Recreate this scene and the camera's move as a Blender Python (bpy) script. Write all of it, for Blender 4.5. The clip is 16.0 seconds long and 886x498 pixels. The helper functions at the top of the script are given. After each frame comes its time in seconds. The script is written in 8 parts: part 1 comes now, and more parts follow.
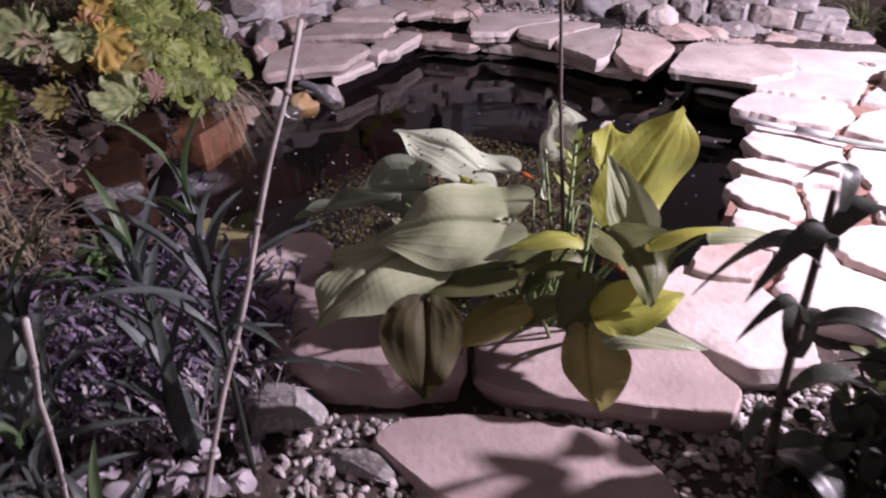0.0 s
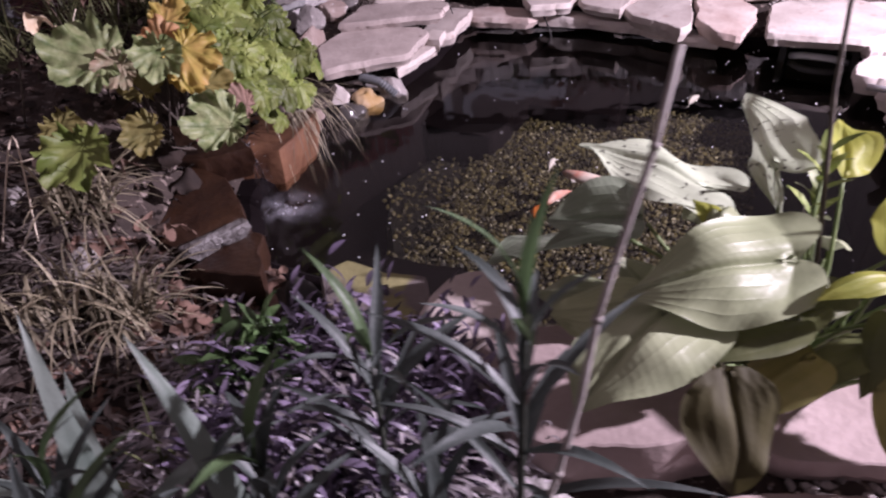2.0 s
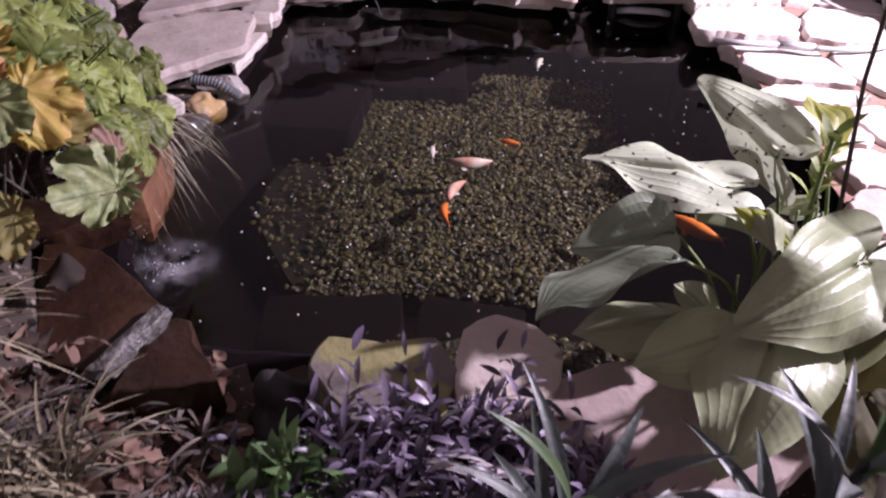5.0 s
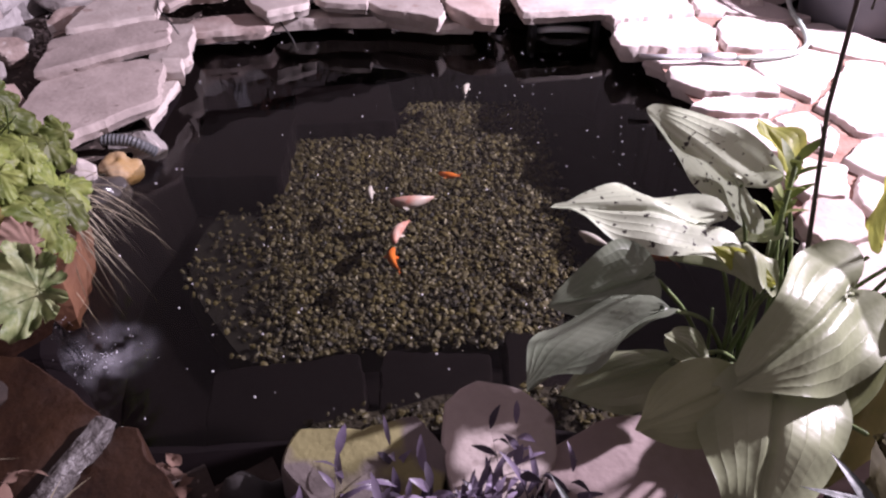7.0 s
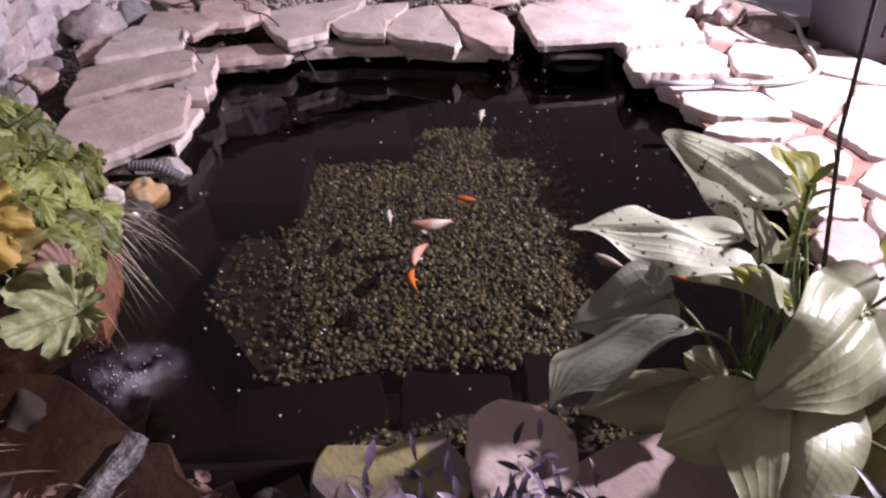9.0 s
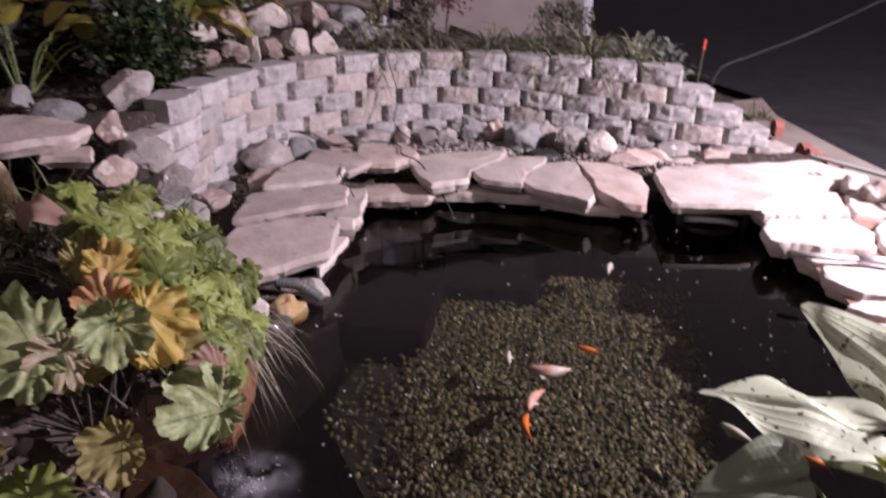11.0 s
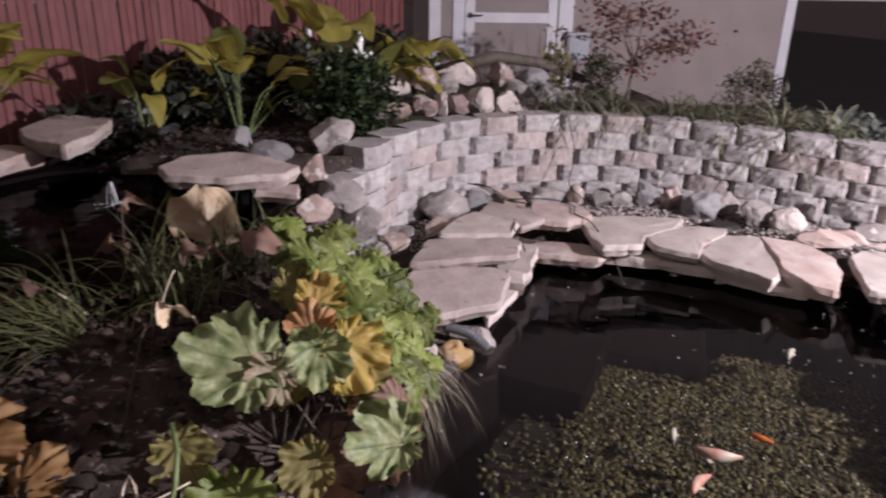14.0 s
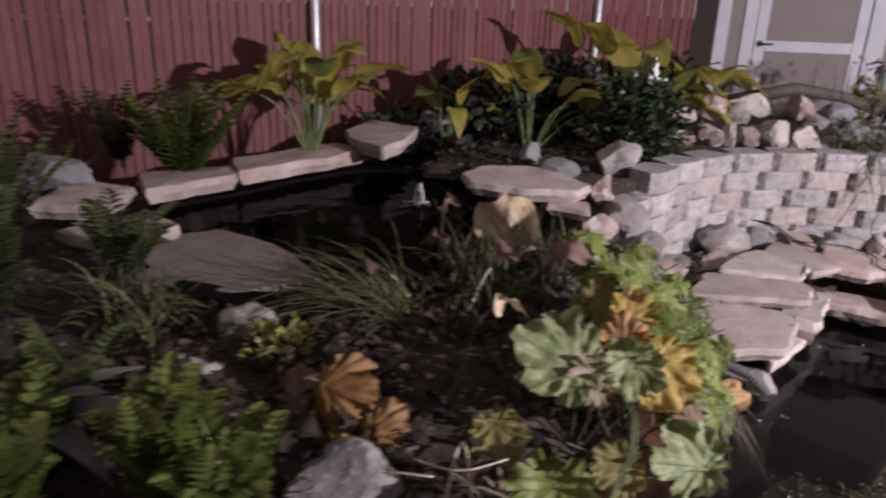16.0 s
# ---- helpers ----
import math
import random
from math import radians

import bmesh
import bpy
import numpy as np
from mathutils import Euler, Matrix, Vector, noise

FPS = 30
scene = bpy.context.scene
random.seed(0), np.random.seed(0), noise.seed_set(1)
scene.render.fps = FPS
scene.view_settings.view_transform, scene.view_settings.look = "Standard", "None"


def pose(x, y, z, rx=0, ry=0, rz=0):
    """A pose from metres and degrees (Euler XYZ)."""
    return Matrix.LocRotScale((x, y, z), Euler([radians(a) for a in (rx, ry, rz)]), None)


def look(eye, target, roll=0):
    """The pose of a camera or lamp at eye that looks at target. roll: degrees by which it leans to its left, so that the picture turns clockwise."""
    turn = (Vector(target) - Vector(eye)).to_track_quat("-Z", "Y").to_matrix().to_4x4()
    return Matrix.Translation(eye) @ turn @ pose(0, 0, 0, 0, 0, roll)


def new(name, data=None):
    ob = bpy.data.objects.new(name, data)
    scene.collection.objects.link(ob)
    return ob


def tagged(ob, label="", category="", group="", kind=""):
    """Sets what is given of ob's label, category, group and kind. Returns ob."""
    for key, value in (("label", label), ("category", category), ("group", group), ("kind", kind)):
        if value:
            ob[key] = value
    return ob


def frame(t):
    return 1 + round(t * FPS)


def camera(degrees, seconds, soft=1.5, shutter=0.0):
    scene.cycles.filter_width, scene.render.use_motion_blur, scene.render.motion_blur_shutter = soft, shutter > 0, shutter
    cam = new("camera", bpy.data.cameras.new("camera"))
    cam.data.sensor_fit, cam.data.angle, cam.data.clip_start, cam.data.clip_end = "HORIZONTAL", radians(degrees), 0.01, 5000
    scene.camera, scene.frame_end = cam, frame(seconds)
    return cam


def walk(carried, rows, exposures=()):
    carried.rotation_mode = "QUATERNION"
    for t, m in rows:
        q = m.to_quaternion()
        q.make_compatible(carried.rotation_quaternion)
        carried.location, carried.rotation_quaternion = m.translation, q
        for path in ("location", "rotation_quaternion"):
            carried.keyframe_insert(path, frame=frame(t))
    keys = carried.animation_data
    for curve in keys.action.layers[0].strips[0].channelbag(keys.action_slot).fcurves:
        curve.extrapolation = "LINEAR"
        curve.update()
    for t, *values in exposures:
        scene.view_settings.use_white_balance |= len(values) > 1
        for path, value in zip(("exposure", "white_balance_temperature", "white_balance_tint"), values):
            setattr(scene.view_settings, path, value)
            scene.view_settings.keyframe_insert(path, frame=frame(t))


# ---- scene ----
cam = camera(65.0, 16.0, soft=2.2, shutter=0.8)
PATH = [
    (0, (0.102, 0.368, 1.214), (0.002, 2.054, 0.143), -0.7),
    (0.5, (-0.039, 0.444, 1.21), (-0.059, 2.13, 0.134), -0.8),
    (1, (-0.163, 0.527, 1.208), (-0.195, 2.19, 0.097), -0.8),
    (1.5, (-0.274, 0.642, 1.211), (-0.406, 2.277, 0.067), -0.2),
    (2, (-0.447, 0.711, 1.21), (-0.458, 2.343, 0.055), -3.5),
    (2.5, (-0.563, 0.78, 1.209), (-0.508, 2.378, 0.008), -1.6),
    (3, (-0.644, 0.866, 1.203), (-0.59, 2.442, -0.026), 0.2),
    (3.5, (-0.76, 0.92, 1.208), (-0.413, 2.434, -0.052), -2.4),
    (4, (-0.818, 0.968, 1.216), (-0.228, 2.402, -0.047), 1.1),
    (4.2, (-0.834, 1.005, 1.215), (-0.261, 2.443, -0.052), 0.8),
    (6.5, (-0.911, 1.303, 1.256), (-0.101, 2.603, -0.03), 1.0),
    (7, (-0.893, 1.315, 1.244), (-0.062, 2.637, -0.004), 0.3),
    (7.5, (-0.899, 1.303, 1.259), (-0.075, 2.642, 0.023), 0.2),
    (8, (-0.895, 1.291, 1.261), (-0.073, 2.635, 0.029), -0.3),
    (8.2, (-0.903, 1.299, 1.261), (-0.07, 2.629, 0.021), -0.1),
    (10.3, (-0.958, 1.277, 1.284), (-0.256, 2.859, 0.281), -1.2),
    (10.5, (-0.964, 1.271, 1.291), (-0.301, 2.89, 0.321), -1.1),
    (11, (-0.981, 1.263, 1.294), (-0.361, 2.966, 0.448), 0.3),
    (11.5, (-0.994, 1.251, 1.298), (-0.444, 3.012, 0.525), 0.4),
    (12, (-1.009, 1.25, 1.304), (-0.502, 3.037, 0.563), 0.8),
    (12.5, (-1.028, 1.236, 1.317), (-0.596, 3.05, 0.594), 0.9),
    (13, (-1.045, 1.234, 1.32), (-0.688, 3.063, 0.595), 0.7),
    (13.5, (-1.057, 1.22, 1.328), (-0.767, 3.066, 0.615), 0.8),
    (14, (-1.072, 1.244, 1.317), (-0.858, 3.102, 0.608), 1.0),
    (14.5, (-1.097, 1.237, 1.32), (-1.022, 3.107, 0.615), 0.8),
    (15, (-1.123, 1.229, 1.321), (-1.189, 3.106, 0.634), 0.9),
    (15.5, (-1.168, 1.215, 1.304), (-1.474, 3.079, 0.648), 2.0),
    (16, (-1.276, 1.137, 1.327), (-1.712, 2.971, 0.658), 1.7),
]
walk(cam, [(t, look(eye, target, roll)) for t, eye, target, roll in PATH],
     exposures=((0, -0.42, 6300, 25), (0.6, -0.38, 6300, 25), (1.4, -0.1, 6250, 25), (2.0, 0, 6200, 25), (4.2, 0, 6200, 25), (6.4, 0.08, 6250, 25), (7.2, 0, 6250, 25), (8.2, -0.02, 6300, 24), (10.5, -0.14, 6550, 23), (12.0, 0, 6500, 10), (13.0, -0.03, 6500, 10), (14.0, -0.1, 6500, 10), (16.0, -0.12, 6500, 10)))

# ---- light: one floodlight on a house wall off to the side, and a faint night sky ----
world = bpy.data.worlds.new("night_sky")
world.use_nodes = True
world.node_tree.nodes["Background"].inputs[0].default_value = (0.68, 0.54, 0.575, 1)
world.node_tree.nodes["Background"].inputs[1].default_value = 0.43
scene.world = world
LAMP = (3.05, 1.65, 2.05)
flood = new("floodlight", bpy.data.lights.new("floodlight", "POINT"))
flood.location = LAMP
flood.data.energy, flood.data.shadow_soft_size, flood.data.color = 1780, 0.05, (1.0, 0.905, 1.0)
scene.view_settings.exposure = 0.0

# ---- materials ----
def mat(name, c1, c2, c3=None, scale=8.0, fine=90.0, rough=0.8, bump=0.25, fine_bump=0.15, metal=0.0, spec=0.3, island=0.0, mix_fine=0.35, trans=0.0, speck=None):
    """A surface of two scales of variation: broad patches c1 to c2, grain towards c3, and relief."""
    m = bpy.data.materials.new(name)
    m.use_nodes = True
    n, l = m.node_tree.nodes, m.node_tree.links
    b = n["Principled BSDF"]
    tc = n.new("ShaderNodeTexCoord")
    geo = n.new("ShaderNodeNewGeometry")
    inf = n.new("ShaderNodeObjectInfo")
    shift = n.new("ShaderNodeVectorMath")
    shift.operation = "ADD"
    sc = n.new("ShaderNodeVectorMath")
    sc.operation = "SCALE"
    sc.inputs["Scale"].default_value = 9.0
    l.new(geo.outputs["Position"], shift.inputs[0])
    comb = n.new("ShaderNodeCombineXYZ")
    l.new(inf.outputs["Random"], comb.inputs[0])
    l.new(inf.outputs["Random"], comb.inputs[1])
    l.new(comb.outputs[0], sc.inputs[0])
    l.new(sc.outputs[0], shift.inputs[1])
    broad = n.new("ShaderNodeTexNoise")
    broad.inputs["Scale"].default_value, broad.inputs["Detail"].default_value = scale, 6
    grain = n.new("ShaderNodeTexNoise")
    grain.inputs["Scale"].default_value, grain.inputs["Detail"].default_value = fine, 3
    for t in (broad, grain):
        l.new(shift.outputs[0], t.inputs["Vector"])
    ramp = n.new("ShaderNodeValToRGB")
    ramp.color_ramp.elements[0].position, ramp.color_ramp.elements[1].position = 0.32, 0.68
    ramp.color_ramp.elements[0].color, ramp.color_ramp.elements[1].color = (*c1, 1), (*c2, 1)
    l.new(broad.outputs[0], ramp.inputs[0])
    mx = n.new("ShaderNodeMix")
    mx.data_type = "RGBA"
    gr = n.new("ShaderNodeMath")
    gr.operation = "MULTIPLY"
    gr.inputs[1].default_value = mix_fine
    l.new(grain.outputs[0], gr.inputs[0])
    l.new(gr.outputs[0], mx.inputs[0])
    l.new(ramp.outputs[0], mx.inputs[6])
    mx.inputs[7].default_value = (*(c3 or c2), 1)
    col = mx.outputs[2]
    if island:
        # each piece or object a little lighter or darker than its neighbour
        hs = n.new("ShaderNodeHueSaturation")
        add = n.new("ShaderNodeMath")
        add.operation = "ADD"
        l.new(inf.outputs["Random"], add.inputs[0])
        l.new(geo.outputs["Random Per Island"], add.inputs[1])
        fr = n.new("ShaderNodeMath")
        fr.operation = "FRACT"
        l.new(add.outputs[0], fr.inputs[0])
        rng = n.new("ShaderNodeMapRange")
        rng.inputs[3].default_value, rng.inputs[4].default_value = 1 - island, 1 + island
        l.new(fr.outputs[0], rng.inputs[0])
        l.new(rng.outputs[0], hs.inputs["Value"])
        l.new(col, hs.inputs["Color"])
        col = hs.outputs[0]
    if speck:
        vor = n.new("ShaderNodeTexNoise")
        vor.inputs["Scale"].default_value, vor.inputs["Detail"].default_value = speck[1], 2
        l.new(shift.outputs[0], vor.inputs["Vector"])
        r2 = n.new("ShaderNodeValToRGB")
        r2.color_ramp.elements[0].position, r2.color_ramp.elements[1].position = speck[2], speck[2] + 0.06
        l.new(vor.outputs[0], r2.inputs[0])
        m2 = n.new("ShaderNodeMix")
        m2.data_type = "RGBA"
        l.new(r2.outputs[0], m2.inputs[0])
        l.new(col, m2.inputs[6])
        m2.inputs[7].default_value = (*speck[0], 1)
        col = m2.outputs[2]
    l.new(col, b.inputs["Base Color"])
    b.inputs["Roughness"].default_value, b.inputs["Metallic"].default_value = rough, metal
    b.inputs["Specular IOR Level"].default_value = spec
    if bump or fine_bump:
        b1, b2 = n.new("ShaderNodeBump"), n.new("ShaderNodeBump")
        b1.inputs["Strength"].default_value, b1.inputs["Distance"].default_value = bump, 0.02
        b2.inputs["Strength"].default_value, b2.inputs["Distance"].default_value = fine_bump, 0.004
        l.new(broad.outputs[0], b1.inputs["Height"])
        l.new(grain.outputs[0], b2.inputs["Height"])
        l.new(b1.outputs[0], b2.inputs["Normal"])
        l.new(b2.outputs[0], b.inputs["Normal"])
    if trans:
        # light that comes through a thin leaf
        tr = n.new("ShaderNodeBsdfTranslucent")
        ms = n.new("ShaderNodeMixShader")
        ms.inputs[0].default_value = trans
        l.new(col, tr.inputs[0])
        l.new(b.outputs[0], ms.inputs[1])
        l.new(tr.outputs[0], ms.inputs[2])
        l.new(ms.outputs[0], n["Material Output"].inputs[0])
    return m


M_SOIL = mat("soil", (0.02, 0.015, 0.013), (0.045, 0.034, 0.029), (0.08, 0.06, 0.05), scale=14, fine=110, rough=0.95, bump=0.8, fine_bump=0.6, speck=((0.2, 0.16, 0.14), 45, 0.62))
M_FLAG = mat("pink_flagstone", (0.37, 0.32, 0.293), (0.54, 0.49, 0.455), (0.3, 0.25, 0.225), scale=6, fine=55, rough=0.85, bump=0.4, fine_bump=0.6, island=0.14, mix_fine=0.5, speck=((0.3, 0.235, 0.21), 11, 0.66))
M_FLAG_PALE = mat("pale_sandstone", (0.46, 0.41, 0.385), (0.6, 0.54, 0.515), (0.38, 0.31, 0.285), scale=6, fine=55, rough=0.85, bump=0.4, fine_bump=0.55, island=0.12, mix_fine=0.45)
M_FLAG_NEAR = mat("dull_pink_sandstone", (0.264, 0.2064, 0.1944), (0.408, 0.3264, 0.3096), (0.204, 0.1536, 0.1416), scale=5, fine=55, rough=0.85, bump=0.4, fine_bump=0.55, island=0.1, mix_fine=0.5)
M_FLAG_RED = mat("red_flagstone", (0.31, 0.235, 0.21), (0.47, 0.405, 0.375), (0.3, 0.22, 0.185), scale=8, fine=50, rough=0.85, bump=0.45, fine_bump=0.55, island=0.12, mix_fine=0.5)
M_FLAG_GREY = mat("grey_flagstone", (0.31, 0.262, 0.24), (0.46, 0.395, 0.365), (0.22, 0.182, 0.165), scale=6, fine=55, rough=0.85, bump=0.4, fine_bump=0.6, island=0.15, mix_fine=0.5, speck=((0.2, 0.16, 0.145), 12, 0.66))
# grey flagstone at half its colour, for the slab that lies in shadow
M_FLAG_SHADED = mat("shaded_grey_flagstone", (0.15, 0.125, 0.112), (0.235, 0.2, 0.18), (0.11, 0.09, 0.08), scale=6, fine=55, rough=0.9, bump=0.4, fine_bump=0.6, mix_fine=0.5, speck=((0.1, 0.08, 0.07), 12, 0.66))
M_FLAG_BROWN = mat("wet_brown_stone", (0.009, 0.004, 0.003), (0.026, 0.012, 0.006), (0.058, 0.025, 0.012), scale=9, fine=50, rough=0.42, bump=0.6, fine_bump=0.6, spec=0.35)
M_FLAG_YEL = mat("lichen_stone", (0.114, 0.097, 0.092), (0.167, 0.141, 0.132), (0.088, 0.075, 0.070), scale=9, fine=60, rough=0.85, bump=0.4, fine_bump=0.5, mix_fine=0.5, speck=((0.2, 0.185, 0.085), 6.5, 0.5))
M_VEIN = mat("pale_crystal_vein", (0.0813, 0.0731, 0.0691), (0.1381, 0.13, 0.126), (0.0406, 0.0345, 0.0325), scale=40, fine=120, rough=0.4, bump=0.8, fine_bump=0.8, spec=0.5)
M_BLOCK = mat("split_face_block", (0.29, 0.272, 0.267), (0.43, 0.408, 0.402), (0.2, 0.185, 0.18), scale=16, fine=75, rough=0.85, bump=0.35, fine_bump=0.9, island=0.14, mix_fine=0.55, spec=0.3, speck=((0.5, 0.485, 0.47), 60, 0.7))
M_BLOCK_RED = mat("reddish_block", (0.29, 0.25, 0.24), (0.42, 0.37, 0.352), (0.2, 0.17, 0.16), scale=16, fine=75, rough=0.85, bump=0.35, fine_bump=0.9, island=0.14, mix_fine=0.55, spec=0.3, speck=((0.5, 0.485, 0.47), 60, 0.7))
M_ROCK = mat("river_rock", (0.15, 0.135, 0.13), (0.3, 0.275, 0.26), (0.22, 0.2, 0.19), scale=9, fine=80, rough=0.8, bump=0.7, fine_bump=0.9, island=0.25, mix_fine=0.6, speck=((0.42, 0.39, 0.37), 22, 0.64))
M_ROCK_RED = mat("reddish_rock", (0.2, 0.135, 0.112), (0.36, 0.295, 0.265), (0.27, 0.215, 0.19), scale=8, fine=70, rough=0.85, bump=0.7, fine_bump=0.9, island=0.22, mix_fine=0.6, speck=((0.45, 0.41, 0.385), 14, 0.6))
M_ROCK_BLUE = mat("blue_grey_rock", (0.118, 0.119, 0.12), (0.195, 0.194, 0.193), (0.25, 0.243, 0.238), scale=14, fine=80, rough=0.8, bump=0.6, fine_bump=0.8, island=0.15, mix_fine=0.6)
M_ROCK_WHITE = mat("pale_quartz_rock", (0.33, 0.29, 0.265), (0.54, 0.495, 0.465), (0.42, 0.365, 0.33), scale=7, fine=70, rough=0.8, bump=0.7, fine_bump=0.9, island=0.1, mix_fine=0.6, speck=((0.27, 0.19, 0.155), 9, 0.66))
M_OCHRE = mat("ochre_stone", (0.3, 0.19, 0.07), (0.46, 0.38, 0.29), (0.22, 0.13, 0.05), scale=9, fine=70, rough=0.6, bump=0.5, fine_bump=0.6, mix_fine=0.4)
M_ROCK_WET = mat("wet_grey_stone", (0.035, 0.032, 0.03), (0.08, 0.072, 0.068), (0.05, 0.045, 0.042), scale=9, fine=70, rough=0.22, bump=0.3, fine_bump=0.3, spec=0.6)
M_ROCK_DARK = mat("dark_wet_and_shaded_rock", (0.012, 0.011, 0.011), (0.028, 0.025, 0.024), (0.02, 0.018, 0.017), scale=9, fine=70, rough=0.6, bump=0.35, fine_bump=0.25)
M_GRANITE = mat("speckled_granite", (0.2, 0.19, 0.18), (0.3, 0.28, 0.27), (0.12, 0.11, 0.1), scale=10, fine=60, rough=0.8, bump=0.6, fine_bump=0.8, mix_fine=0.7, speck=((0.3, 0.28, 0.27), 80, 0.58))
M_PEBBLE = mat("pale_pebbles", (0.255, 0.2253, 0.2125), (0.391, 0.357, 0.34), (0.17, 0.153, 0.1445), scale=30, fine=140, rough=0.8, bump=0.1, fine_bump=0.1, island=0.4)
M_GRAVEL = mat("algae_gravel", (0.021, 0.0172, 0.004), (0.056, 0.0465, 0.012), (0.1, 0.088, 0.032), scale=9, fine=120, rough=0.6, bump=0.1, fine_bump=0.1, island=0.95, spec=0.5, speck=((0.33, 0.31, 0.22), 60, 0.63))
M_ASPHALT = mat("dark_asphalt", (0.012, 0.012, 0.013), (0.020, 0.020, 0.022), (0.030, 0.029, 0.030), scale=5, fine=150, rough=0.9, bump=0.1, fine_bump=0.5, spec=0.05)
M_BEDDING = mat("red_bedding_sand", (0.2, 0.105, 0.08), (0.3, 0.19, 0.15), (0.14, 0.075, 0.06), scale=16, fine=90, rough=0.9, bump=0.5, fine_bump=0.6, mix_fine=0.5)
M_VERGE = mat("dusty_concrete", (0.17, 0.14, 0.125), (0.26, 0.225, 0.205), (0.13, 0.105, 0.09), scale=4, fine=70, rough=0.92, bump=0.3, fine_bump=0.6, mix_fine=0.5)
M_SILT = mat("pond_silt", (0.008, 0.007, 0.005), (0.015, 0.013, 0.0085), (0.009, 0.008, 0.005), scale=9, fine=90, rough=0.9, bump=0.3, fine_bump=0.3)
M_FLAG_RUST = mat("wet_rust_stone", (0.1, 0.045, 0.025), (0.2, 0.1, 0.055), (0.07, 0.032, 0.018), scale=10, fine=60, rough=0.55, bump=0.5, fine_bump=0.5)
M_GRAVEL_BED = mat("algae_gravel_bed", (0.017, 0.014, 0.008), (0.035, 0.029, 0.017), (0.056, 0.049, 0.032), scale=60, fine=180, rough=0.8, bump=0.8, fine_bump=0.5)
M_LINER = mat("black_liner", (0.0028, 0.0014, 0.002), (0.0046, 0.0026, 0.0031), (0.0056, 0.0038, 0.0038), scale=6, fine=50, rough=0.8, bump=0.3, fine_bump=0.1, spec=0.08)
M_PLASTIC = mat("black_plastic", (0.014, 0.014, 0.015), (0.022, 0.022, 0.024), scale=10, fine=90, rough=0.3, bump=0.02, fine_bump=0.03, spec=0.5)
M_CHROME = mat("bright_plastic_lip", (0.62, 0.62, 0.64), (0.75, 0.75, 0.77), scale=20, rough=0.25, bump=0, fine_bump=0.02, spec=0.6)
M_PIPE = mat("grey_corrugated_hose", (0.07, 0.075, 0.08), (0.11, 0.115, 0.12), scale=20, rough=0.45, bump=0.05, fine_bump=0.05)
M_CABLE = mat("black_cable", (0.015, 0.014, 0.014), (0.03, 0.028, 0.027), scale=20, rough=0.5, bump=0, fine_bump=0.02)
M_HOSE = mat("green_grey_hose", (0.25, 0.3, 0.27), (0.33, 0.37, 0.34), scale=20, rough=0.4, bump=0, fine_bump=0.02)
M_STEEL = mat("galvanised_steel", (0.5, 0.5, 0.52), (0.62, 0.62, 0.64), (0.4, 0.4, 0.42), scale=18, fine=120, rough=0.45, metal=0.7, bump=0.02, fine_bump=0.05)
M_FENCE = mat("red_fence_slat", (0.132, 0.044, 0.043), (0.167, 0.061, 0.059), (0.101, 0.032, 0.032), scale=7, fine=60, rough=0.65, bump=0.05, fine_bump=0.1, island=0.1)
M_STUCCO = mat("tan_shed_siding", (0.232, 0.198, 0.194), (0.267, 0.228, 0.219), (0.206, 0.176, 0.172), scale=4, fine=120, rough=0.9, bump=0.05, fine_bump=0.3)
M_TRIM = mat("white_painted_trim", (0.5, 0.5, 0.54), (0.58, 0.58, 0.61), (0.44, 0.44, 0.47), scale=6, fine=60, rough=0.55, bump=0.03, fine_bump=0.08)
M_ROOF = mat("dark_shingle", (0.05, 0.045, 0.045), (0.08, 0.075, 0.072), scale=10, rough=0.95)
M_WHITE = mat("white_resin", (0.72, 0.71, 0.7), (0.82, 0.81, 0.8), (0.6, 0.59, 0.58), scale=20, fine=150, rough=0.6, bump=0.1, fine_bump=0.1)
M_GREYBOX = mat("grey_box", (0.15, 0.16, 0.18), (0.19, 0.2, 0.22), scale=14, rough=0.5, bump=0.03, fine_bump=0.05)
M_TERRA = mat("red_scalloped_brick", (0.2, 0.07, 0.055), (0.28, 0.11, 0.085), (0.16, 0.06, 0.05), scale=14, rough=0.85, bump=0.3, fine_bump=0.3)
M_RED = mat("red_tape", (0.5, 0.05, 0.04), (0.6, 0.08, 0.06), scale=20, rough=0.5, bump=0, fine_bump=0.05)
M_POT = mat("dark_grey_tub", (0.07, 0.07, 0.078), (0.1, 0.1, 0.11), scale=6, rough=0.6, bump=0.05, fine_bump=0.05)
M_STICK = mat("weathered_cane", (0.24, 0.215, 0.2), (0.36, 0.33, 0.31), (0.16, 0.14, 0.13), scale=20, fine=120, rough=0.7, bump=0.2, fine_bump=0.2)
M_STALK = mat("dark_dry_stalk", (0.05, 0.04, 0.035), (0.09, 0.075, 0.06), scale=40, rough=0.7, bump=0.2)
M_BARK = mat("brown_bark", (0.07, 0.05, 0.045), (0.13, 0.1, 0.09), scale=30, rough=0.9, bump=0.4)
M_PALE_STEM = mat("pale_dry_stem", (0.5, 0.42, 0.32), (0.62, 0.54, 0.42), scale=30, rough=0.7, bump=0.1)
M_PURPLE = mat("purple_leaf", (0.048, 0.035, 0.063), (0.155, 0.125, 0.178), (0.105, 0.088, 0.11), scale=9, fine=70, rough=0.4, bump=0.1, fine_bump=0.1, trans=0.08, island=0.75)
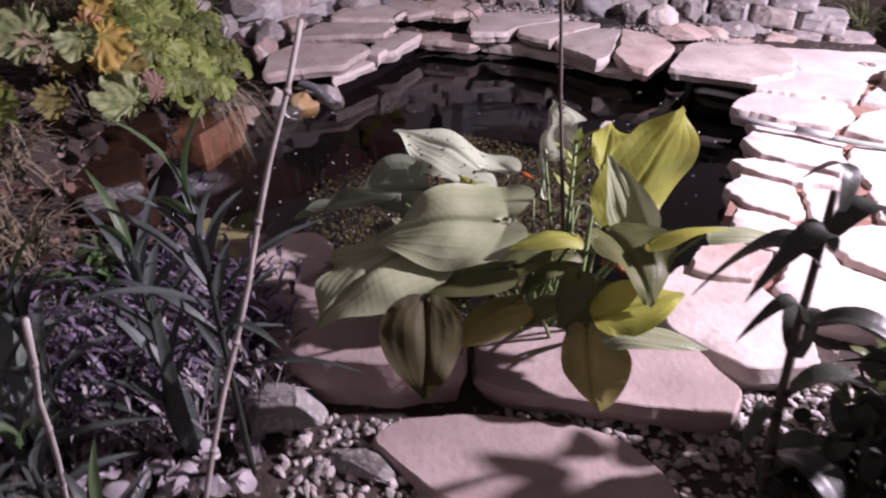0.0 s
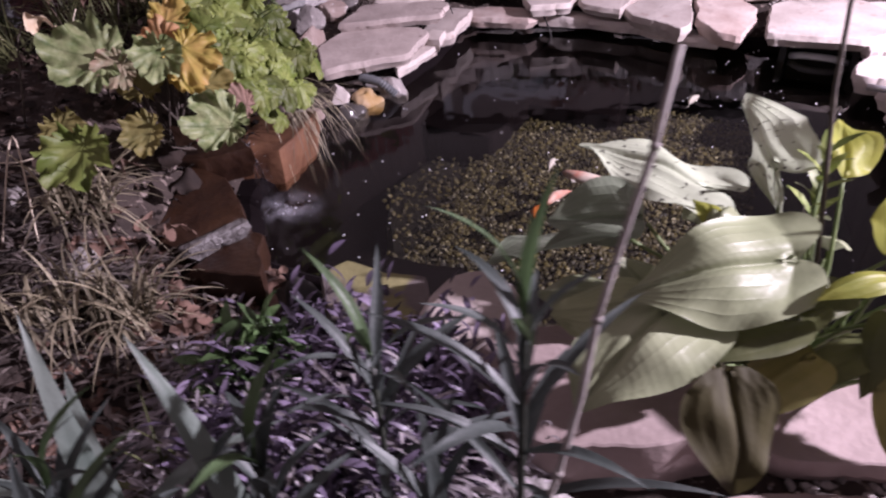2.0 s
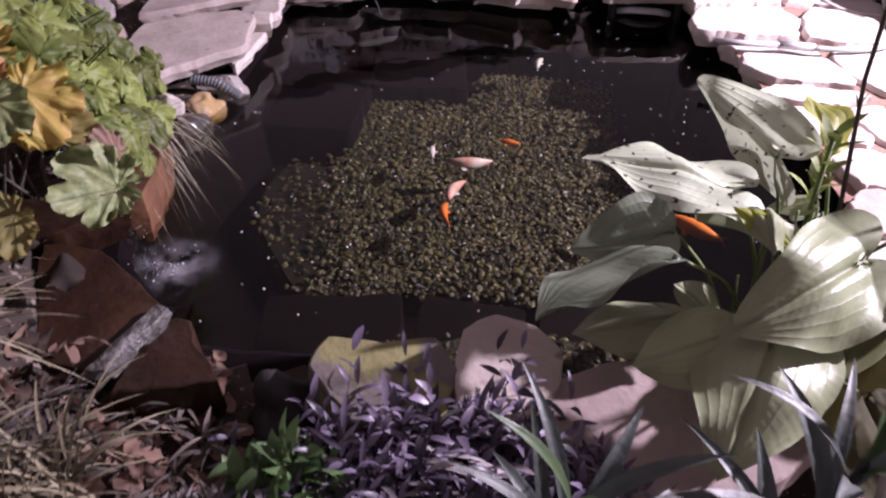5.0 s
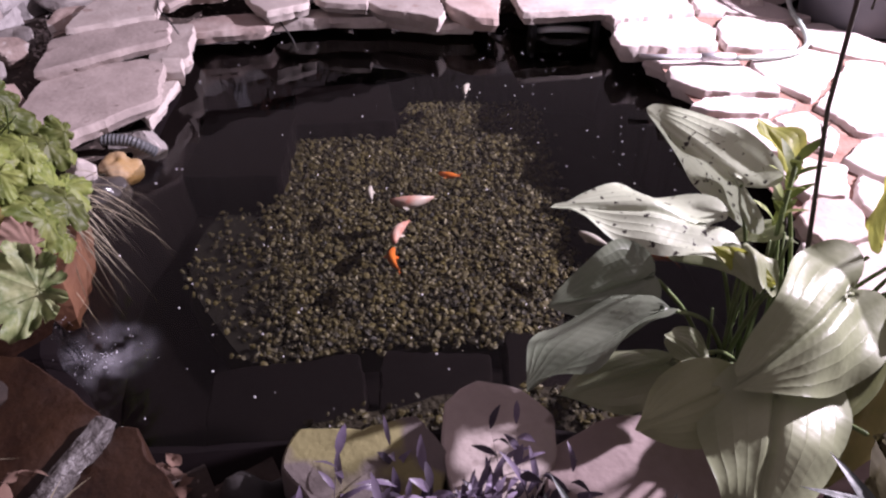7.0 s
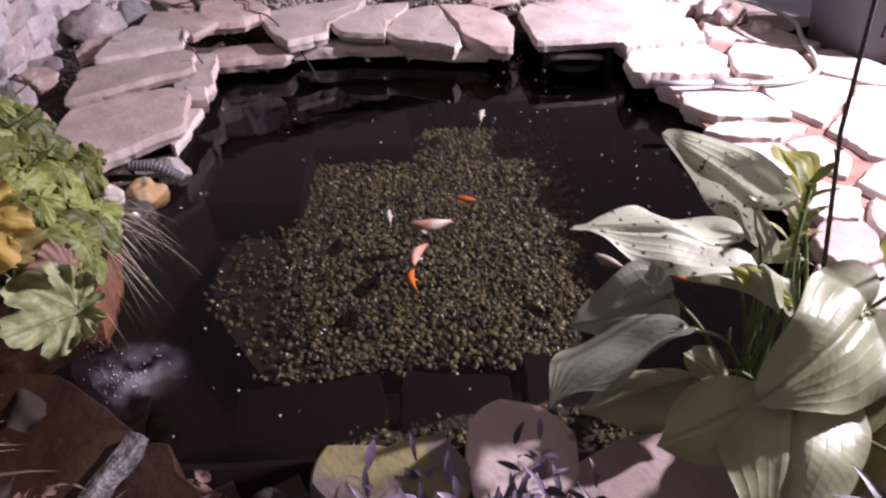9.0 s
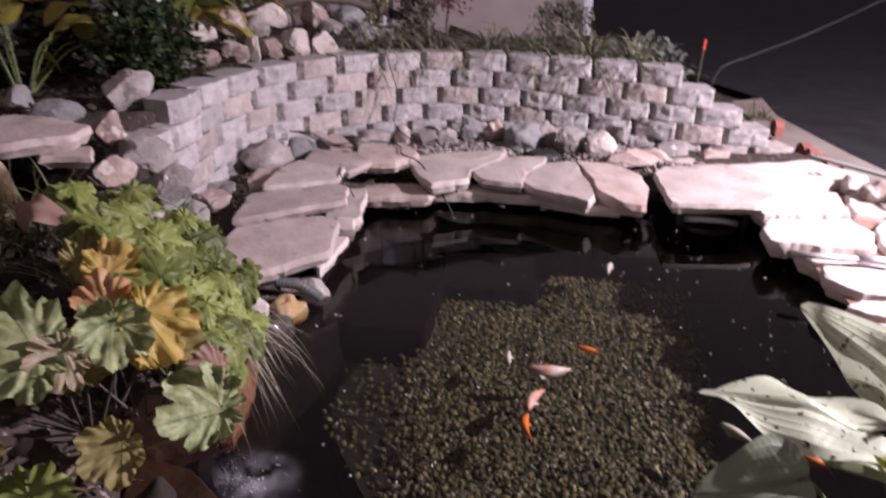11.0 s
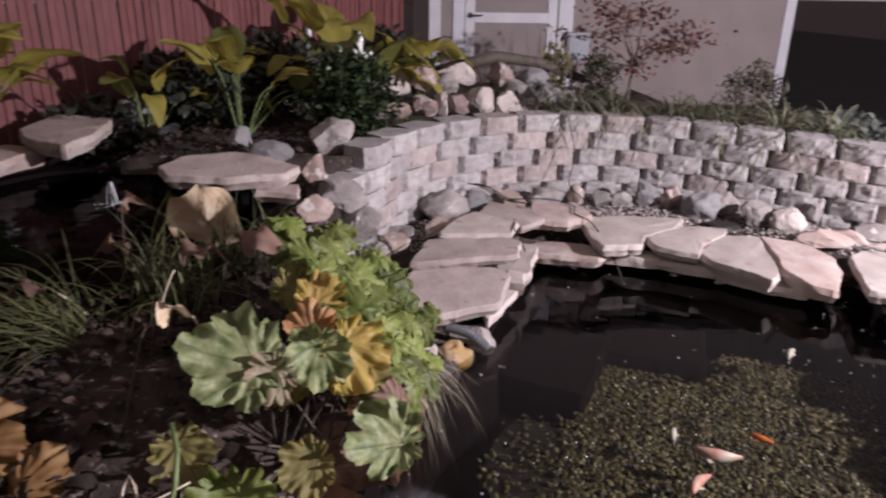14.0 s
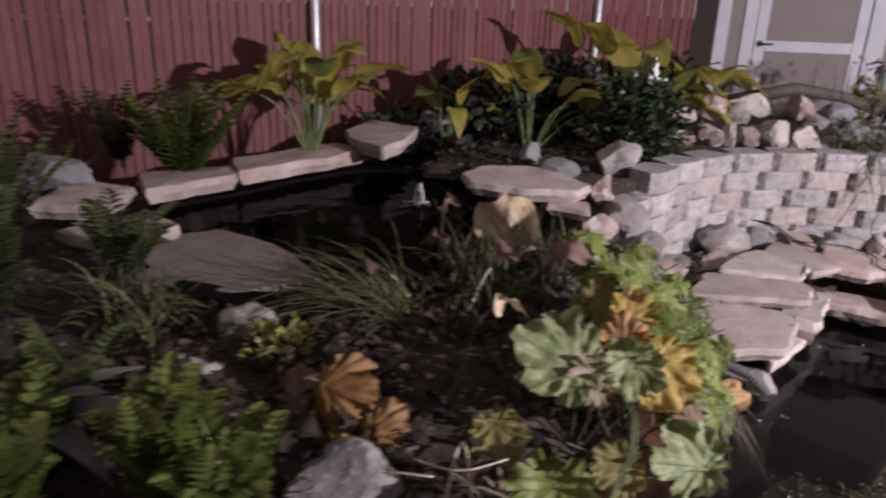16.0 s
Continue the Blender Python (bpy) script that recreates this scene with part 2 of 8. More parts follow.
M_DRYSTEM = mat("dry_brown_stem", (0.088, 0.072, 0.064), (0.192, 0.164, 0.148), (0.056, 0.044, 0.038), scale=12, fine=70, rough=0.85, bump=0.1, trans=0.1, island=0.6)
M_PURPLE_GREY = mat("dry_purple_stem", (0.21, 0.185, 0.2), (0.4, 0.365, 0.375), (0.12, 0.105, 0.112), scale=12, fine=70, rough=0.8, bump=0.1, trans=0.1, island=0.4)


def leaf_mat(name, c1, c2, c3, trans=0.35, rough=0.4, scale=14.0, island=0.15, spec=0.4):
    return mat(name, c1, c2, c3, scale=scale, fine=120, rough=rough, bump=0.25, fine_bump=0.12, trans=trans, island=island, spec=spec)


def veined_mat(name, c1, c2, c3, trans=0.3, rough=0.5, ribs=4.0, specks=False, patches=10.0, spread=0.12, relief=0.25, lines=0.12, vein_colour=None):
    """A broad leaf with pressed-in veins, which follow the blade's own lengthwise and crosswise measure."""
    m = mat(name, c1, c2, c3, scale=patches, fine=90, rough=rough, bump=0.2, fine_bump=0.1, trans=trans, island=spread, spec=0.3, speck=((0.03, 0.025, 0.02), 55, 0.63) if specks else None)
    n, l = m.node_tree.nodes, m.node_tree.links
    at, sep = n.new("ShaderNodeAttribute"), n.new("ShaderNodeSeparateXYZ")
    at.attribute_name = "leafuv"
    l.new(at.outputs["Vector"], sep.inputs[0])

    def op(kind, a, b=None):
        o = n.new("ShaderNodeMath")
        o.operation = kind
        for i, v in enumerate((a, b)):
            if v is None:
                continue
            if isinstance(v, (int, float)):
                o.inputs[i].default_value = v
            else:
                l.new(v, o.inputs[i])
        return o.outputs[0]

    u, v = sep.outputs[0], sep.outputs[1]
    side = op("ABSOLUTE", v)
    long_ = op("ABSOLUTE", op("SINE", op("MULTIPLY", side, ribs * math.pi)))
    cross = op("SINE", op("ADD", op("MULTIPLY", u, 110.0), op("MULTIPLY", side, -22.0)))
    height = op("MULTIPLY", op("ADD", op("POWER", long_, 0.4), op("MULTIPLY", cross, 0.05 if ribs > 1.5 else 0.0)), op("MINIMUM", 1.0, op("MULTIPLY", u, 4.0)))
    bp = n.new("ShaderNodeBump")
    bp.inputs["Strength"].default_value, bp.inputs["Distance"].default_value = relief, 0.005
    l.new(height, bp.inputs["Height"])
    b = n["Principled BSDF"]
    old = b.inputs["Normal"].links[0].from_node
    l.new(bp.outputs[0], old.inputs["Normal"].links[0].from_node.inputs["Normal"])
    vein = op("SUBTRACT", 1.0, op("MINIMUM", op("MULTIPLY", long_, 5.0), 1.0))
    mx = n.new("ShaderNodeMix")
    mx.data_type = "RGBA"
    src = b.inputs["Base Color"].links[0].from_socket
    l.new(op("MULTIPLY", op("MULTIPLY", vein, op("MINIMUM", 1.0, op("MULTIPLY", u, 4.0))), lines), mx.inputs[0])
    l.new(src, mx.inputs[6])
    mx.inputs[7].default_value = (*vein_colour, 1) if vein_colour else (min(1, c3[0] * 1.4), min(1, c3[1] * 1.4), min(1, c3[2] * 1.3), 1)
    l.new(mx.outputs[2], b.inputs["Base Color"])
    return m


M_LEAF_POND = veined_mat("pale_green_pond_leaf", (0.223, 0.256, 0.143), (0.302, 0.332, 0.203), (0.328, 0.360, 0.236), trans=0.22, rough=0.42, relief=0.28, lines=0.05, ribs=5.0, patches=7.0)
M_LEAF_PALE = veined_mat("pale_yellow_pond_leaf", (0.283, 0.314, 0.159), (0.337, 0.363, 0.206), (0.364, 0.391, 0.252), trans=0.22, rough=0.42, relief=0.28, lines=0.05, ribs=5.0, patches=7.0)
M_LEAF_MID = veined_mat("dull_green_pond_leaf", (0.1272, 0.1613, 0.1042), (0.2226, 0.258, 0.186), (0.2703, 0.2984, 0.2306), trans=0.2, rough=0.42, relief=0.28, lines=0.05, ribs=5.0, patches=7.0)
M_LEAF_OLIVE = veined_mat("olive_pond_leaf", (0.154, 0.165, 0.055), (0.286, 0.264, 0.088), (0.33, 0.264, 0.11), trans=0.3)
M_LEAF_SPECK = veined_mat("pale_pond_leaf_with_dirt", (0.4106, 0.4613, 0.3266), (0.4963, 0.5445, 0.4063), (0.5138, 0.5624, 0.4383), trans=0.2, rough=0.42, relief=0.28, lines=0.05, ribs=5.0, patches=7.0, specks=True)
# pond leaf green darkened to hold the shade inside the clump
M_LEAF_DARK = veined_mat("shaded_green_pond_leaf", (0.062, 0.072, 0.026), (0.105, 0.116, 0.044), (0.14, 0.15, 0.06), trans=0.25, relief=0.15, lines=0.04)
M_LEAF_YEL = veined_mat("yellow_green_leaf", (0.275, 0.3, 0.0562), (0.45, 0.4375, 0.0875), (0.2, 0.25, 0.0625), trans=0.5)
# olive leaf with the shade of the leaves above it mixed into its colour
M_LEAF_SHADED = veined_mat("shaded_olive_leaf", (0.034, 0.031, 0.013), (0.062, 0.058, 0.02), (0.05, 0.036, 0.018), trans=0.3, rough=0.7, relief=0.12, lines=0.03)
def round_mat(name, c1, c2, c3, trans=0.3, rough=0.6, scale=14.0, island=0.15):
    return veined_mat(name, c1, c2, c3, trans, rough, ribs=1.0, patches=scale, spread=island, relief=0.55, lines=0.5, vein_colour=(c1[0] * 0.6, c1[1] * 0.65, c1[2] * 0.6))


M_STEM = mat("green_stem", (0.09, 0.13, 0.05), (0.17, 0.22, 0.09), scale=20, rough=0.5, bump=0.1, trans=0.1)
M_HOSTA = veined_mat("yellowing_hosta_leaf", (0.24, 0.24, 0.05), (0.42, 0.38, 0.085), (0.32, 0.2, 0.06), trans=0.5, ribs=3.0)
M_HOSTA_G = veined_mat("green_hosta_leaf", (0.07, 0.1, 0.025), (0.14, 0.16, 0.045), (0.2, 0.18, 0.05), trans=0.4, ribs=3.0)
M_FERN_LIGHT = leaf_mat("bright_fern_green", (0.09, 0.13, 0.03), (0.16, 0.2, 0.05), (0.2, 0.21, 0.06), trans=0.4, island=0.3)
M_FERN = leaf_mat("fern_green", (0.065, 0.085, 0.03), (0.11, 0.135, 0.05), (0.14, 0.155, 0.07), trans=0.3, island=0.3)
M_HEU_RUST = round_mat("rust_brown_heuchera_leaf", (0.185, 0.070, 0.033), (0.315, 0.176, 0.074), (0.278, 0.250, 0.074), trans=0.25, rough=0.6, scale=18)
M_HEU_BLUE = round_mat("blue_green_heuchera_leaf", (0.088, 0.128, 0.044), (0.29, 0.315, 0.165), (0.15, 0.178, 0.06), trans=0.22, rough=0.5, scale=38)
M_HEU_YEL = round_mat("yellow_orange_heuchera_leaf", (0.389, 0.315, 0.070), (0.464, 0.278, 0.093), (0.306, 0.296, 0.083), trans=0.35, rough=0.5, scale=16)
M_HEU_PINK = round_mat("pinkish_green_heuchera_leaf", (0.200, 0.214, 0.124), (0.333, 0.225, 0.165), (0.222, 0.182, 0.103), trans=0.3, rough=0.5, scale=24)
M_HEU_ORANGE = round_mat("orange_pink_heuchera_leaf", (0.464, 0.185, 0.083), (0.464, 0.278, 0.149), (0.371, 0.260, 0.065), trans=0.35, rough=0.5, scale=16)
M_HEU_OLIVE = round_mat("olive_heuchera_leaf", (0.157, 0.158, 0.055), (0.222, 0.189, 0.061), (0.196, 0.114, 0.049), trans=0.3, rough=0.6)
M_LIME = round_mat("lime_green_leaf", (0.104, 0.144, 0.028), (0.216, 0.240, 0.072), (0.068, 0.100, 0.022), trans=0.25, rough=0.5, island=0.5)
M_DRYLEAF = leaf_mat("dry_pink_brown_leaf", (0.184, 0.108, 0.081), (0.248, 0.167, 0.130), (0.119, 0.065, 0.043), trans=0.25, rough=0.8, island=0.35)
M_DEAD = leaf_mat("dead_brown_leaf", (0.023, 0.015, 0.012), (0.061, 0.039, 0.029), (0.020, 0.013, 0.010), trans=0.15, rough=0.9, island=0.7)
M_AGAVE = leaf_mat("grey_green_spike_leaf", (0.028, 0.038, 0.034), (0.070, 0.082, 0.076), (0.029, 0.036, 0.033), trans=0.1, rough=0.5, island=0.25)
M_AGAVE_HEART = leaf_mat("fresh_green_spike_leaf", (0.06, 0.102, 0.042), (0.084, 0.132, 0.06), (0.06, 0.09, 0.042), trans=0.3, rough=0.45)
M_GRASS = leaf_mat("dark_green_grass", (0.044, 0.053, 0.018), (0.092, 0.101, 0.040), (0.150, 0.150, 0.070), trans=0.2, rough=0.6, island=0.6)
M_GRASS_TAN = leaf_mat("tan_grass", (0.18, 0.155, 0.1), (0.3, 0.265, 0.185), (0.12, 0.1, 0.065), trans=0.12, rough=0.6, island=0.5)
M_STRAP = leaf_mat("pale_strap_leaf", (0.17, 0.22, 0.185), (0.26, 0.3, 0.265), (0.13, 0.17, 0.14), trans=0.25, rough=0.45)
M_DRYPALE = veined_mat("pale_ochre_dry_leaf", (0.6, 0.45, 0.28), (0.74, 0.66, 0.5), (0.45, 0.22, 0.1), trans=0.2, rough=0.7, patches=22.0)
M_LIRIOPE = leaf_mat("striped_grass_blade", (0.06, 0.066, 0.038), (0.2, 0.2, 0.135), (0.085, 0.09, 0.05), trans=0.15, rough=0.55, island=0.6)
M_CLUMP = leaf_mat("rounded_green_leaf", (0.04, 0.08, 0.03), (0.09, 0.15, 0.06), (0.14, 0.2, 0.08), trans=0.2, rough=0.4, island=0.4)
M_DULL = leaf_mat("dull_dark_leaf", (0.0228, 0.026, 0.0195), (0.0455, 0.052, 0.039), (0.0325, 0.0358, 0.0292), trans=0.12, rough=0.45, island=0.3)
M_BOX = leaf_mat("dark_glossy_leaf", (0.014, 0.025, 0.010), (0.032, 0.049, 0.021), (0.049, 0.070, 0.028), trans=0.15, rough=0.35, island=0.4)
M_MAPLE = leaf_mat("dull_red_leaf", (0.13, 0.066, 0.058), (0.2, 0.115, 0.1), (0.1, 0.048, 0.042), trans=0.3, rough=0.7, island=0.3)
M_CONIFER = leaf_mat("dark_conifer_needle", (0.045, 0.045, 0.03), (0.08, 0.08, 0.055), (0.1, 0.07, 0.05), trans=0.1, rough=0.8, island=0.4)
M_SEDUM = leaf_mat("yellow_sedum", (0.17, 0.16, 0.04), (0.225, 0.21, 0.065), (0.14, 0.15, 0.04), trans=0.25, island=0.3)
M_GREYLEAF = leaf_mat("grey_broad_leaf", (0.1, 0.115, 0.1), (0.17, 0.185, 0.17), (0.07, 0.08, 0.07), trans=0.2, rough=0.4)
M_KOI_O = mat("orange_koi_skin", (0.65, 0.13, 0.02), (0.75, 0.2, 0.03), (0.8, 0.3, 0.08), scale=40, rough=0.35, bump=0.05)
M_KOI_W = mat("white_koi_skin", (0.6, 0.58, 0.55), (0.72, 0.7, 0.67), (0.45, 0.42, 0.4), scale=30, rough=0.35, bump=0.05)
M_KOI_RW = mat("red_white_koi_skin", (0.65, 0.1, 0.03), (0.7, 0.66, 0.62), (0.7, 0.66, 0.62), scale=14, rough=0.35, bump=0.05, mix_fine=0.1)
M_FOAM = mat("white_foam", (0.6, 0.6, 0.64), (0.8, 0.8, 0.82), scale=30, rough=0.4, bump=0.2)


def water_mat(name, tint, ripple, dist, ior=1.33):
    """A clear surface film: mirror by Fresnel over a tinted clear body."""
    m = bpy.data.materials.new(name)
    m.use_nodes = True
    n, l = m.node_tree.nodes, m.node_tree.links
    n.remove(n["Principled BSDF"])
    gl, tr, mx, fr = n.new("ShaderNodeBsdfGlossy"), n.new("ShaderNodeBsdfTransparent"), n.new("ShaderNodeMixShader"), n.new("ShaderNodeFresnel")
    geo, no, bp = n.new("ShaderNodeNewGeometry"), n.new("ShaderNodeTexNoise"), n.new("ShaderNodeBump")
    fr.inputs[0].default_value = ior
    gl.inputs["Roughness"].default_value = 0.01
    tr.inputs[0].default_value = (*tint, 1)
    no.inputs["Scale"].default_value, no.inputs["Detail"].default_value = ripple, 2
    bp.inputs["Strength"].default_value, bp.inputs["Distance"].default_value = 1.0, dist
    l.new(geo.outputs["Position"], no.inputs["Vector"])
    l.new(no.outputs[0], bp.inputs["Height"])
    for s in (gl, fr):
        l.new(bp.outputs[0], s.inputs["Normal"])
    l.new(fr.outputs[0], mx.inputs[0])
    l.new(tr.outputs[0], mx.inputs[1])
    l.new(gl.outputs[0], mx.inputs[2])
    l.new(mx.outputs[0], n["Material Output"].inputs[0])
    return m


def foam_film():
    """A milky film of fine bubbles, broken up towards its edge."""
    m = bpy.data.materials.new("milky_foam_film")
    m.use_nodes = True
    n, l = m.node_tree.nodes, m.node_tree.links
    n.remove(n["Principled BSDF"])
    di, tr, mx = n.new("ShaderNodeBsdfDiffuse"), n.new("ShaderNodeBsdfTransparent"), n.new("ShaderNodeMixShader")
    tc, ln, no = n.new("ShaderNodeTexCoord"), n.new("ShaderNodeVectorMath"), n.new("ShaderNodeTexNoise")
    di.inputs[0].default_value = (0.62, 0.62, 0.68, 1)
    ln.operation = "LENGTH"
    l.new(tc.outputs["Object"], ln.inputs[0])
    no.inputs["Scale"].default_value, no.inputs["Detail"].default_value = 13.0, 6
    l.new(tc.outputs["Object"], no.inputs["Vector"])
    fall, sub, mul = n.new("ShaderNodeMapRange"), n.new("ShaderNodeMapRange"), n.new("ShaderNodeMath")
    fall.inputs[1].default_value, fall.inputs[2].default_value, fall.inputs[3].default_value, fall.inputs[4].default_value = 0.0, 0.15, 0.5, 0.0
    sub.inputs[1].default_value, sub.inputs[2].default_value = 0.4, 0.72
    mul.operation = "MULTIPLY"
    fall.interpolation_type = "SMOOTHERSTEP"
    l.new(ln.outputs["Value"], fall.inputs[0])
    l.new(no.outputs[0], sub.inputs[0])
    l.new(fall.outputs[0], mul.inputs[0])
    l.new(sub.outputs[0], mul.inputs[1])
    l.new(mul.outputs[0], mx.inputs[0])
    l.new(tr.outputs[0], mx.inputs[1])
    l.new(di.outputs[0], mx.inputs[2])
    l.new(mx.outputs[0], n["Material Output"].inputs[0])
    return m


M_FILM = foam_film()
M_WATER = water_mat("pond_water", (0.62, 0.6, 0.53), 5.0, 0.0015)
M_WATER_UP = water_mat("upper_pond_water", (0.18, 0.17, 0.16), 9.0, 0.006, 1.06)
M_STREAM = water_mat("falling_water", (0.9, 0.9, 0.92), 60.0, 0.02)


# ---- builders ----
def part(name, bm, material, parent=None, label="", smooth=False, fix=True):
    """Links a bmesh as one mesh object, under a thing if given."""
    me = bpy.data.meshes.new(name)
    if fix:
        bmesh.ops.recalc_face_normals(bm, faces=bm.faces)
    bm.to_mesh(me)
    bm.free()
    me.materials.append(material)
    if smooth:
        for p in me.polygons:
            p.use_smooth = True
    ob = new(name, me)
    if parent:
        ob.parent = parent
    if label:
        ob["label"] = label
    return ob


def empty(name, x, y, z, turn=0.0):
    ob = new(name)
    ob.matrix_basis = pose(x, y, z, 0, 0, turn)
    ob.empty_display_size = 0.05
    return ob


def pydata(name, verts, faces, material, parent=None, label="", smooth=False):
    me = bpy.data.meshes.new(name)
    me.from_pydata(verts, [], faces)
    me.materials.append(material)
    if smooth:
        me.polygons.foreach_set("use_smooth", [True] * len(me.polygons))
    me.update()
    ob = new(name, me)
    if parent:
        ob.parent = parent
    if label:
        ob["label"] = label
    return ob


def smoothstep(a, b, v):
    t = min(1.0, max(0.0, (v - a) / (b - a)))
    return t * t * (3 - 2 * t)


def spline(pts, step):
    """Points of a Catmull-Rom curve through pts, at even steps of length."""
    p = [Vector(pts[0]) * 2 - Vector(pts[1])] + [Vector(q) for q in pts] + [Vector(pts[-1]) * 2 - Vector(pts[-2])]
    fine = []
    for i in range(1, len(p) - 2):
        a, b, c, d = p[i - 1 : i + 3]
        for k in range(24):
            t = k / 24
            fine.append(0.5 * (2 * b + (c - a) * t + (2 * a - 5 * b + 4 * c - d) * t**2 + (3 * b - a - 3 * c + d) * t**3))
    fine.append(p[-2])
    out, gone, want = [fine[0]], 0.0, step
    for a, b in zip(fine, fine[1:]):
        d = (b - a).length
        while gone + d >= want and d > 0:
            out.append(a.lerp(b, (want - gone) / d))
            want += step
        gone += d
    return out


def inside(x, y, poly):
    hit, j = False, len(poly) - 1
    for i in range(len(poly)):
        (xi, yi), (xj, yj) = poly[i], poly[j]
        if (yi > y) != (yj > y) and x < (xj - xi) * (y - yi) / (yj - yi) + xi:
            hit = not hit
        j = i
    return hit


def tube(bm, pts, r0, r1=None, sides=6, cap=True):
    """A round rod along pts, from radius r0 to r1."""
    r1 = r0 if r1 is None else r1
    pts = [Vector(p) for p in pts]
    rings = []
    side = None
    for i, p in enumerate(pts):
        way = (pts[min(i + 1, len(pts) - 1)] - pts[max(i - 1, 0)]).normalized()
        if side is None:
            side = way.orthogonal().normalized()
        side = (side - way * side.dot(way)).normalized()
        up = way.cross(side)
        r = r0 + (r1 - r0) * i / (len(pts) - 1)
        rings.append([bm.verts.new(p + r * (math.cos(a) * side + math.sin(a) * up)) for a in (2 * math.pi * k / sides for k in range(sides))])
    for a, b in zip(rings, rings[1:]):
        for k in range(sides):
            bm.faces.new((a[k], a[(k + 1) % sides], b[(k + 1) % sides], b[k]))
    if cap:
        bm.faces.new(rings[0][::-1])
        bm.faces.new(rings[-1])
    return bm


def box(bm, x0, x1, y0, y1, z0, z1, bevel=0.0):
    r = bmesh.ops.create_cube(bm, size=1, matrix=Matrix.LocRotScale(((x0 + x1) / 2, (y0 + y1) / 2, (z0 + z1) / 2), None, (x1 - x0, y1 - y0, z1 - z0)))
    if bevel:
        edges = list({e for v in r["verts"] for e in v.link_edges})
        bmesh.ops.bevel(bm, geom=edges, offset=bevel, segments=2, affect="EDGES")
    return bm


# ---- the ground and the pond basin ----
POND = [(-1.0, 2.42), (-1.06, 2.78), (-0.99, 3.05), (-0.86, 3.38), (-0.67, 3.6), (-0.43, 4.0), (-0.22, 4.52), (0.12, 4.47), (0.62, 4.22), (1.08, 3.9), (1.42, 3.64), (1.33, 3.36), (1.2, 3.0), (1.08, 2.74), (0.9, 2.4), (0.76, 2.1), (0.5, 1.93), (0.22, 1.83), (-0.05, 1.87), (-0.22, 2.0), (-0.42, 2.12), (-0.7, 2.26)]
UPPER = [(-1.72, 3.2), (-2.05, 2.95), (-2.5, 2.9), (-2.85, 3.15), (-3.0, 3.55), (-2.85, 3.85), (-2.65, 4.25), (-2.4, 4.5), (-2.0, 4.45), (-1.6, 4.2), (-1.5, 3.8), (-1.55, 3.45)]
WALL = [(-1.16, 4.2), (-1.02, 4.42), (-0.9, 4.68), (-0.66, 4.98), (-0.38, 5.15), (-0.1, 5.24), (0.2, 5.26), (0.52, 5.22), (0.8, 5.08), (1.04, 4.92), (1.24, 4.77), (1.42, 4.61), (1.58, 4.46), (1.9, 4.26), (2.22, 4.12)]
WALL_TOP = 0.615
WLINE = spline([(*p, 0) for p in WALL], 0.02)


def wall_y(x):
    return min(WLINE, key=lambda p: abs(p.x - x)).y


def near(x, y, poly):
    """Distance to the outline of poly."""
    best = 9.0
    for (ax, ay), (bx, by) in zip(poly, poly[1:] + poly[:1]):
        dx, dy = bx - ax, by - ay
        t = min(1, max(0, ((x - ax) * dx + (y - ay) * dy) / (dx * dx + dy * dy)))
        best = min(best, math.hypot(x - ax - t * dx, y - ay - t * dy))
    return best


def lie(x, y):
    """Height of the ground, without the basins."""
    z = 0.035
    # the raised bank beside the waterfall and the upper pond
    bank = smoothstep(-1.02, -1.5, x) * smoothstep(1.7, 2.5, y)
    z += 0.42 * bank
    # the terrace behind the retaining wall
    if x > -1.2:
        behind = smoothstep(0.1, 0.2, y - wall_y(x)) * smoothstep(2.2, 1.5, x) if x < 2.3 else 0.0
        z = max(z, 0.035 + (0.53 - 0.05 * smoothstep(0.3, 1.5, x)) * behind)
    else:
        z = max(z, 0.035 + 0.53 * smoothstep(4.0, 4.4, y))
    z = max(z, 0.08 * smoothstep(0.7, 1.2, x) * smoothstep(1.5, 2.0, y) * smoothstep(4.4, 3.9, y) * smoothstep(2.6, 2.2, x))
    if -1.2 < x < 2.2:
        z = max(z, 0.13 * smoothstep(0.75, 0.4, wall_y(x) - y))
    # the ground falls off slowly behind the terrace, towards the shed
    z -= 0.22 * smoothstep(5.9, 8.0, y) * smoothstep(-1.6, 0.0, x) * (1 if z > 0.3 else 0)
    z += 0.12 * smoothstep(-2.4, -3.2, x) * smoothstep(2.6, 3.4, y)
    # it falls again towards the foot of the fence
    z -= 0.26 * smoothstep(-1.25, -0.55, -0.732 * (x + 2.27) + 0.682 * (y - 5.79)) * smoothstep(-2.0, -2.5, x) * (1 if z > 0.4 else 0)
    # a little lower under the verge and the driveway
    if z < 0.3:
        z -= 0.06 * max(smoothstep(2.15, 2.4, x) * smoothstep(3.2, 3.5, y), smoothstep(2.75, 2.9, x))
    z += 0.2 * smoothstep(-1.3, -1.9, x) * smoothstep(2.4, 1.6, y) * smoothstep(-1.0, 0.6, y)
    return z


def ground_z(x, y):
    z = lie(x, y)
    if abs(x) < 5 and -1 < y < 8:
        z += 0.02 * noise.noise((x * 3, y * 3, 0)) + 0.012 * noise.noise((x * 11, y * 11, 4))
        if inside(x, y, POND):
            z = -0.55
        elif near(x, y, POND) < 0.07:
            z = -0.55
        if inside(x, y, UPPER):
            z = 0.05
    return z


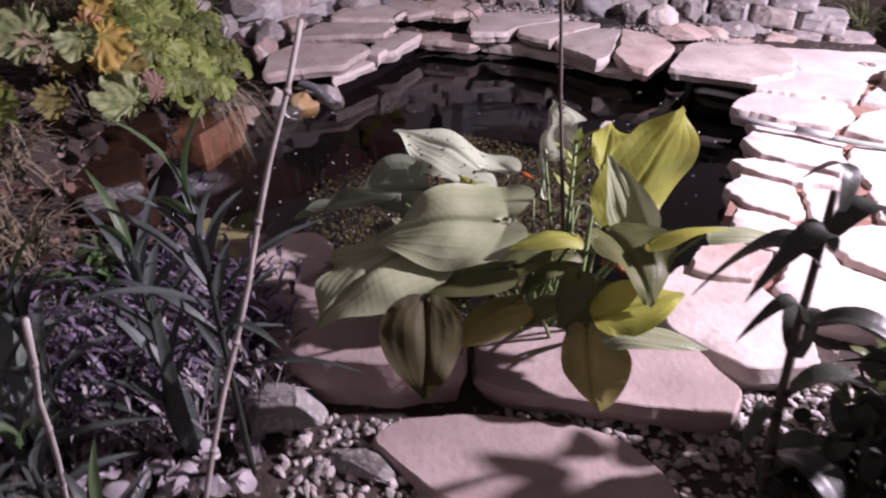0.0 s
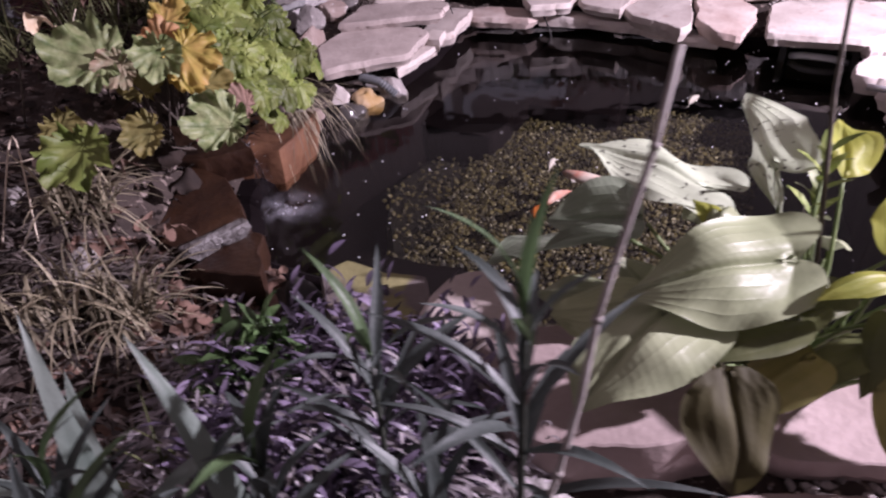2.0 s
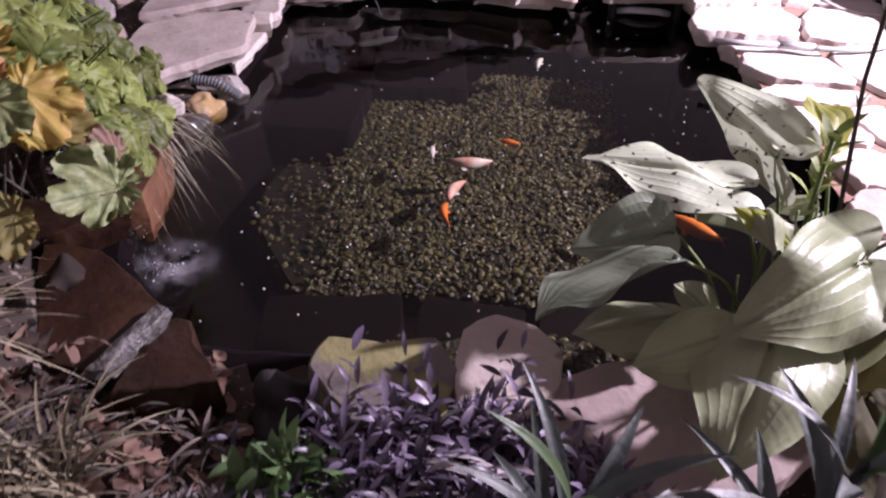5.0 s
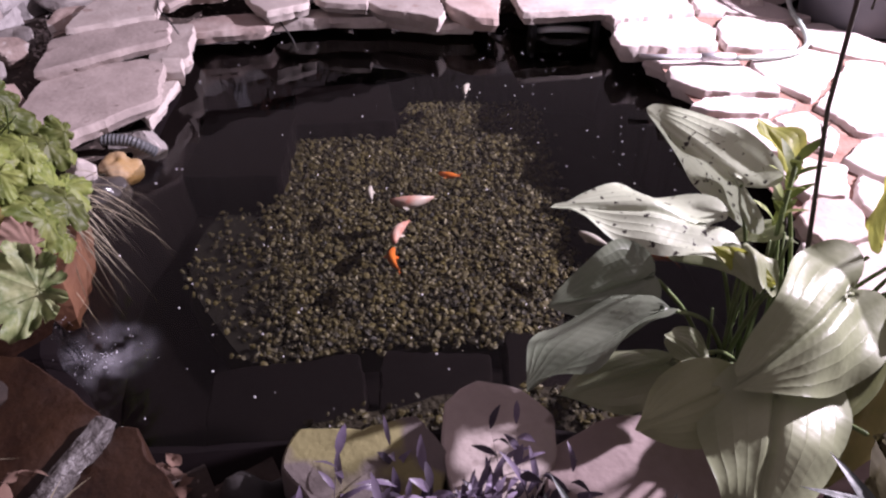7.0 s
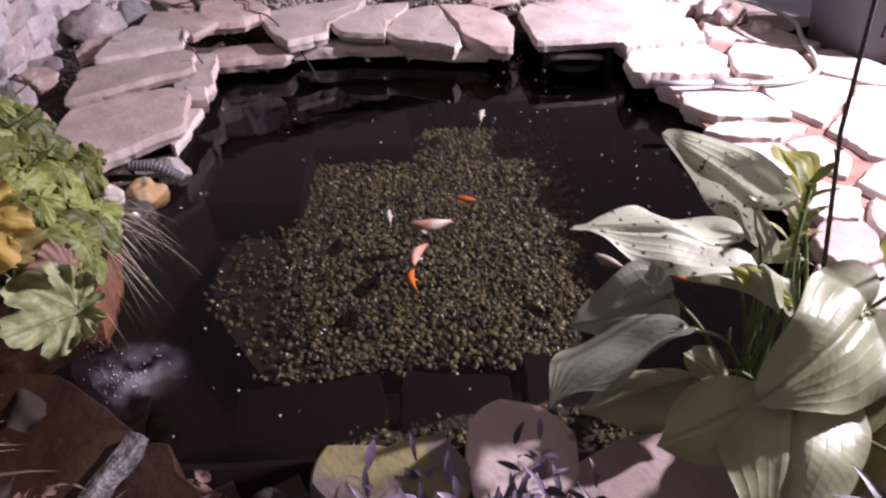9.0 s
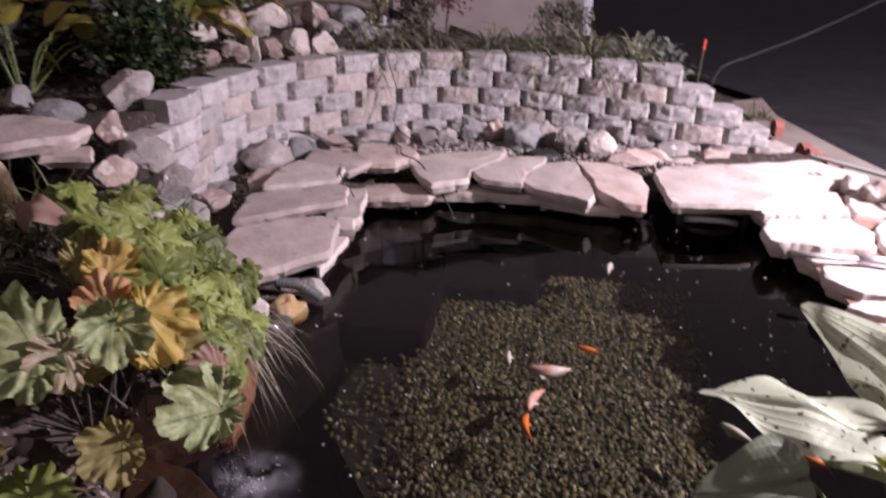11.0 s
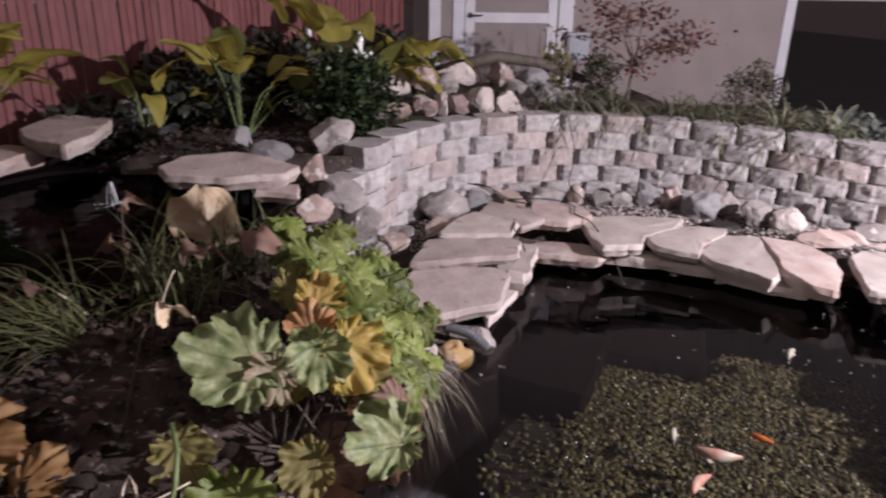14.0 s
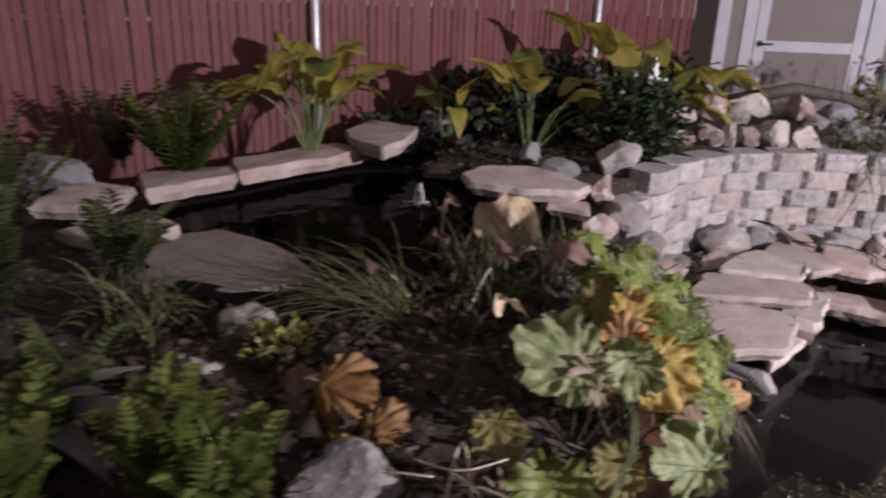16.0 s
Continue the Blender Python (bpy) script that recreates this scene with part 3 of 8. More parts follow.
def ground():
    """One sheet to the horizon, fine round the ponds."""
    xs = [-120, -60, -30, -15, -8, -6, -5] + [-4.4 + 0.06 * i for i in range(126)] + [3.6, 4.4, 6, 9, 15, 30, 60, 120]
    ys = [-60, -30, -15, -7, -4, -2.5, -1.5] + [-0.8 + 0.06 * i for i in range(142)] + [8.2, 9.5, 12, 18, 30, 60, 120]
    verts = [(x, y, ground_z(x, y)) for y in ys for x in xs]
    w = len(xs)
    faces = [(j * w + i, j * w + i + 1, (j + 1) * w + i + 1, (j + 1) * w + i) for j in range(len(ys) - 1) for i in range(w - 1)]
    return tagged(pydata("ground", verts, faces, M_SOIL, smooth=True), "dark brown garden soil with mulch and litter", "ground", kind="structure")


ground()


def driveway():
    bm = bmesh.new()
    bm.faces.new([bm.verts.new((x, y, 0.046)) for x, y in ((2.75, 2.0), (14, 2.0), (14, 30), (4.6, 30), (3.3, 5.6), (2.98, 5.1), (2.71, 4.24), (2.56, 3.64), (2.6, 3.35), (2.75, 3.2))])
    tagged(part("driveway", bm, M_ASPHALT), "dark asphalt driveway beyond a concrete verge", "driveway", kind="structure")
    bm = bmesh.new()
    bm.faces.new([bm.verts.new((x, y, 0.05)) for x, y in ((2.02, 3.35), (2.6, 3.35), (2.56, 3.64), (2.71, 4.24), (2.98, 5.1), (3.3, 5.6), (3.0, 5.6), (2.64, 4.9), (2.5, 4.62), (2.36, 4.25), (2.2, 3.8))])
    tagged(part("verge", bm, M_VERGE), "dusty pale concrete verge between edging bricks and driveway", "verge", kind="structure")


driveway()


def basin(name, poly, top, floor, label):
    """The black sheet that lines a pond: a curtain down from the rim and a floor."""
    rim = spline([(*p, 0) for p in poly + poly[:1]], 0.06)[:-1]
    cx, cy = sum(p.x for p in rim) / len(rim), sum(p.y for p in rim) / len(rim)
    verts, faces, n = [], [], len(rim)
    for shrink, z in ((1.13, top), (1.03, top), (1.0, top - 0.03), (0.985, 0.5 * (top + floor)), (0.97, floor)):
        for i, p in enumerate(rim):
            wob = 0.012 * noise.noise((p.x * 9, p.y * 9, z * 5))
            verts.append((cx + (p.x - cx) * (shrink + wob), cy + (p.y - cy) * (shrink + wob), z + 0.01 * noise.noise((p.x * 6, p.y * 6, 1))))
    for r in range(4):
        faces += [(r * n + i, r * n + (i + 1) % n, (r + 1) * n + (i + 1) % n, (r + 1) * n + i) for i in range(n)]
    faces.append([4 * n + i for i in range(n)])
    return tagged(pydata(name, verts, faces, M_LINER, smooth=False), label, "pond liner", kind="structure")


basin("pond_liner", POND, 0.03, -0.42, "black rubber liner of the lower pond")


def surface(name, poly, z, material, label):
    rim = spline([(*p, 0) for p in poly + poly[:1]], 0.1)[:-1]
    cx, cy = sum(p.x for p in rim) / len(rim), sum(p.y for p in rim) / len(rim)
    verts = [(cx + (p.x - cx) * 1.02, cy + (p.y - cy) * 1.02, z) for p in rim]
    if sum(a[0] * b[1] - b[0] * a[1] for a, b in zip(verts, verts[1:] + verts[:1])) < 0:
        verts.reverse()
    ob = tagged(pydata(name, verts, [list(range(len(verts)))], material), label, "water", kind="structure")
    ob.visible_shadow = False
    return ob


surface("water", POND, 0.0, M_WATER, "clear dark water of the lower koi pond")
basin("upper_pond_liner", UPPER, 0.5, 0.1, "black liner of the small upper pond")
surface("upper_water", UPPER, 0.485, M_WATER_UP, "dark still water of the small upper pond")


# ---- stones ----
def flagstone(corners, z, thick, material, label, seed=0, name="flagstone", tilt=(0, 0), rough=0.012, parent=None, category="stone slab", group="flagstones round the pond", grow=1.0):
    """A flat slab with a broken, uneven edge; corners run round it."""
    rnd = random.Random(seed)
    cx, cy = sum(p[0] for p in corners) / len(corners), sum(p[1] for p in corners) / len(corners)
    corners = [(cx + (x - cx) * grow, cy + (y - cy) * grow) for x, y in corners]
    pts = []
    for (ax, ay), (bx, by) in zip(corners, corners[1:] + corners[:1]):
        d = math.hypot(bx - ax, by - ay)
        k = max(2, int(d / 0.018))
        for i in range(k):
            t = i / k
            # corners are knocked off a little
            px, py = ax + (bx - ax) * t, ay + (by - ay) * t
            if i == 0:
                px, py = px + (cx - px) * 0.02, py + (cy - py) * 0.02
            nx, ny = (by - ay) / d, -(bx - ax) / d
            o = rough * (noise.noise((px * 9 + seed, py * 9, seed)) * 1.0 + noise.noise((px * 45 + seed, py * 45, seed)) * 0.35 + rnd.uniform(-0.2, 0.2))
            pts.append((px + nx * o - cx, py + ny * o - cy))
    bm = bmesh.new()
    rings = []
    for inset, dz in ((0.006, 0.0), (0.0015, -0.003), (0.0, -0.01), (-0.004, -0.45 * thick), (0.012, -0.75 * thick), (0.02, -thick)):
        ring = []
        for x, y in pts:
            r = math.hypot(x, y) or 1
            j = rnd.uniform(-0.003, 0.003) + 0.005 * noise.noise(((cx + x) * 22, (cy + y) * 22, dz * 40 + seed)) if -dz > 0.01 else 0
            s = (r - inset + j) / r
            zz = dz + x * tilt[0] + y * tilt[1] + (0.005 * noise.noise(((cx + x) * 6, (cy + y) * 6, seed)) if dz > -thick else 0)
            ring.append(bm.verts.new((x * s, y * s, zz)))
        rings.append(ring)
    n = len(pts)
    for a, b in zip(rings, rings[1:]):
        for i in range(n):
            bm.faces.new((a[i], a[(i + 1) % n], b[(i + 1) % n], b[i]))
    # the top is a low, split surface
    inner = [bm.verts.new((v.co.x * 0.55, v.co.y * 0.55, v.co.x * 0.55 * tilt[0] + v.co.y * 0.55 * tilt[1] + 0.006 * noise.noise(((cx + v.co.x) * 5, (cy + v.co.y) * 5, seed + 7)))) for v in rings[0]]
    for i in range(n):
        bm.faces.new((rings[0][i], rings[0][(i + 1) % n], inner[(i + 1) % n], inner[i]))
    mid = bm.verts.new((0, 0, 0.004))
    for i in range(n):
        bm.faces.new((inner[i], inner[(i + 1) % n], mid))
    bm.faces.new(rings[-1][::-1])
    ob = part(name, bm, material, parent, smooth=True)
    ob.data.set_sharp_from_angle(angle=radians(32))
    ob.location = (cx, cy, z)
    if not parent:
        tagged(ob, label, category, group)
    return ob


def rock_mesh(seed, sub=4, cuts=13, lump=0.22, round_=False):
    """A stone about one metre across, broken by a few flat cuts unless it is a rounded one."""
    rnd = random.Random(seed)
    bm = bmesh.new()
    bmesh.ops.create_icosphere(bm, subdivisions=sub, radius=0.5)
    planes = [(Vector((rnd.gauss(0, 1), rnd.gauss(0, 1), rnd.gauss(0, 1))).normalized(), rnd.uniform(0.28, 0.44) + (0.09 if round_ else 0)) for _ in range(cuts)]
    for v in bm.verts:
        d = v.co.normalized()
        v.co += d * lump * noise.noise(d * 1.3 + Vector((seed * 3.1, seed, 0)))
        for nrm, off in planes:
            over = v.co.dot(nrm) - off
            if over > 0:
                v.co -= nrm * over * (0.6 if round_ else 0.95)
        v.co += d * (0.03 * noise.noise(d * 5 + Vector((seed, 0, 0))) + (0.004 if round_ else 0.014) * noise.noise(d * 17 + Vector((seed, 3, 0))))
    return bm


def rock(x, y, z, sx, sy, sz, material, label, seed=0, turn=0.0, lean=(0, 0), rounded=False, name="rock", group="", category="rock"):
    """z is the height of its foot."""
    bm = rock_mesh(seed, round_=rounded, lump=0.24 if rounded else 0.24)
    bmesh.ops.transform(bm, matrix=Matrix.Diagonal((sx, sy, sz, 1)), verts=bm.verts)
    bmesh.ops.transform(bm, matrix=pose(0, 0, 0, lean[0], lean[1], turn), verts=bm.verts)
    low = min(v.co.z for v in bm.verts)
    ob = part(name, bm, material, smooth=rounded)
    if not rounded:
        for p in ob.data.polygons:
            p.use_smooth = True
        ob.data.set_sharp_from_angle(angle=radians(28))
    ob.location = (x, y, z - low - 0.012)
    return tagged(ob, label, category, group)


# slabs round the lower pond: corners, top height, thickness, material
PINK = "pale pink flagstone slab with a broken edge on the pond rim"
# left side, three tiers
flagstone([(-0.93, 3.52), (-0.56, 3.66), (-0.47, 3.94), (-0.52, 4.02), (-0.86, 4.06), (-0.98, 3.8)], 0.17, 0.055, M_FLAG_GREY, "grey-pink flat slab overhanging the pond beside lime leaves", 3)
flagstone([(-0.62, 3.62), (-0.42, 3.92), (-0.46, 3.98), (-0.66, 3.9)], 0.115, 0.05, M_FLAG, PINK, 5)
flagstone([(-0.5, 3.9), (-0.42, 3.86), (-0.39, 4.0), (-0.46, 4.04)], 0.15, 0.06, M_FLAG, "small pale broken stone wedged between the rim slabs", 31)
flagstone([(-0.9, 3.98), (-0.42, 4.05), (-0.36, 4.22), (-0.45, 4.3), (-0.8, 4.26)], 0.215, 0.05, M_FLAG_GREY, "grey-pink flagstone lying on a lower slab", 4)
flagstone([(-0.5, 3.98), (-0.36, 4.04), (-0.24, 4.38), (-0.34, 4.44), (-0.5, 4.2)], 0.13, 0.07, M_FLAG, PINK, 6)
flagstone([(-0.74, 4.28), (-0.4, 4.26), (-0.33, 4.44), (-0.52, 4.62), (-0.62, 4.54)], 0.235, 0.045, M_FLAG, "pale flagstone slab set back from the pond", 7)
flagstone([(-0.52, 4.6), (-0.32, 4.4), (-0.18, 4.52), (-0.2, 4.66), (-0.4, 4.84)], 0.22, 0.045, M_FLAG_GREY, "grey flagstone slab in the corner of the rim", 8)
flagstone([(-0.27, 4.56), (-0.06, 4.48), (0.1, 4.6), (0.08, 4.76), (-0.16, 4.86)], 0.21, 0.06, M_FLAG_RED, "tan and red flagstone with an ochre broken edge", 9)
flagstone([(-0.32, 4.42), (-0.22, 4.34), (0.04, 4.26), (0.12, 4.36), (0.02, 4.46), (-0.2, 4.52)], 0.1, 0.06, M_FLAG_RED, "reddish stone slab at the water's edge", 10)
# far side
flagstone([(0.02, 4.4), (0.04, 4.24), (0.24, 4.25), (0.3, 4.37), (0.48, 4.47), (0.62, 4.62), (0.36, 4.7), (0.05, 4.68)], 0.17, 0.06, M_FLAG, PINK, 11)
flagstone([(0.08, 4.36), (0.28, 4.28), (0.58, 4.12), (0.62, 4.2), (0.4, 4.36), (0.2, 4.42)], 0.085, 0.055, M_FLAG, "long pink slab along the water's edge", 12)
flagstone([(0.3, 4.38), (0.3, 4.25), (0.46, 4.11), (0.55, 4.26), (0.67, 4.33), (0.78, 4.46), (0.6, 4.53)], 0.165, 0.055, M_FLAG, PINK, 13)
flagstone([(0.5, 4.2), (0.51, 4.1), (0.6, 3.98), (0.68, 3.86), (0.75, 3.91), (0.82, 4.12), (0.88, 4.34), (0.71, 4.37)], 0.15, 0.07, M_FLAG, PINK, 14, tilt=(0.02, 0.05))
flagstone([(0.54, 4.16), (0.7, 3.95), (0.88, 3.86), (0.9, 3.94), (0.78, 4.06), (0.62, 4.2)], 0.075, 0.05, M_FLAG, "pale stone at the water's edge", 15)
flagstone([(0.83, 4.1), (0.78, 3.95), (0.81, 3.8), (0.91, 3.74), (1.03, 3.9), (1.12, 4.08), (1.04, 4.27), (0.88, 4.33)], 0.15, 0.07, M_FLAG_RED, "reddish pink slab tilted on the pond rim", 16, tilt=(-0.05, 0.07))
flagstone([(0.99, 3.67), (1.15, 3.6), (1.35, 3.51), (1.56, 3.62), (1.62, 3.8), (1.6, 4.06), (1.3, 4.12), (1.17, 4.06)], 0.165, 0.06, M_FLAG, "broad pale pink slab above the pond skimmer", 17)
# right side: paving of pale slabs
RIGHT = "pale sandstone paving slab in bright light beside the pond"
bm = bmesh.new()
bed = [bm.verts.new((x, y, 0.098)) for x, y in ((1.42, 3.64), (1.33, 3.36), (1.2, 3.04), (1.08, 2.76), (0.93, 2.44), (0.78, 2.12), (0.9, 1.85), (1.2, 1.72), (2.05, 1.85), (2.16, 2.6), (2.14, 4.05), (1.5, 4.08))]
bm.faces.new(bed)
tagged(part("paving_bed", bm, M_BEDDING), "reddish sandy bedding in the joints of the paving", "paving bed", kind="structure")
flagstone([(1.64, 3.72), (1.82, 3.66), (2.2, 3.7), (2.14, 3.99), (1.64, 4.08)], 0.14, 0.06, M_FLAG_PALE, RIGHT, grow=1.06, seed= 19)
for k, (corners, z) in enumerate((
    ([(1.36, 3.57), (1.52, 3.8), (1.6, 3.86), (1.88, 3.58), (1.72, 3.35), (1.33, 3.46)], 0.135),
    ([(1.22, 3.36), (1.34, 3.42), (1.68, 3.31), (1.64, 3.19), (1.51, 3.04), (1.3, 3.14), (1.17, 3.24)], 0.13),
    ([(1.68, 3.2), (1.82, 3.27), (1.96, 3.05), (1.83, 2.87), (1.76, 2.86), (1.54, 3.02)], 0.125),
    ([(1.2, 3.14), (1.5, 3.0), (1.54, 2.96), (1.47, 2.86), (1.29, 2.94), (1.21, 3.02)], 0.11),
    ([(1.17, 2.99), (1.44, 2.83), (1.4, 2.67), (1.36, 2.62), (1.13, 2.77), (1.11, 2.9)], 0.13),
    ([(1.58, 2.92), (1.8, 2.83), (1.87, 2.71), (1.43, 2.54), (1.42, 2.6), (1.44, 2.74), (1.5, 2.84)], 0.12),
    ([(1.1, 2.75), (1.34, 2.6), (1.36, 2.55), (1.21, 2.55), (1.04, 2.66), (1.01, 2.73)], 0.125),
    ([(1.02, 2.63), (1.17, 2.53), (1.13, 2.34), (1.08, 2.32), (0.97, 2.42), (0.93, 2.52)], 0.12),
    ([(1.2, 2.53), (1.34, 2.5), (1.3, 2.33), (1.16, 2.27), (1.15, 2.32)], 0.115),
    ([(1.4, 2.5), (1.86, 2.68), (1.95, 2.59), (1.44, 2.26), (1.35, 2.3)], 0.12),
    ([(1.04, 2.3), (1.11, 2.2), (0.98, 2.1), (0.86, 2.15), (0.92, 2.36)], 0.13),
    ([(0.84, 2.14), (0.95, 2.08), (0.84, 1.94), (0.7, 1.98), (0.74, 2.1)], 0.14),
    ([(1.86, 2.86), (1.99, 3.03), (2.12, 2.98), (2.14, 2.5), (2.0, 2.58), (1.9, 2.7)], 0.12),
    ([(1.85, 3.29), (1.99, 3.08), (2.12, 3.04), (2.13, 3.6), (1.92, 3.56), (1.75, 3.35)], 0.125),
    ([(1.47, 2.23), (1.98, 2.55), (2.14, 2.44), (2.02, 1.97), (1.62, 2.0)], 0.12),
    ([(1.14, 2.24), (1.3, 2.28), (1.42, 2.23), (1.56, 2.0), (1.32, 1.93), (1.15, 2.08)], 0.125),
    ([(1.0, 2.08), (1.12, 2.16), (1.12, 2.05), (1.28, 1.91), (1.12, 1.76), (0.95, 1.82), (0.9, 1.94)], 0.12),
    ([(1.34, 1.9), (1.6, 1.97), (2.0, 1.93), (1.9, 1.72), (1.4, 1.66)], 0.115),
)):
    flagstone(corners, z, 0.075, M_FLAG_RED if k == 11 else M_FLAG_PALE, "pale red-edged slab beside the pond plant" if k == 11 else RIGHT, seed=118 + k, rough=0.02)
# near side: big rounded slabs and boulders
flagstone([(0.68, 2.04), (0.56, 1.92), (0.58, 1.74), (0.74, 1.6), (0.9, 1.62), (0.93, 1.78), (0.86, 1.95)], 0.12, 0.09, M_FLAG, "thick rounded sandstone slab with gravel round it", 33, rough=0.008)
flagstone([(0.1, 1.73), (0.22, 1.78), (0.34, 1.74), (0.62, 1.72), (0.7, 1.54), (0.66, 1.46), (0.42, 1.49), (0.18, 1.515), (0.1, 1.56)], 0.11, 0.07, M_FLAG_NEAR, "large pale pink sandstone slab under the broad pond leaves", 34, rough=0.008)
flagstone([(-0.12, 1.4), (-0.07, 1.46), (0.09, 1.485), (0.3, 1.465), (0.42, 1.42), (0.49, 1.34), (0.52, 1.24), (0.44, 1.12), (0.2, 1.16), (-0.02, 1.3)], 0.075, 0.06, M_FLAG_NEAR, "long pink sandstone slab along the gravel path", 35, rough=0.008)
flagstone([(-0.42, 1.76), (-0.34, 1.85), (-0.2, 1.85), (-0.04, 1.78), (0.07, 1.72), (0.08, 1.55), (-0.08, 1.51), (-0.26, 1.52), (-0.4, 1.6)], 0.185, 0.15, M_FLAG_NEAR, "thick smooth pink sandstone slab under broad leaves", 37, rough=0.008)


# ---- the retaining wall of split-face blocks ----
def block_mesh(name, seed, w, d=0.17, h=0.0995):
    """A three-faced block: a rough front with broken-off sides, tapering to the back."""
    rnd = random.Random(seed)
    bm = bmesh.new()
    corners = [(-0.5 * w, 0.055), (-0.34 * w, 0.004), (-0.05 * w, -0.008), (0.2 * w, -0.008), (0.46 * w, -0.002), (0.5 * w, 0.014)]
    plan = []
    for (ax, ay), (bx, by) in zip(corners, corners[1:]):
        plan += [(ax + (bx - ax) * t / 3, ay + (by - ay) * t / 3) for t in range(3)]
    front = len(plan) + 1
    plan += [corners[-1], (0.36 * w, d), (-0.36 * w, d)]
    rings = []
    for z in (0.0, 0.016, 0.034, 0.052, 0.07, 0.086, h):
        ring = []
        for i, (x, y) in enumerate(plan):
            j = 0.009 * noise.noise((x * 17 + seed * 3.3, z * 26, seed)) + 0.008 * noise.noise((x * 55, z * 60, seed)) if i < front else 0
            back = 0.0025 if z in (0.0, h) and i < front else 0
            ring.append(bm.verts.new((x + (rnd.uniform(-0.003, 0.003) if i < front else 0), y + j + back, z + (0.003 * noise.noise((x * 30, seed, 0)) if z == h else 0))))
        rings.append(ring)
    n = len(plan)
    for a, b in zip(rings, rings[1:]):
        for i in range(n):
            bm.faces.new((a[i], a[(i + 1) % n], b[(i + 1) % n], b[i]))
    bm.faces.new(rings[-1])
    bm.faces.new(rings[0][::-1])
    bmesh.ops.recalc_face_normals(bm, faces=bm.faces)
    me = bpy.data.meshes.new(name)
    bm.to_mesh(me)
    bm.free()
    return me


def retaining_wall():
    wall = tagged(empty("retaining_wall", 0, 5.1, 0.1), "curved retaining wall of split-face concrete blocks", "retaining wall", kind="structure")
    meshes = []
    for k in range(8):
        me = block_mesh("block", 50 + k, 0.252)
        me.materials.append(M_BLOCK_RED if k in (2, 5) else M_BLOCK)
        meshes.append(me)
    line = spline([(*p, 0) for p in WALL], 0.005)
    rnd = random.Random(4)
    pitch = 0.252
    # length along the wall at which each course starts and ends, from the top down
    spans = ((0.17, 3.5), (0.0, 3.68), (-0.05, 3.85), (0.0, 4.01), (-0.05, 4.16), (0.0, 4.16))
    for course, (first, stop) in enumerate(spans):
        z = WALL_TOP - 0.1 * (course + 1)
        s = stop - pitch / 2
        s -= pitch * int((s - first) / pitch)
        stop += 0.01
        while s < stop:
            k = int(s / 0.005)
            if k < 0:
                p = line[0] + (line[0] - line[8]).normalized() * (-s)
                way = (line[8] - line[0]).normalized()
            elif k + 10 >= len(line):
                p, way = line[-1] + (line[-1] - line[-9]).normalized() * (s - 0.005 * len(line)), (line[-1] - line[-9]).normalized()
            else:
                p, way = line[k], (line[k + 8] - line[max(0, k - 8)]).normalized()
            back = Vector((-way.y, way.x, 0))
            dip = 0.04 * min(1.25, max(0.0, (s - 1.6) / 2.0))
            p = p + back * (0.004 * (5 - course) - 0.015 + rnd.uniform(-0.006, 0.006))
            ob = new("block", rnd.choice(meshes))
            ob.parent = wall
            ob.matrix_parent_inverse = Matrix.Translation((0, -5.1, -0.1))
            ob.matrix_basis = Matrix.Translation((p.x, p.y, z - dip)) @ Matrix.Rotation(math.atan2(way.y, way.x) + rnd.uniform(-0.03, 0.03), 4, "Z")
            s += pitch
    return wall


retaining_wall()

# ---- the fence and the shed ----
FENCE_AT, FENCE_WAY = Vector((-2.27, 5.79, 0)), Vector((0.682, 0.732, 0)).normalized()


def fence():
    f = tagged(empty("slat_fence", FENCE_AT.x, FENCE_AT.y, 0.3, math.degrees(math.atan2(FENCE_WAY.y, FENCE_WAY.x))), "dark red privacy slat fence on steel posts", "fence", kind="structure")
    rnd = random.Random(8)
    bm = bmesh.new()
    box(bm, -0.0225, 0.0225, -0.005, 0.005, 0, 1.75, 0.003)
    slat = bpy.data.meshes.new("slat")
    bm.to_mesh(slat)
    bm.free()
    slat.materials.append(M_FENCE)
    for i in range(139):
        ob = new("slat", slat)
        ob.parent = f
        ob.matrix_basis = pose(-4.6 + i * 0.0495, rnd.uniform(-0.004, 0.004), 0.03, 0, rnd.uniform(-0.4, 0.4), rnd.uniform(-8, 8))
    for z in (0.05, 0.9, 1.74):
        bm = bmesh.new()
        tube(bm, [(-4.65, 0.03, z), (2.27, 0.03, z)], 0.018, sides=8)
        part("rail", bm, M_STEEL, f, smooth=True)
    for x in (-3.36, -1.074, 1.132):
        bm = bmesh.new()
        tube(bm, [(x, -0.045, -0.3), (x, -0.045, 1.8)], 0.027, sides=12)
        tube(bm, [(x, -0.045, 1.8), (x, -0.045, 1.83)], 0.031, 0.013, sides=12)
        part("post", bm, M_STEEL, f, "round galvanised steel post", smooth=True)


fence()


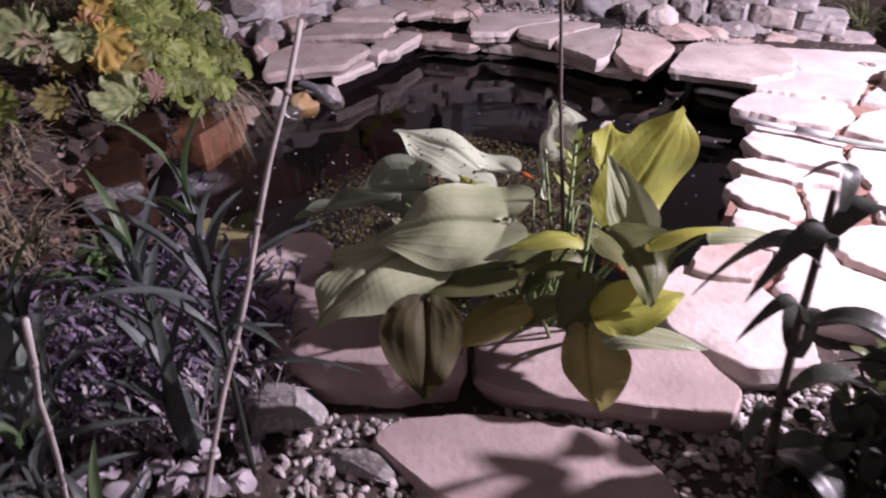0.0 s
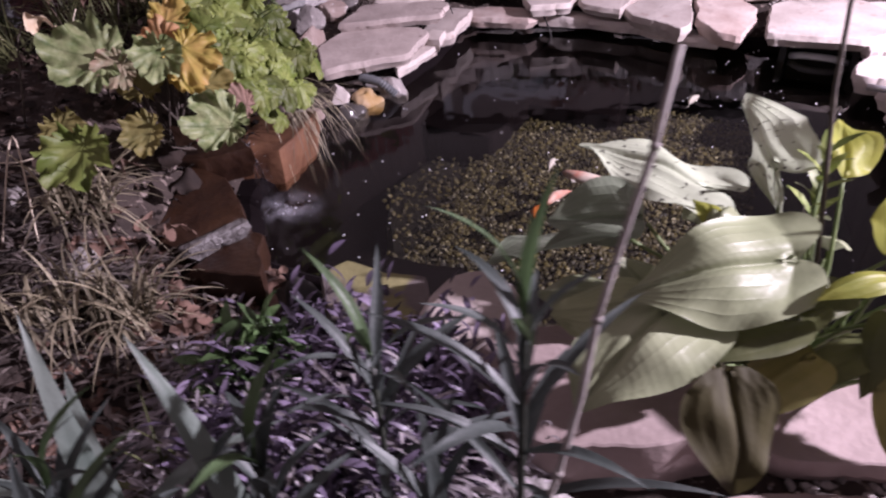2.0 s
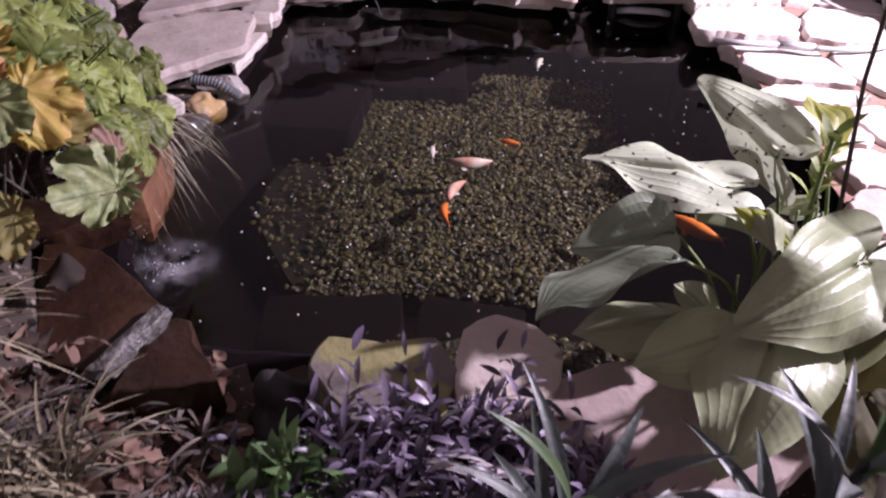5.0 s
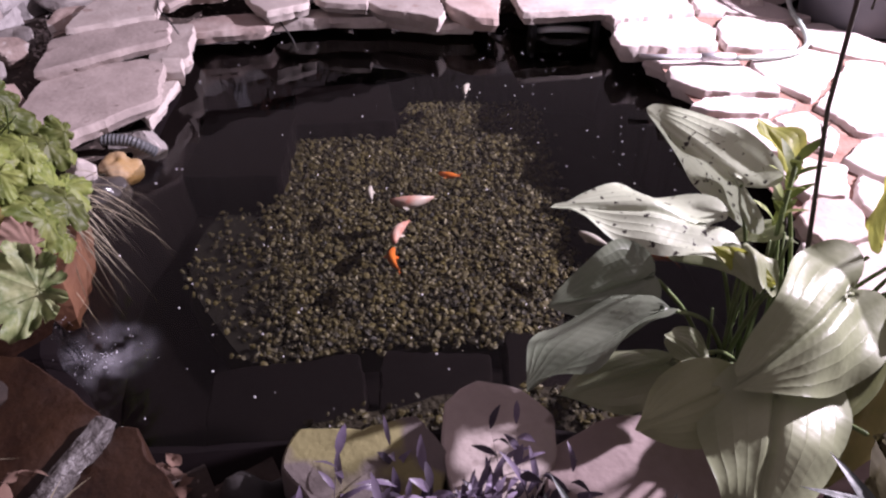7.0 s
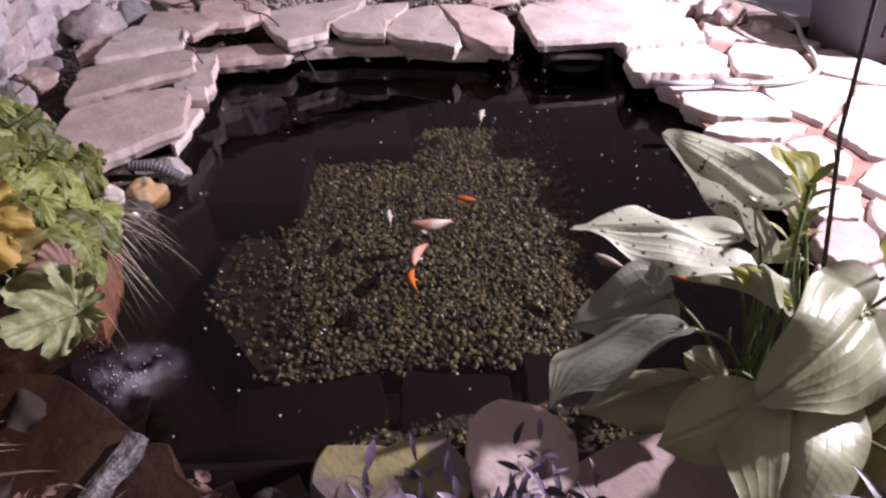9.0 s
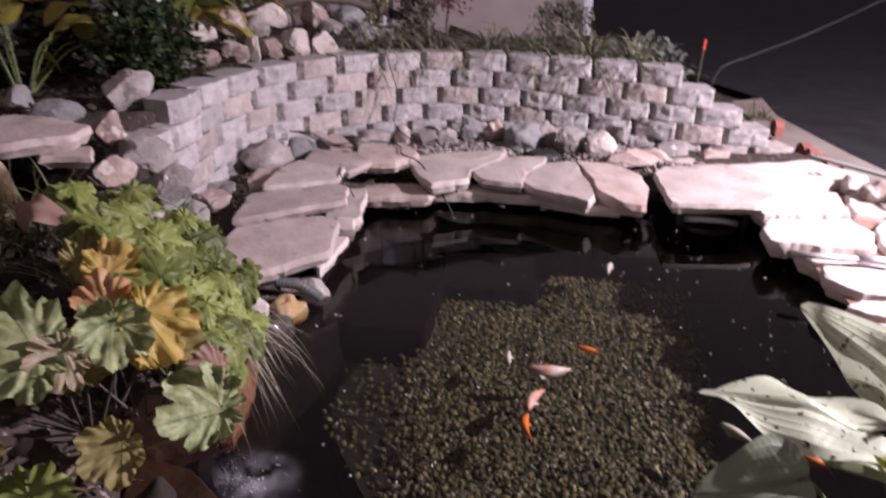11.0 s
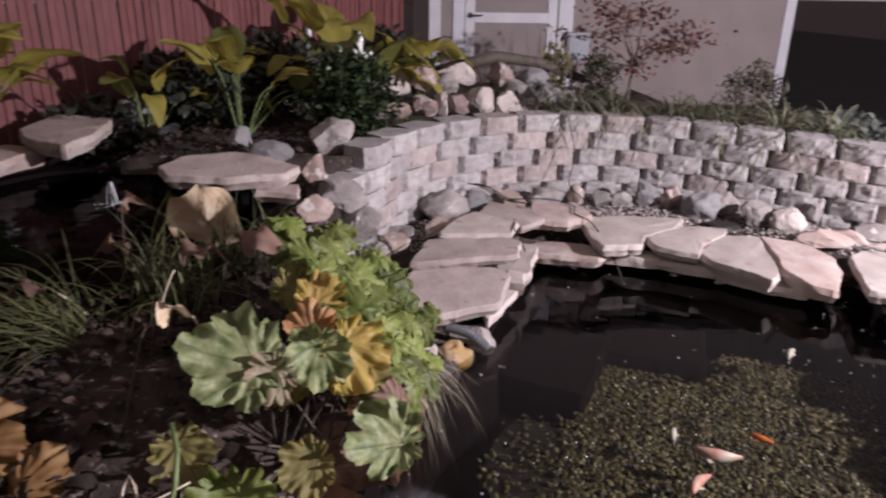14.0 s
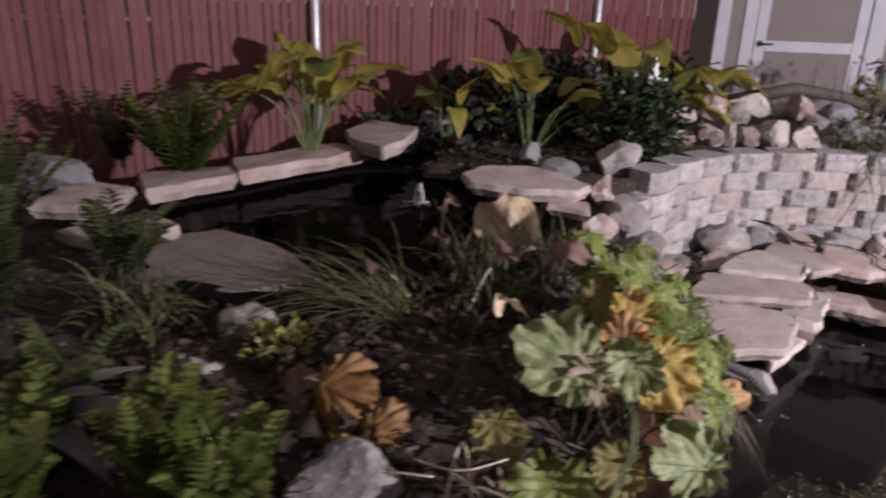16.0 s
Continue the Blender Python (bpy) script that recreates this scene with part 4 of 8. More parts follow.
def shed():
    s = tagged(empty("shed", 1.6, 8.8, 0.1), "tan garden shed with white trim and a panelled door", "shed", kind="structure")
    for x0, x1, y0, y1, z0, z1 in ((-1.98, -1.62, 0, 0.1, 0, 2.4), (-0.62, 2.0, 0, 0.1, 0, 2.4), (-1.62, -0.62, 0, 0.1, 2.05, 2.4), (-1.98, -1.88, 0.1, 2.4, 0, 2.4), (1.9, 2.0, 0.1, 2.4, 0, 2.4), (-1.98, 2.0, 2.4, 2.5, 0, 2.4)):
        bm = bmesh.new()
        box(bm, x0, x1, y0, y1, z0, z1)
        part("wall", bm, M_STUCCO, s)
    for x0, x1 in ((-1.99, -1.87), (-1.74, -1.62), (-0.62, -0.46), (1.9, 2.015)):
        bm = bmesh.new()
        box(bm, x0, x1, -0.022, 0.0, 0, 2.4, 0.003)
        part("trim", bm, M_TRIM, s, "white painted trim board")
    bm = bmesh.new()
    box(bm, -1.74, -0.46, -0.024, -0.002, 2.05, 2.17, 0.003)
    part("lintel", bm, M_TRIM, s, "white painted trim board")
    bm = bmesh.new()
    box(bm, -2.2, 2.2, -0.25, 2.7, 2.4, 2.5, 0.01)
    part("roof", bm, M_ROOF, s)
    bm = bmesh.new()
    box(bm, -1.61, -0.63, 0.012, 0.05, 0.02, 2.04)
    door = part("door", bm, M_STUCCO, s, "closed tan door with white rails")
    for x0, x1, z0, z1 in ((-1.61, -1.51, 0.02, 2.04), (-0.73, -0.63, 0.02, 2.04), (-1.508, -0.732, 0.02, 0.12), (-1.508, -0.732, 0.86, 0.96), (-1.508, -0.732, 1.94, 2.04)):
        bm = bmesh.new()
        box(bm, x0, x1, 0.0, 0.011, z0, z1, 0.002)
        part("rail", bm, M_TRIM, door)
    bm = bmesh.new()
    tube(bm, [(-1.56, 0.0, 0.93), (-1.56, -0.05, 0.93)], 0.012)
    tube(bm, [(-1.56, -0.05, 0.93), (-1.44, -0.05, 0.93)], 0.01)
    tube(bm, [(-1.56, -0.002, 0.93), (-1.56, -0.01, 0.93)], 0.03, sides=12)
    part("handle", bm, M_PLASTIC, door, "dark lever handle")


shed()


# ---- stones of the near rim and the waterfall ----
rock(-0.8, 2.08, -0.06, 0.16, 0.16, 0.2, M_ROCK_DARK, "dark wet stone beside the lichen boulder", 57, 15, rounded=True)
flagstone([(-0.76, 2.06), (-0.7, 2.12), (-0.6, 2.06), (-0.5, 2.03), (-0.49, 1.93), (-0.57, 1.84), (-0.72, 1.9)], 0.2, 0.2, M_FLAG_YEL, "pale boulder with a yellow lichen patch at the rim", 41, rough=0.01)
flagstone([(-0.5, 1.95), (-0.44, 2.03), (-0.36, 2.04), (-0.29, 1.98), (-0.28, 1.9), (-0.34, 1.82), (-0.43, 1.78), (-0.54, 1.84)], 0.2, 0.22, M_FLAG_GREY, "smooth grey-pink stone standing at the rim", 42, rough=0.006)
flagstone([(-1.22, 2.64), (-1.1, 2.56), (-1.04, 2.45), (-0.99, 2.34), (-1.14, 2.22), (-1.24, 2.28)], 0.2, 0.1, M_FLAG_BROWN, "wet brown waterfall slab with a pale vein", 43, tilt=(-0.05, 0.1))
flagstone([(-1.04, 2.31), (-0.98, 2.33), (-0.95, 2.31), (-0.94, 2.22), (-0.92, 2.12), (-1.12, 2.17)], 0.16, 0.17, M_FLAG_BROWN, "wet red-brown stone at the foot of the waterfall", 44)
flagstone([(-1.2, 3.18), (-0.9, 3.13), (-0.93, 3.02), (-1.0, 2.86), (-1.2, 2.88)], 0.14, 0.17, M_FLAG_RUST, "wet orange-brown stone beside the waterfall", 45, tilt=(0.1, 0.05))
flagstone([(-1.42, 2.92), (-1.14, 2.84), (-1.02, 2.64), (-1.2, 2.6), (-1.46, 2.66)], 0.24, 0.1, M_FLAG_BROWN, "wet brown stone lip under the waterfall", 46, tilt=(0.1, 0))
flagstone([(-1.0, 2.335), (-0.98, 2.315), (-1.005, 2.287), (-1.04, 2.262), (-1.08, 2.225), (-1.115, 2.19), (-1.145, 2.2), (-1.1, 2.252), (-1.06, 2.285), (-1.02, 2.315)], 0.208, 0.05, M_VEIN, "pale crystalline vein along the brown waterfall slab", 47, rough=0.006)
rock(-1.0, 3.32, -0.05, 0.18, 0.14, 0.16, M_ROCK_RED, "ochre rounded stone below a corrugated hose", 2, 30, rounded=True)
rock(-0.76, 3.54, -0.05, 0.15, 0.11, 0.12, M_OCHRE, "ochre and white stone under the corrugated hose", 12, 40, rounded=True)
rock(-0.83, 3.45, -0.08, 0.2, 0.13, 0.13, M_ROCK_WET, "dark wet rounded stone at the water's edge", 16, 40, rounded=True)
rock(-0.87, 3.53, -0.02, 0.13, 0.1, 0.13, M_ROCK_WHITE, "pale broken stone under lime leaves", 13, 10)
rock(-0.66, 3.66, -0.05, 0.2, 0.2, 0.16, M_ROCK, "grey stone under the overhanging slab", 14, 60)
rock(-1.37, 2.12, 0.16, 0.14, 0.12, 0.11, M_ROCK, "pale crumbling rock among dry leaves", 47, 20)
rock(-0.32, 1.47, 0.04, 0.24, 0.15, 0.1, M_GRANITE, "speckled grey granite stone on pale gravel", 5, -25)
rock(-0.12, 1.34, 0.03, 0.2, 0.08, 0.07, M_GRANITE, "small dark granite stone in the gravel", 6, -20)
rock(-0.02, 1.2, 0.03, 0.18, 0.12, 0.08, M_GRANITE, "grey stone in the gravel beside the slabs", 7, 10)
rock(1.0, 1.95, 0.03, 0.2, 0.16, 0.1, M_FLAG_RED, "pinkish stone among the paving", 8, 20)
rock(0.98, 1.55, 0.03, 0.14, 0.12, 0.09, M_ROCK_WHITE, "pale stone beside the near slab", 9, 20)

# ---- stones at the foot of the retaining wall ----
FOOT = "stones at the foot of the wall"
for x, y, w, d, h, m, rounded, turn, label in (
    (-0.66, 4.8, 0.27, 0.2, 0.17, M_ROCK, True, 20, "large round grey river stone at the wall's foot"),
    (-0.7, 4.56, 0.24, 0.16, 0.15, M_ROCK_RED, False, 30, "ochre and grey stone at the wall's foot"),
    (-0.47, 4.92, 0.2, 0.17, 0.15, M_ROCK_BLUE, True, -20, "dark blue-grey stone beside black cables"),
    (-0.28, 4.97, 0.23, 0.16, 0.16, M_ROCK_RED, False, 0, "pinkish angular stone against the wall"),
    (-0.04, 5.04, 0.22, 0.16, 0.14, M_ROCK, True, 10, "grey-green rounded stone against the wall"),
    (0.13, 5.04, 0.12, 0.12, 0.13, M_ROCK_RED, True, 0, "small peach stone against the wall"),
    (0.26, 4.98, 0.15, 0.13, 0.14, M_ROCK, False, 40, "grey stone against the wall"),
    (0.38, 4.94, 0.17, 0.14, 0.12, M_ROCK, False, 70, "flat grey stone against the wall"),
    (0.51, 4.9, 0.13, 0.12, 0.18, M_ROCK_BLUE, False, 20, "upright grey stone against the wall"),
    (0.63, 4.84, 0.14, 0.12, 0.15, M_ROCK_RED, True, 20, "brownish round stone against the wall"),
    (0.73, 4.68, 0.22, 0.19, 0.18, M_ROCK_BLUE, True, 20, "large round blue-grey stone against the wall"),
    (0.87, 4.68, 0.13, 0.13, 0.14, M_ROCK, True, 0, "round grey stone against the wall"),
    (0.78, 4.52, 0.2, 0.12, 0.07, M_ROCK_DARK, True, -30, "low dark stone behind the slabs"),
    (0.94, 4.52, 0.19, 0.15, 0.18, M_ROCK, False, 60, "grey broken stone against the wall"),
    (1.07, 4.4, 0.19, 0.15, 0.17, M_ROCK_WHITE, False, 10, "pale wedge-shaped stone against the wall"),
    (1.16, 4.22, 0.3, 0.17, 0.1, M_FLAG_RED, False, -20, "reddish flat stone behind the rim"),
    (1.46, 4.3, 0.22, 0.14, 0.13, M_ROCK, False, -20, "grey stone at the low end of the wall"),
    (1.3, 4.28, 0.26, 0.2, 0.09, M_FLAG_RED, False, -35, "reddish flat stone behind the rim"),
    (1.42, 4.16, 0.2, 0.13, 0.07, M_FLAG_RED, False, 10, "reddish flat stone behind the rim"),
    (1.64, 4.17, 0.24, 0.12, 0.08, M_FLAG_RED, False, -25, "reddish flat stone below the wall"),
    (1.24, 4.5, 0.16, 0.14, 0.14, M_ROCK, False, 50, "grey broken stone against the wall"),
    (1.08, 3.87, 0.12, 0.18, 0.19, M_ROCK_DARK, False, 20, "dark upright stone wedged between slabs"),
    (-0.9, 4.5, 0.18, 0.16, 0.14, M_ROCK, False, 0, "grey rubble stone beside the slabs"),
    (-0.95, 4.32, 0.17, 0.15, 0.13, M_ROCK_RED, False, 50, "rubble stone beside the slabs"),
    (-1.05, 4.12, 0.2, 0.16, 0.16, M_ROCK, False, 20, "rough grey stone at the wall's end"),
    (-1.02, 3.9, 0.2, 0.17, 0.17, M_ROCK_RED, False, 80, "rough stone behind the lime leaves"),
):
    # the row swings back with the wall
    swing = 1 + 0.03 * smoothstep(-0.1, 0.7, x) * (0 if y < 4.0 else 1)
    x, y, w, d = -1.01 + (x + 1.01) * swing, 1.25 + (y - 1.25) * swing, w * swing, d * swing
    rock(x, y, ground_z(x, y) - 0.02, w, d, h, m, label, seed=int(x * 100) % 97 + 3, turn=turn, rounded=rounded, group=FOOT)

# ---- the rock heap on the terrace ----
HEAP = "rock heap on the terrace"
for x, y, z, w, h, m, rounded, label in (
    (-0.99, 5.42, 0.56, 0.2, 0.15, M_ROCK, False, "grey stone low in the heap"),
    (-0.87, 5.4, 0.56, 0.2, 0.16, M_ROCK_RED, False, "pinkish stone low in the heap"),
    (-0.72, 5.42, 0.56, 0.22, 0.2, M_ROCK_RED, False, "rust-coloured stone low in the heap"),
    (-0.6, 5.44, 0.56, 0.1, 0.22, M_ROCK_WHITE, False, "slim pale stone on end in the heap"),
    (-0.48, 5.44, 0.56, 0.2, 0.2, M_ROCK_RED, False, "pale pinkish stone low in the heap"),
    (-0.36, 5.4, 0.56, 0.2, 0.3, M_ROCK_WHITE, False, "large white broken rock leaning in the heap"),
    (-0.19, 5.42, 0.56, 0.22, 0.24, M_ROCK_WHITE, False, "white quartz rock with a dark cleft"),
    (-0.05, 5.5, 0.56, 0.2, 0.15, M_ROCK, False, "grey flat rock at the heap's edge"),
    (-0.9, 5.56, 0.67, 0.2, 0.2, M_ROCK_WHITE, True, "round pale boulder on top of the heap"),
    (-1.05, 5.56, 0.68, 0.12, 0.13, M_ROCK_WHITE, True, "small round pale stone on the heap"),
    (-0.7, 5.58, 0.7, 0.22, 0.2, M_ROCK_RED, False, "orange-pink rock on top of the heap"),
    (-0.56, 5.6, 0.66, 0.15, 0.18, M_ROCK, True, "grey-brown stone on the heap"),
    (-0.46, 5.66, 0.72, 0.22, 0.2, M_ROCK_WHITE, False, "pale grey rock high on the heap"),
    (-0.22, 5.6, 0.73, 0.22, 0.19, M_ROCK_RED, False, "orange and white rock on top of the heap"),
    (-0.12, 5.62, 0.66, 0.22, 0.14, M_ROCK, False, "flat grey rock on the heap"),
    (0.02, 5.7, 0.7, 0.2, 0.16, M_ROCK_BLUE, True, "blue-grey stone at the back of the heap"),
    (0.1, 5.62, 0.6, 0.18, 0.18, M_ROCK_BLUE, True, "grey round stone at the heap's edge"),
    (0.22, 5.66, 0.58, 0.2, 0.18, M_ROCK, False, "dark grey stone at the heap's end"),
):
    rock(x, y + 0.09, z, w * 1.12, w * 0.9, h * 0.8, m, label, seed=int(abs(x) * 130 + z * 40) % 89 + 5, turn=int(x * 400) % 180, rounded=rounded, group=HEAP)
bm = bmesh.new()
tube(bm, [(-0.6, 5.9, 0.78), (-0.2, 5.95, 0.88), (0.1, 6.0, 0.84), (0.45, 6.1, 0.72)], 0.045, 0.03, sides=9)
tagged(part("log", bm, M_STALK, smooth=True), "dark weathered log lying behind the rock heap", "log")

# ---- stones between the upper pond and the wall ----
rock(-1.25, 4.58, 0.5, 0.22, 0.2, 0.25, M_ROCK, "big grey boulder with a pale broken face", 21, 30)
rock(-1.5, 4.42, 0.52, 0.2, 0.16, 0.19, M_ROCK_BLUE, "bluish-white angular rock behind the bridge slab", 22, 10)
rock(-1.66, 4.6, 0.52, 0.15, 0.13, 0.17, M_ROCK_BLUE, "pale bluish rock beside hosta leaves", 23, 50)
rock(-1.31, 4.2, 0.5, 0.15, 0.11, 0.17, M_ROCK_RED, "orange-pink upright shard between stones", 63, 40)
rock(-1.17, 4.1, 0.42, 0.22, 0.18, 0.15, M_ROCK, "rough grey stone under the wall's end block", 64, 15)
rock(-1.1, 3.92, 0.34, 0.2, 0.16, 0.15, M_ROCK, "grey-pink stone behind lime leaves", 65, 75)
rock(-1.28, 3.98, 0.4, 0.16, 0.13, 0.12, M_ROCK_RED, "small pinkish stone beside the bridge slab", 66, 30)
rock(-1.16, 4.02, 0.28, 0.26, 0.2, 0.2, M_ROCK_BLUE, "rough bluish rock at the wall's end", 25, 10)
rock(-1.3, 3.84, 0.3, 0.2, 0.16, 0.17, M_ROCK, "grey stone under the bridge slab", 26, 70)
rock(-1.18, 3.82, 0.25, 0.14, 0.12, 0.14, M_ROCK, "small grey stone under the bridge slab", 27, 10)
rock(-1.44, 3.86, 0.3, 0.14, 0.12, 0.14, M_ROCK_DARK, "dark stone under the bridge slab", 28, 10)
flagstone([(-1.89, 4.03), (-1.84, 4.21), (-1.64, 4.28), (-1.48, 4.2), (-1.33, 4.02), (-1.38, 3.9), (-1.6, 3.85), (-1.83, 3.9)], 0.63, 0.058, M_FLAG_GREY, "long grey slab bridging the end of the upper pond", 51, group="flagstones round the upper pond")
flagstone([(-1.52, 3.98), (-1.34, 3.96), (-1.33, 3.82), (-1.5, 3.86)], 0.57, 0.045, M_FLAG_RED, "pinkish slab under the bridge slab", 52, group="flagstones round the upper pond")
for k, (c, z, t, m, label) in enumerate((
    ([(-3.06, 3.47), (-2.85, 3.83), (-2.96, 3.98), (-3.26, 3.7)], 0.59, 0.07, M_FLAG_RED, "pink-edged slab on the far rim of the upper pond"),
    ([(-2.86, 3.84), (-2.62, 4.24), (-2.5, 4.5), (-2.72, 4.62), (-3.02, 4.06)], 0.6, 0.07, M_FLAG_RED, "long reddish slab along the upper pond"),
    ([(-2.56, 4.46), (-2.34, 4.3), (-2.3, 4.5), (-2.34, 4.94), (-2.66, 5.06), (-2.68, 4.66)], 0.66, 0.07, M_FLAG_GREY, "grey slab below hosta leaves"),
    ([(-3.4, 3.5), (-3.1, 3.46), (-3.0, 3.2), (-3.3, 3.12)], 0.6, 0.06, M_FLAG_GREY, "flat grey slab at the pond corner"),
    ([(-3.02, 3.2), (-2.84, 3.28), (-2.74, 3.22), (-2.9, 2.98), (-3.1, 3.02)], 0.55, 0.07, M_FLAG_GREY, "grey-pink slab with a pale edge at the upper pond"),
    # the shadow on this slab is in its colour
    ([(-2.96, 3.12), (-2.66, 3.36), (-2.4, 3.28), (-2.1, 3.02), (-2.3, 2.84), (-2.6, 2.8)], 0.5, 0.06, M_FLAG_SHADED, "large flat shade-darkened grey slab at the upper pond"),
)):
    flagstone(c, z, t, m, label, 60 + k, group="flagstones round the upper pond")
rock(-3.42, 3.42, 0.55, 0.3, 0.24, 0.22, M_ROCK_BLUE, "pale grey boulder beside a fern", 31, 20)
rock(-2.18, 2.68, 0.4, 0.17, 0.15, 0.16, M_ROCK, "round grey stone beside yellow sedum", 32, 0, rounded=True)
rock(-2.2, 2.5, 0.4, 0.24, 0.16, 0.1, M_ROCK, "flat grey stone among leaf litter", 33, 20)
rock(-1.74, 2.24, 0.27, 0.27, 0.22, 0.2, M_GRANITE, "pale speckled granite boulder among dry leaves", 34, 30)
rock(-1.56, 2.28, 0.3, 0.16, 0.12, 0.1, M_ROCK, "grey stone among dry leaves", 35, 60)
rock(-2.3, 5.2, 0.52, 0.2, 0.2, 0.18, M_ROCK_BLUE, "round grey stone behind the upper pond", 36, 0, rounded=True)
rock(-2.1, 4.9, 0.55, 0.18, 0.15, 0.1, M_ROCK_DARK, "dark stone behind the upper pond", 37, 0)
rock(-1.95, 4.62, 0.55, 0.16, 0.12, 0.08, M_ROCK_DARK, "dark wet stone at the upper pond", 38, 0)
rock(-2.35, 3.82, 0.3, 0.24, 0.2, 0.17, M_ROCK_DARK, "dark wet stone standing in the upper pond", 39, 0)


# ---- loose stone, too small to count ----
def pebbles(name, label, count, spread, size, material, seed, place):
    """Small stones scattered by place(rnd), joined into one heap."""
    rnd = random.Random(seed)
    base = bmesh.new()
    bmesh.ops.create_icosphere(base, subdivisions=1, radius=0.5)
    base.verts.ensure_lookup_table()
    vv, ff = [v.co.copy() for v in base.verts], [[v.index for v in f.verts] for f in base.faces]
    base.free()
    verts, faces = [], []
    while count > 0:
        p = place(rnd)
        if p is None:
            continue
        count -= 1
        s = size * rnd.uniform(0.5, 1.75)
        m = pose(p[0], p[1], p[2], rnd.uniform(-40, 40), rnd.uniform(-40, 40), rnd.uniform(0, 360)) @ Matrix.Diagonal((s, s * rnd.uniform(0.5, 1), s * rnd.uniform(0.3, 0.65), 1))
        o = len(verts)
        verts += [tuple(m @ (v * rnd.uniform(0.85, 1.15))) for v in vv]
        faces += [[o + i for i in f] for f in ff]
    return tagged(pydata(name, verts, faces, material), label, "gravel", kind="stuff")


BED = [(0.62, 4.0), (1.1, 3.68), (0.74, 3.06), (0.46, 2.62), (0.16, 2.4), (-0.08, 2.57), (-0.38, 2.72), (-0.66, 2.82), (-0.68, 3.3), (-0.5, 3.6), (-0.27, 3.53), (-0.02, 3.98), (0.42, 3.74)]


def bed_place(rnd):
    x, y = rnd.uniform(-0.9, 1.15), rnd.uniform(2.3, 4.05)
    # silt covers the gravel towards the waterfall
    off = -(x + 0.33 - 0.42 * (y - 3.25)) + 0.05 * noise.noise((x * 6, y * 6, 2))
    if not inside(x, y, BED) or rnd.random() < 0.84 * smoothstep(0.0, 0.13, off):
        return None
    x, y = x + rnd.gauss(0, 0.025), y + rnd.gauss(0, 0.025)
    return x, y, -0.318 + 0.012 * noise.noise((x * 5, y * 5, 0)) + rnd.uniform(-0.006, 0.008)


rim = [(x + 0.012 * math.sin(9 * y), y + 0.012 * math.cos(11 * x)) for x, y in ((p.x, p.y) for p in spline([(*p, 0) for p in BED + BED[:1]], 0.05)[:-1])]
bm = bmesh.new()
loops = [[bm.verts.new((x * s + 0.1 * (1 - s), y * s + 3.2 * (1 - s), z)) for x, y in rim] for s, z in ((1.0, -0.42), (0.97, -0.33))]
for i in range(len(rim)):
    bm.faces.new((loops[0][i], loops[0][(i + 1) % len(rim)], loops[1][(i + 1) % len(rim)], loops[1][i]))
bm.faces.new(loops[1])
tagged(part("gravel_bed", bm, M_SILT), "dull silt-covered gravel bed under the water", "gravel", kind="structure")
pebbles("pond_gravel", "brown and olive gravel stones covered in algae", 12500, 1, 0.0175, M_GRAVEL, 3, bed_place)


def strip(x0, x1, y0, y1, poly=None, dz=0.004):
    def place(rnd):
        x, y = rnd.uniform(x0, x1), rnd.uniform(y0, y1)
        if poly and not inside(x, y, poly):
            return None
        if inside(x, y, POND):
            return None
        return x, y, ground_z(x, y) + dz
    return place


pebbles("gravel_by_path", "pale pinkish gravel round the near slabs", 1500, 1, 0.02, M_PEBBLE, 5, strip(-0.5, 0.95, 0.95, 1.7, [(-0.34, 1.52), (-0.1, 1.5), (0.6, 1.56), (0.95, 1.7), (0.95, 1.45), (0.4, 1.0), (-0.15, 1.1), (-0.3, 1.3)]))
pebbles("gravel_by_wall", "pale fine gravel between the slabs and the wall", 3000, 1, 0.016, M_PEBBLE, 6, strip(-0.9, 2.0, 4.1, 5.25, [(-0.86, 4.3), (-0.56, 4.66), (-0.3, 4.86), (0.1, 4.76), (0.6, 4.66), (0.95, 4.42), (1.3, 4.2), (1.6, 4.16), (1.5, 4.44), (1.2, 4.7), (0.8, 5.0), (0.4, 5.2), (-0.1, 5.2), (-0.6, 4.95), (-0.9, 4.6)]))
# few of these pebbles catch light, so the shade is put in as dark rock colour
pebbles("gravel_by_upper_pond", "small shade-darkened pebbles round the upper pond", 420, 1, 0.02, M_ROCK_DARK, 7, strip(-3.0, -1.4, 4.3, 4.8))



def rim_place(rnd):
    t = rnd.random()
    x, y = -0.62 + 0.9 * t + rnd.gauss(0, 0.03), 2.3 - 0.36 * t + rnd.gauss(0, 0.05)
    return (x, y, -0.12 + rnd.uniform(-0.03, 0.0)) if inside(x, y, POND) else None


pebbles("rim_gravel", "dark gravel between the ledge blocks and the near rim", 900, 1, 0.018, M_GRAVEL, 8, rim_place)
flagstone([(-0.66, 2.38), (-0.6, 2.22), (-0.2, 2.02), (0.24, 1.9), (0.3, 2.0), (0.1, 2.1), (-0.3, 2.28)], -0.135, 0.28, M_GRAVEL_BED, "dark gravelly shelf along the near rim under water", 97, name="gravel_shelf", group="", category="gravel shelf")

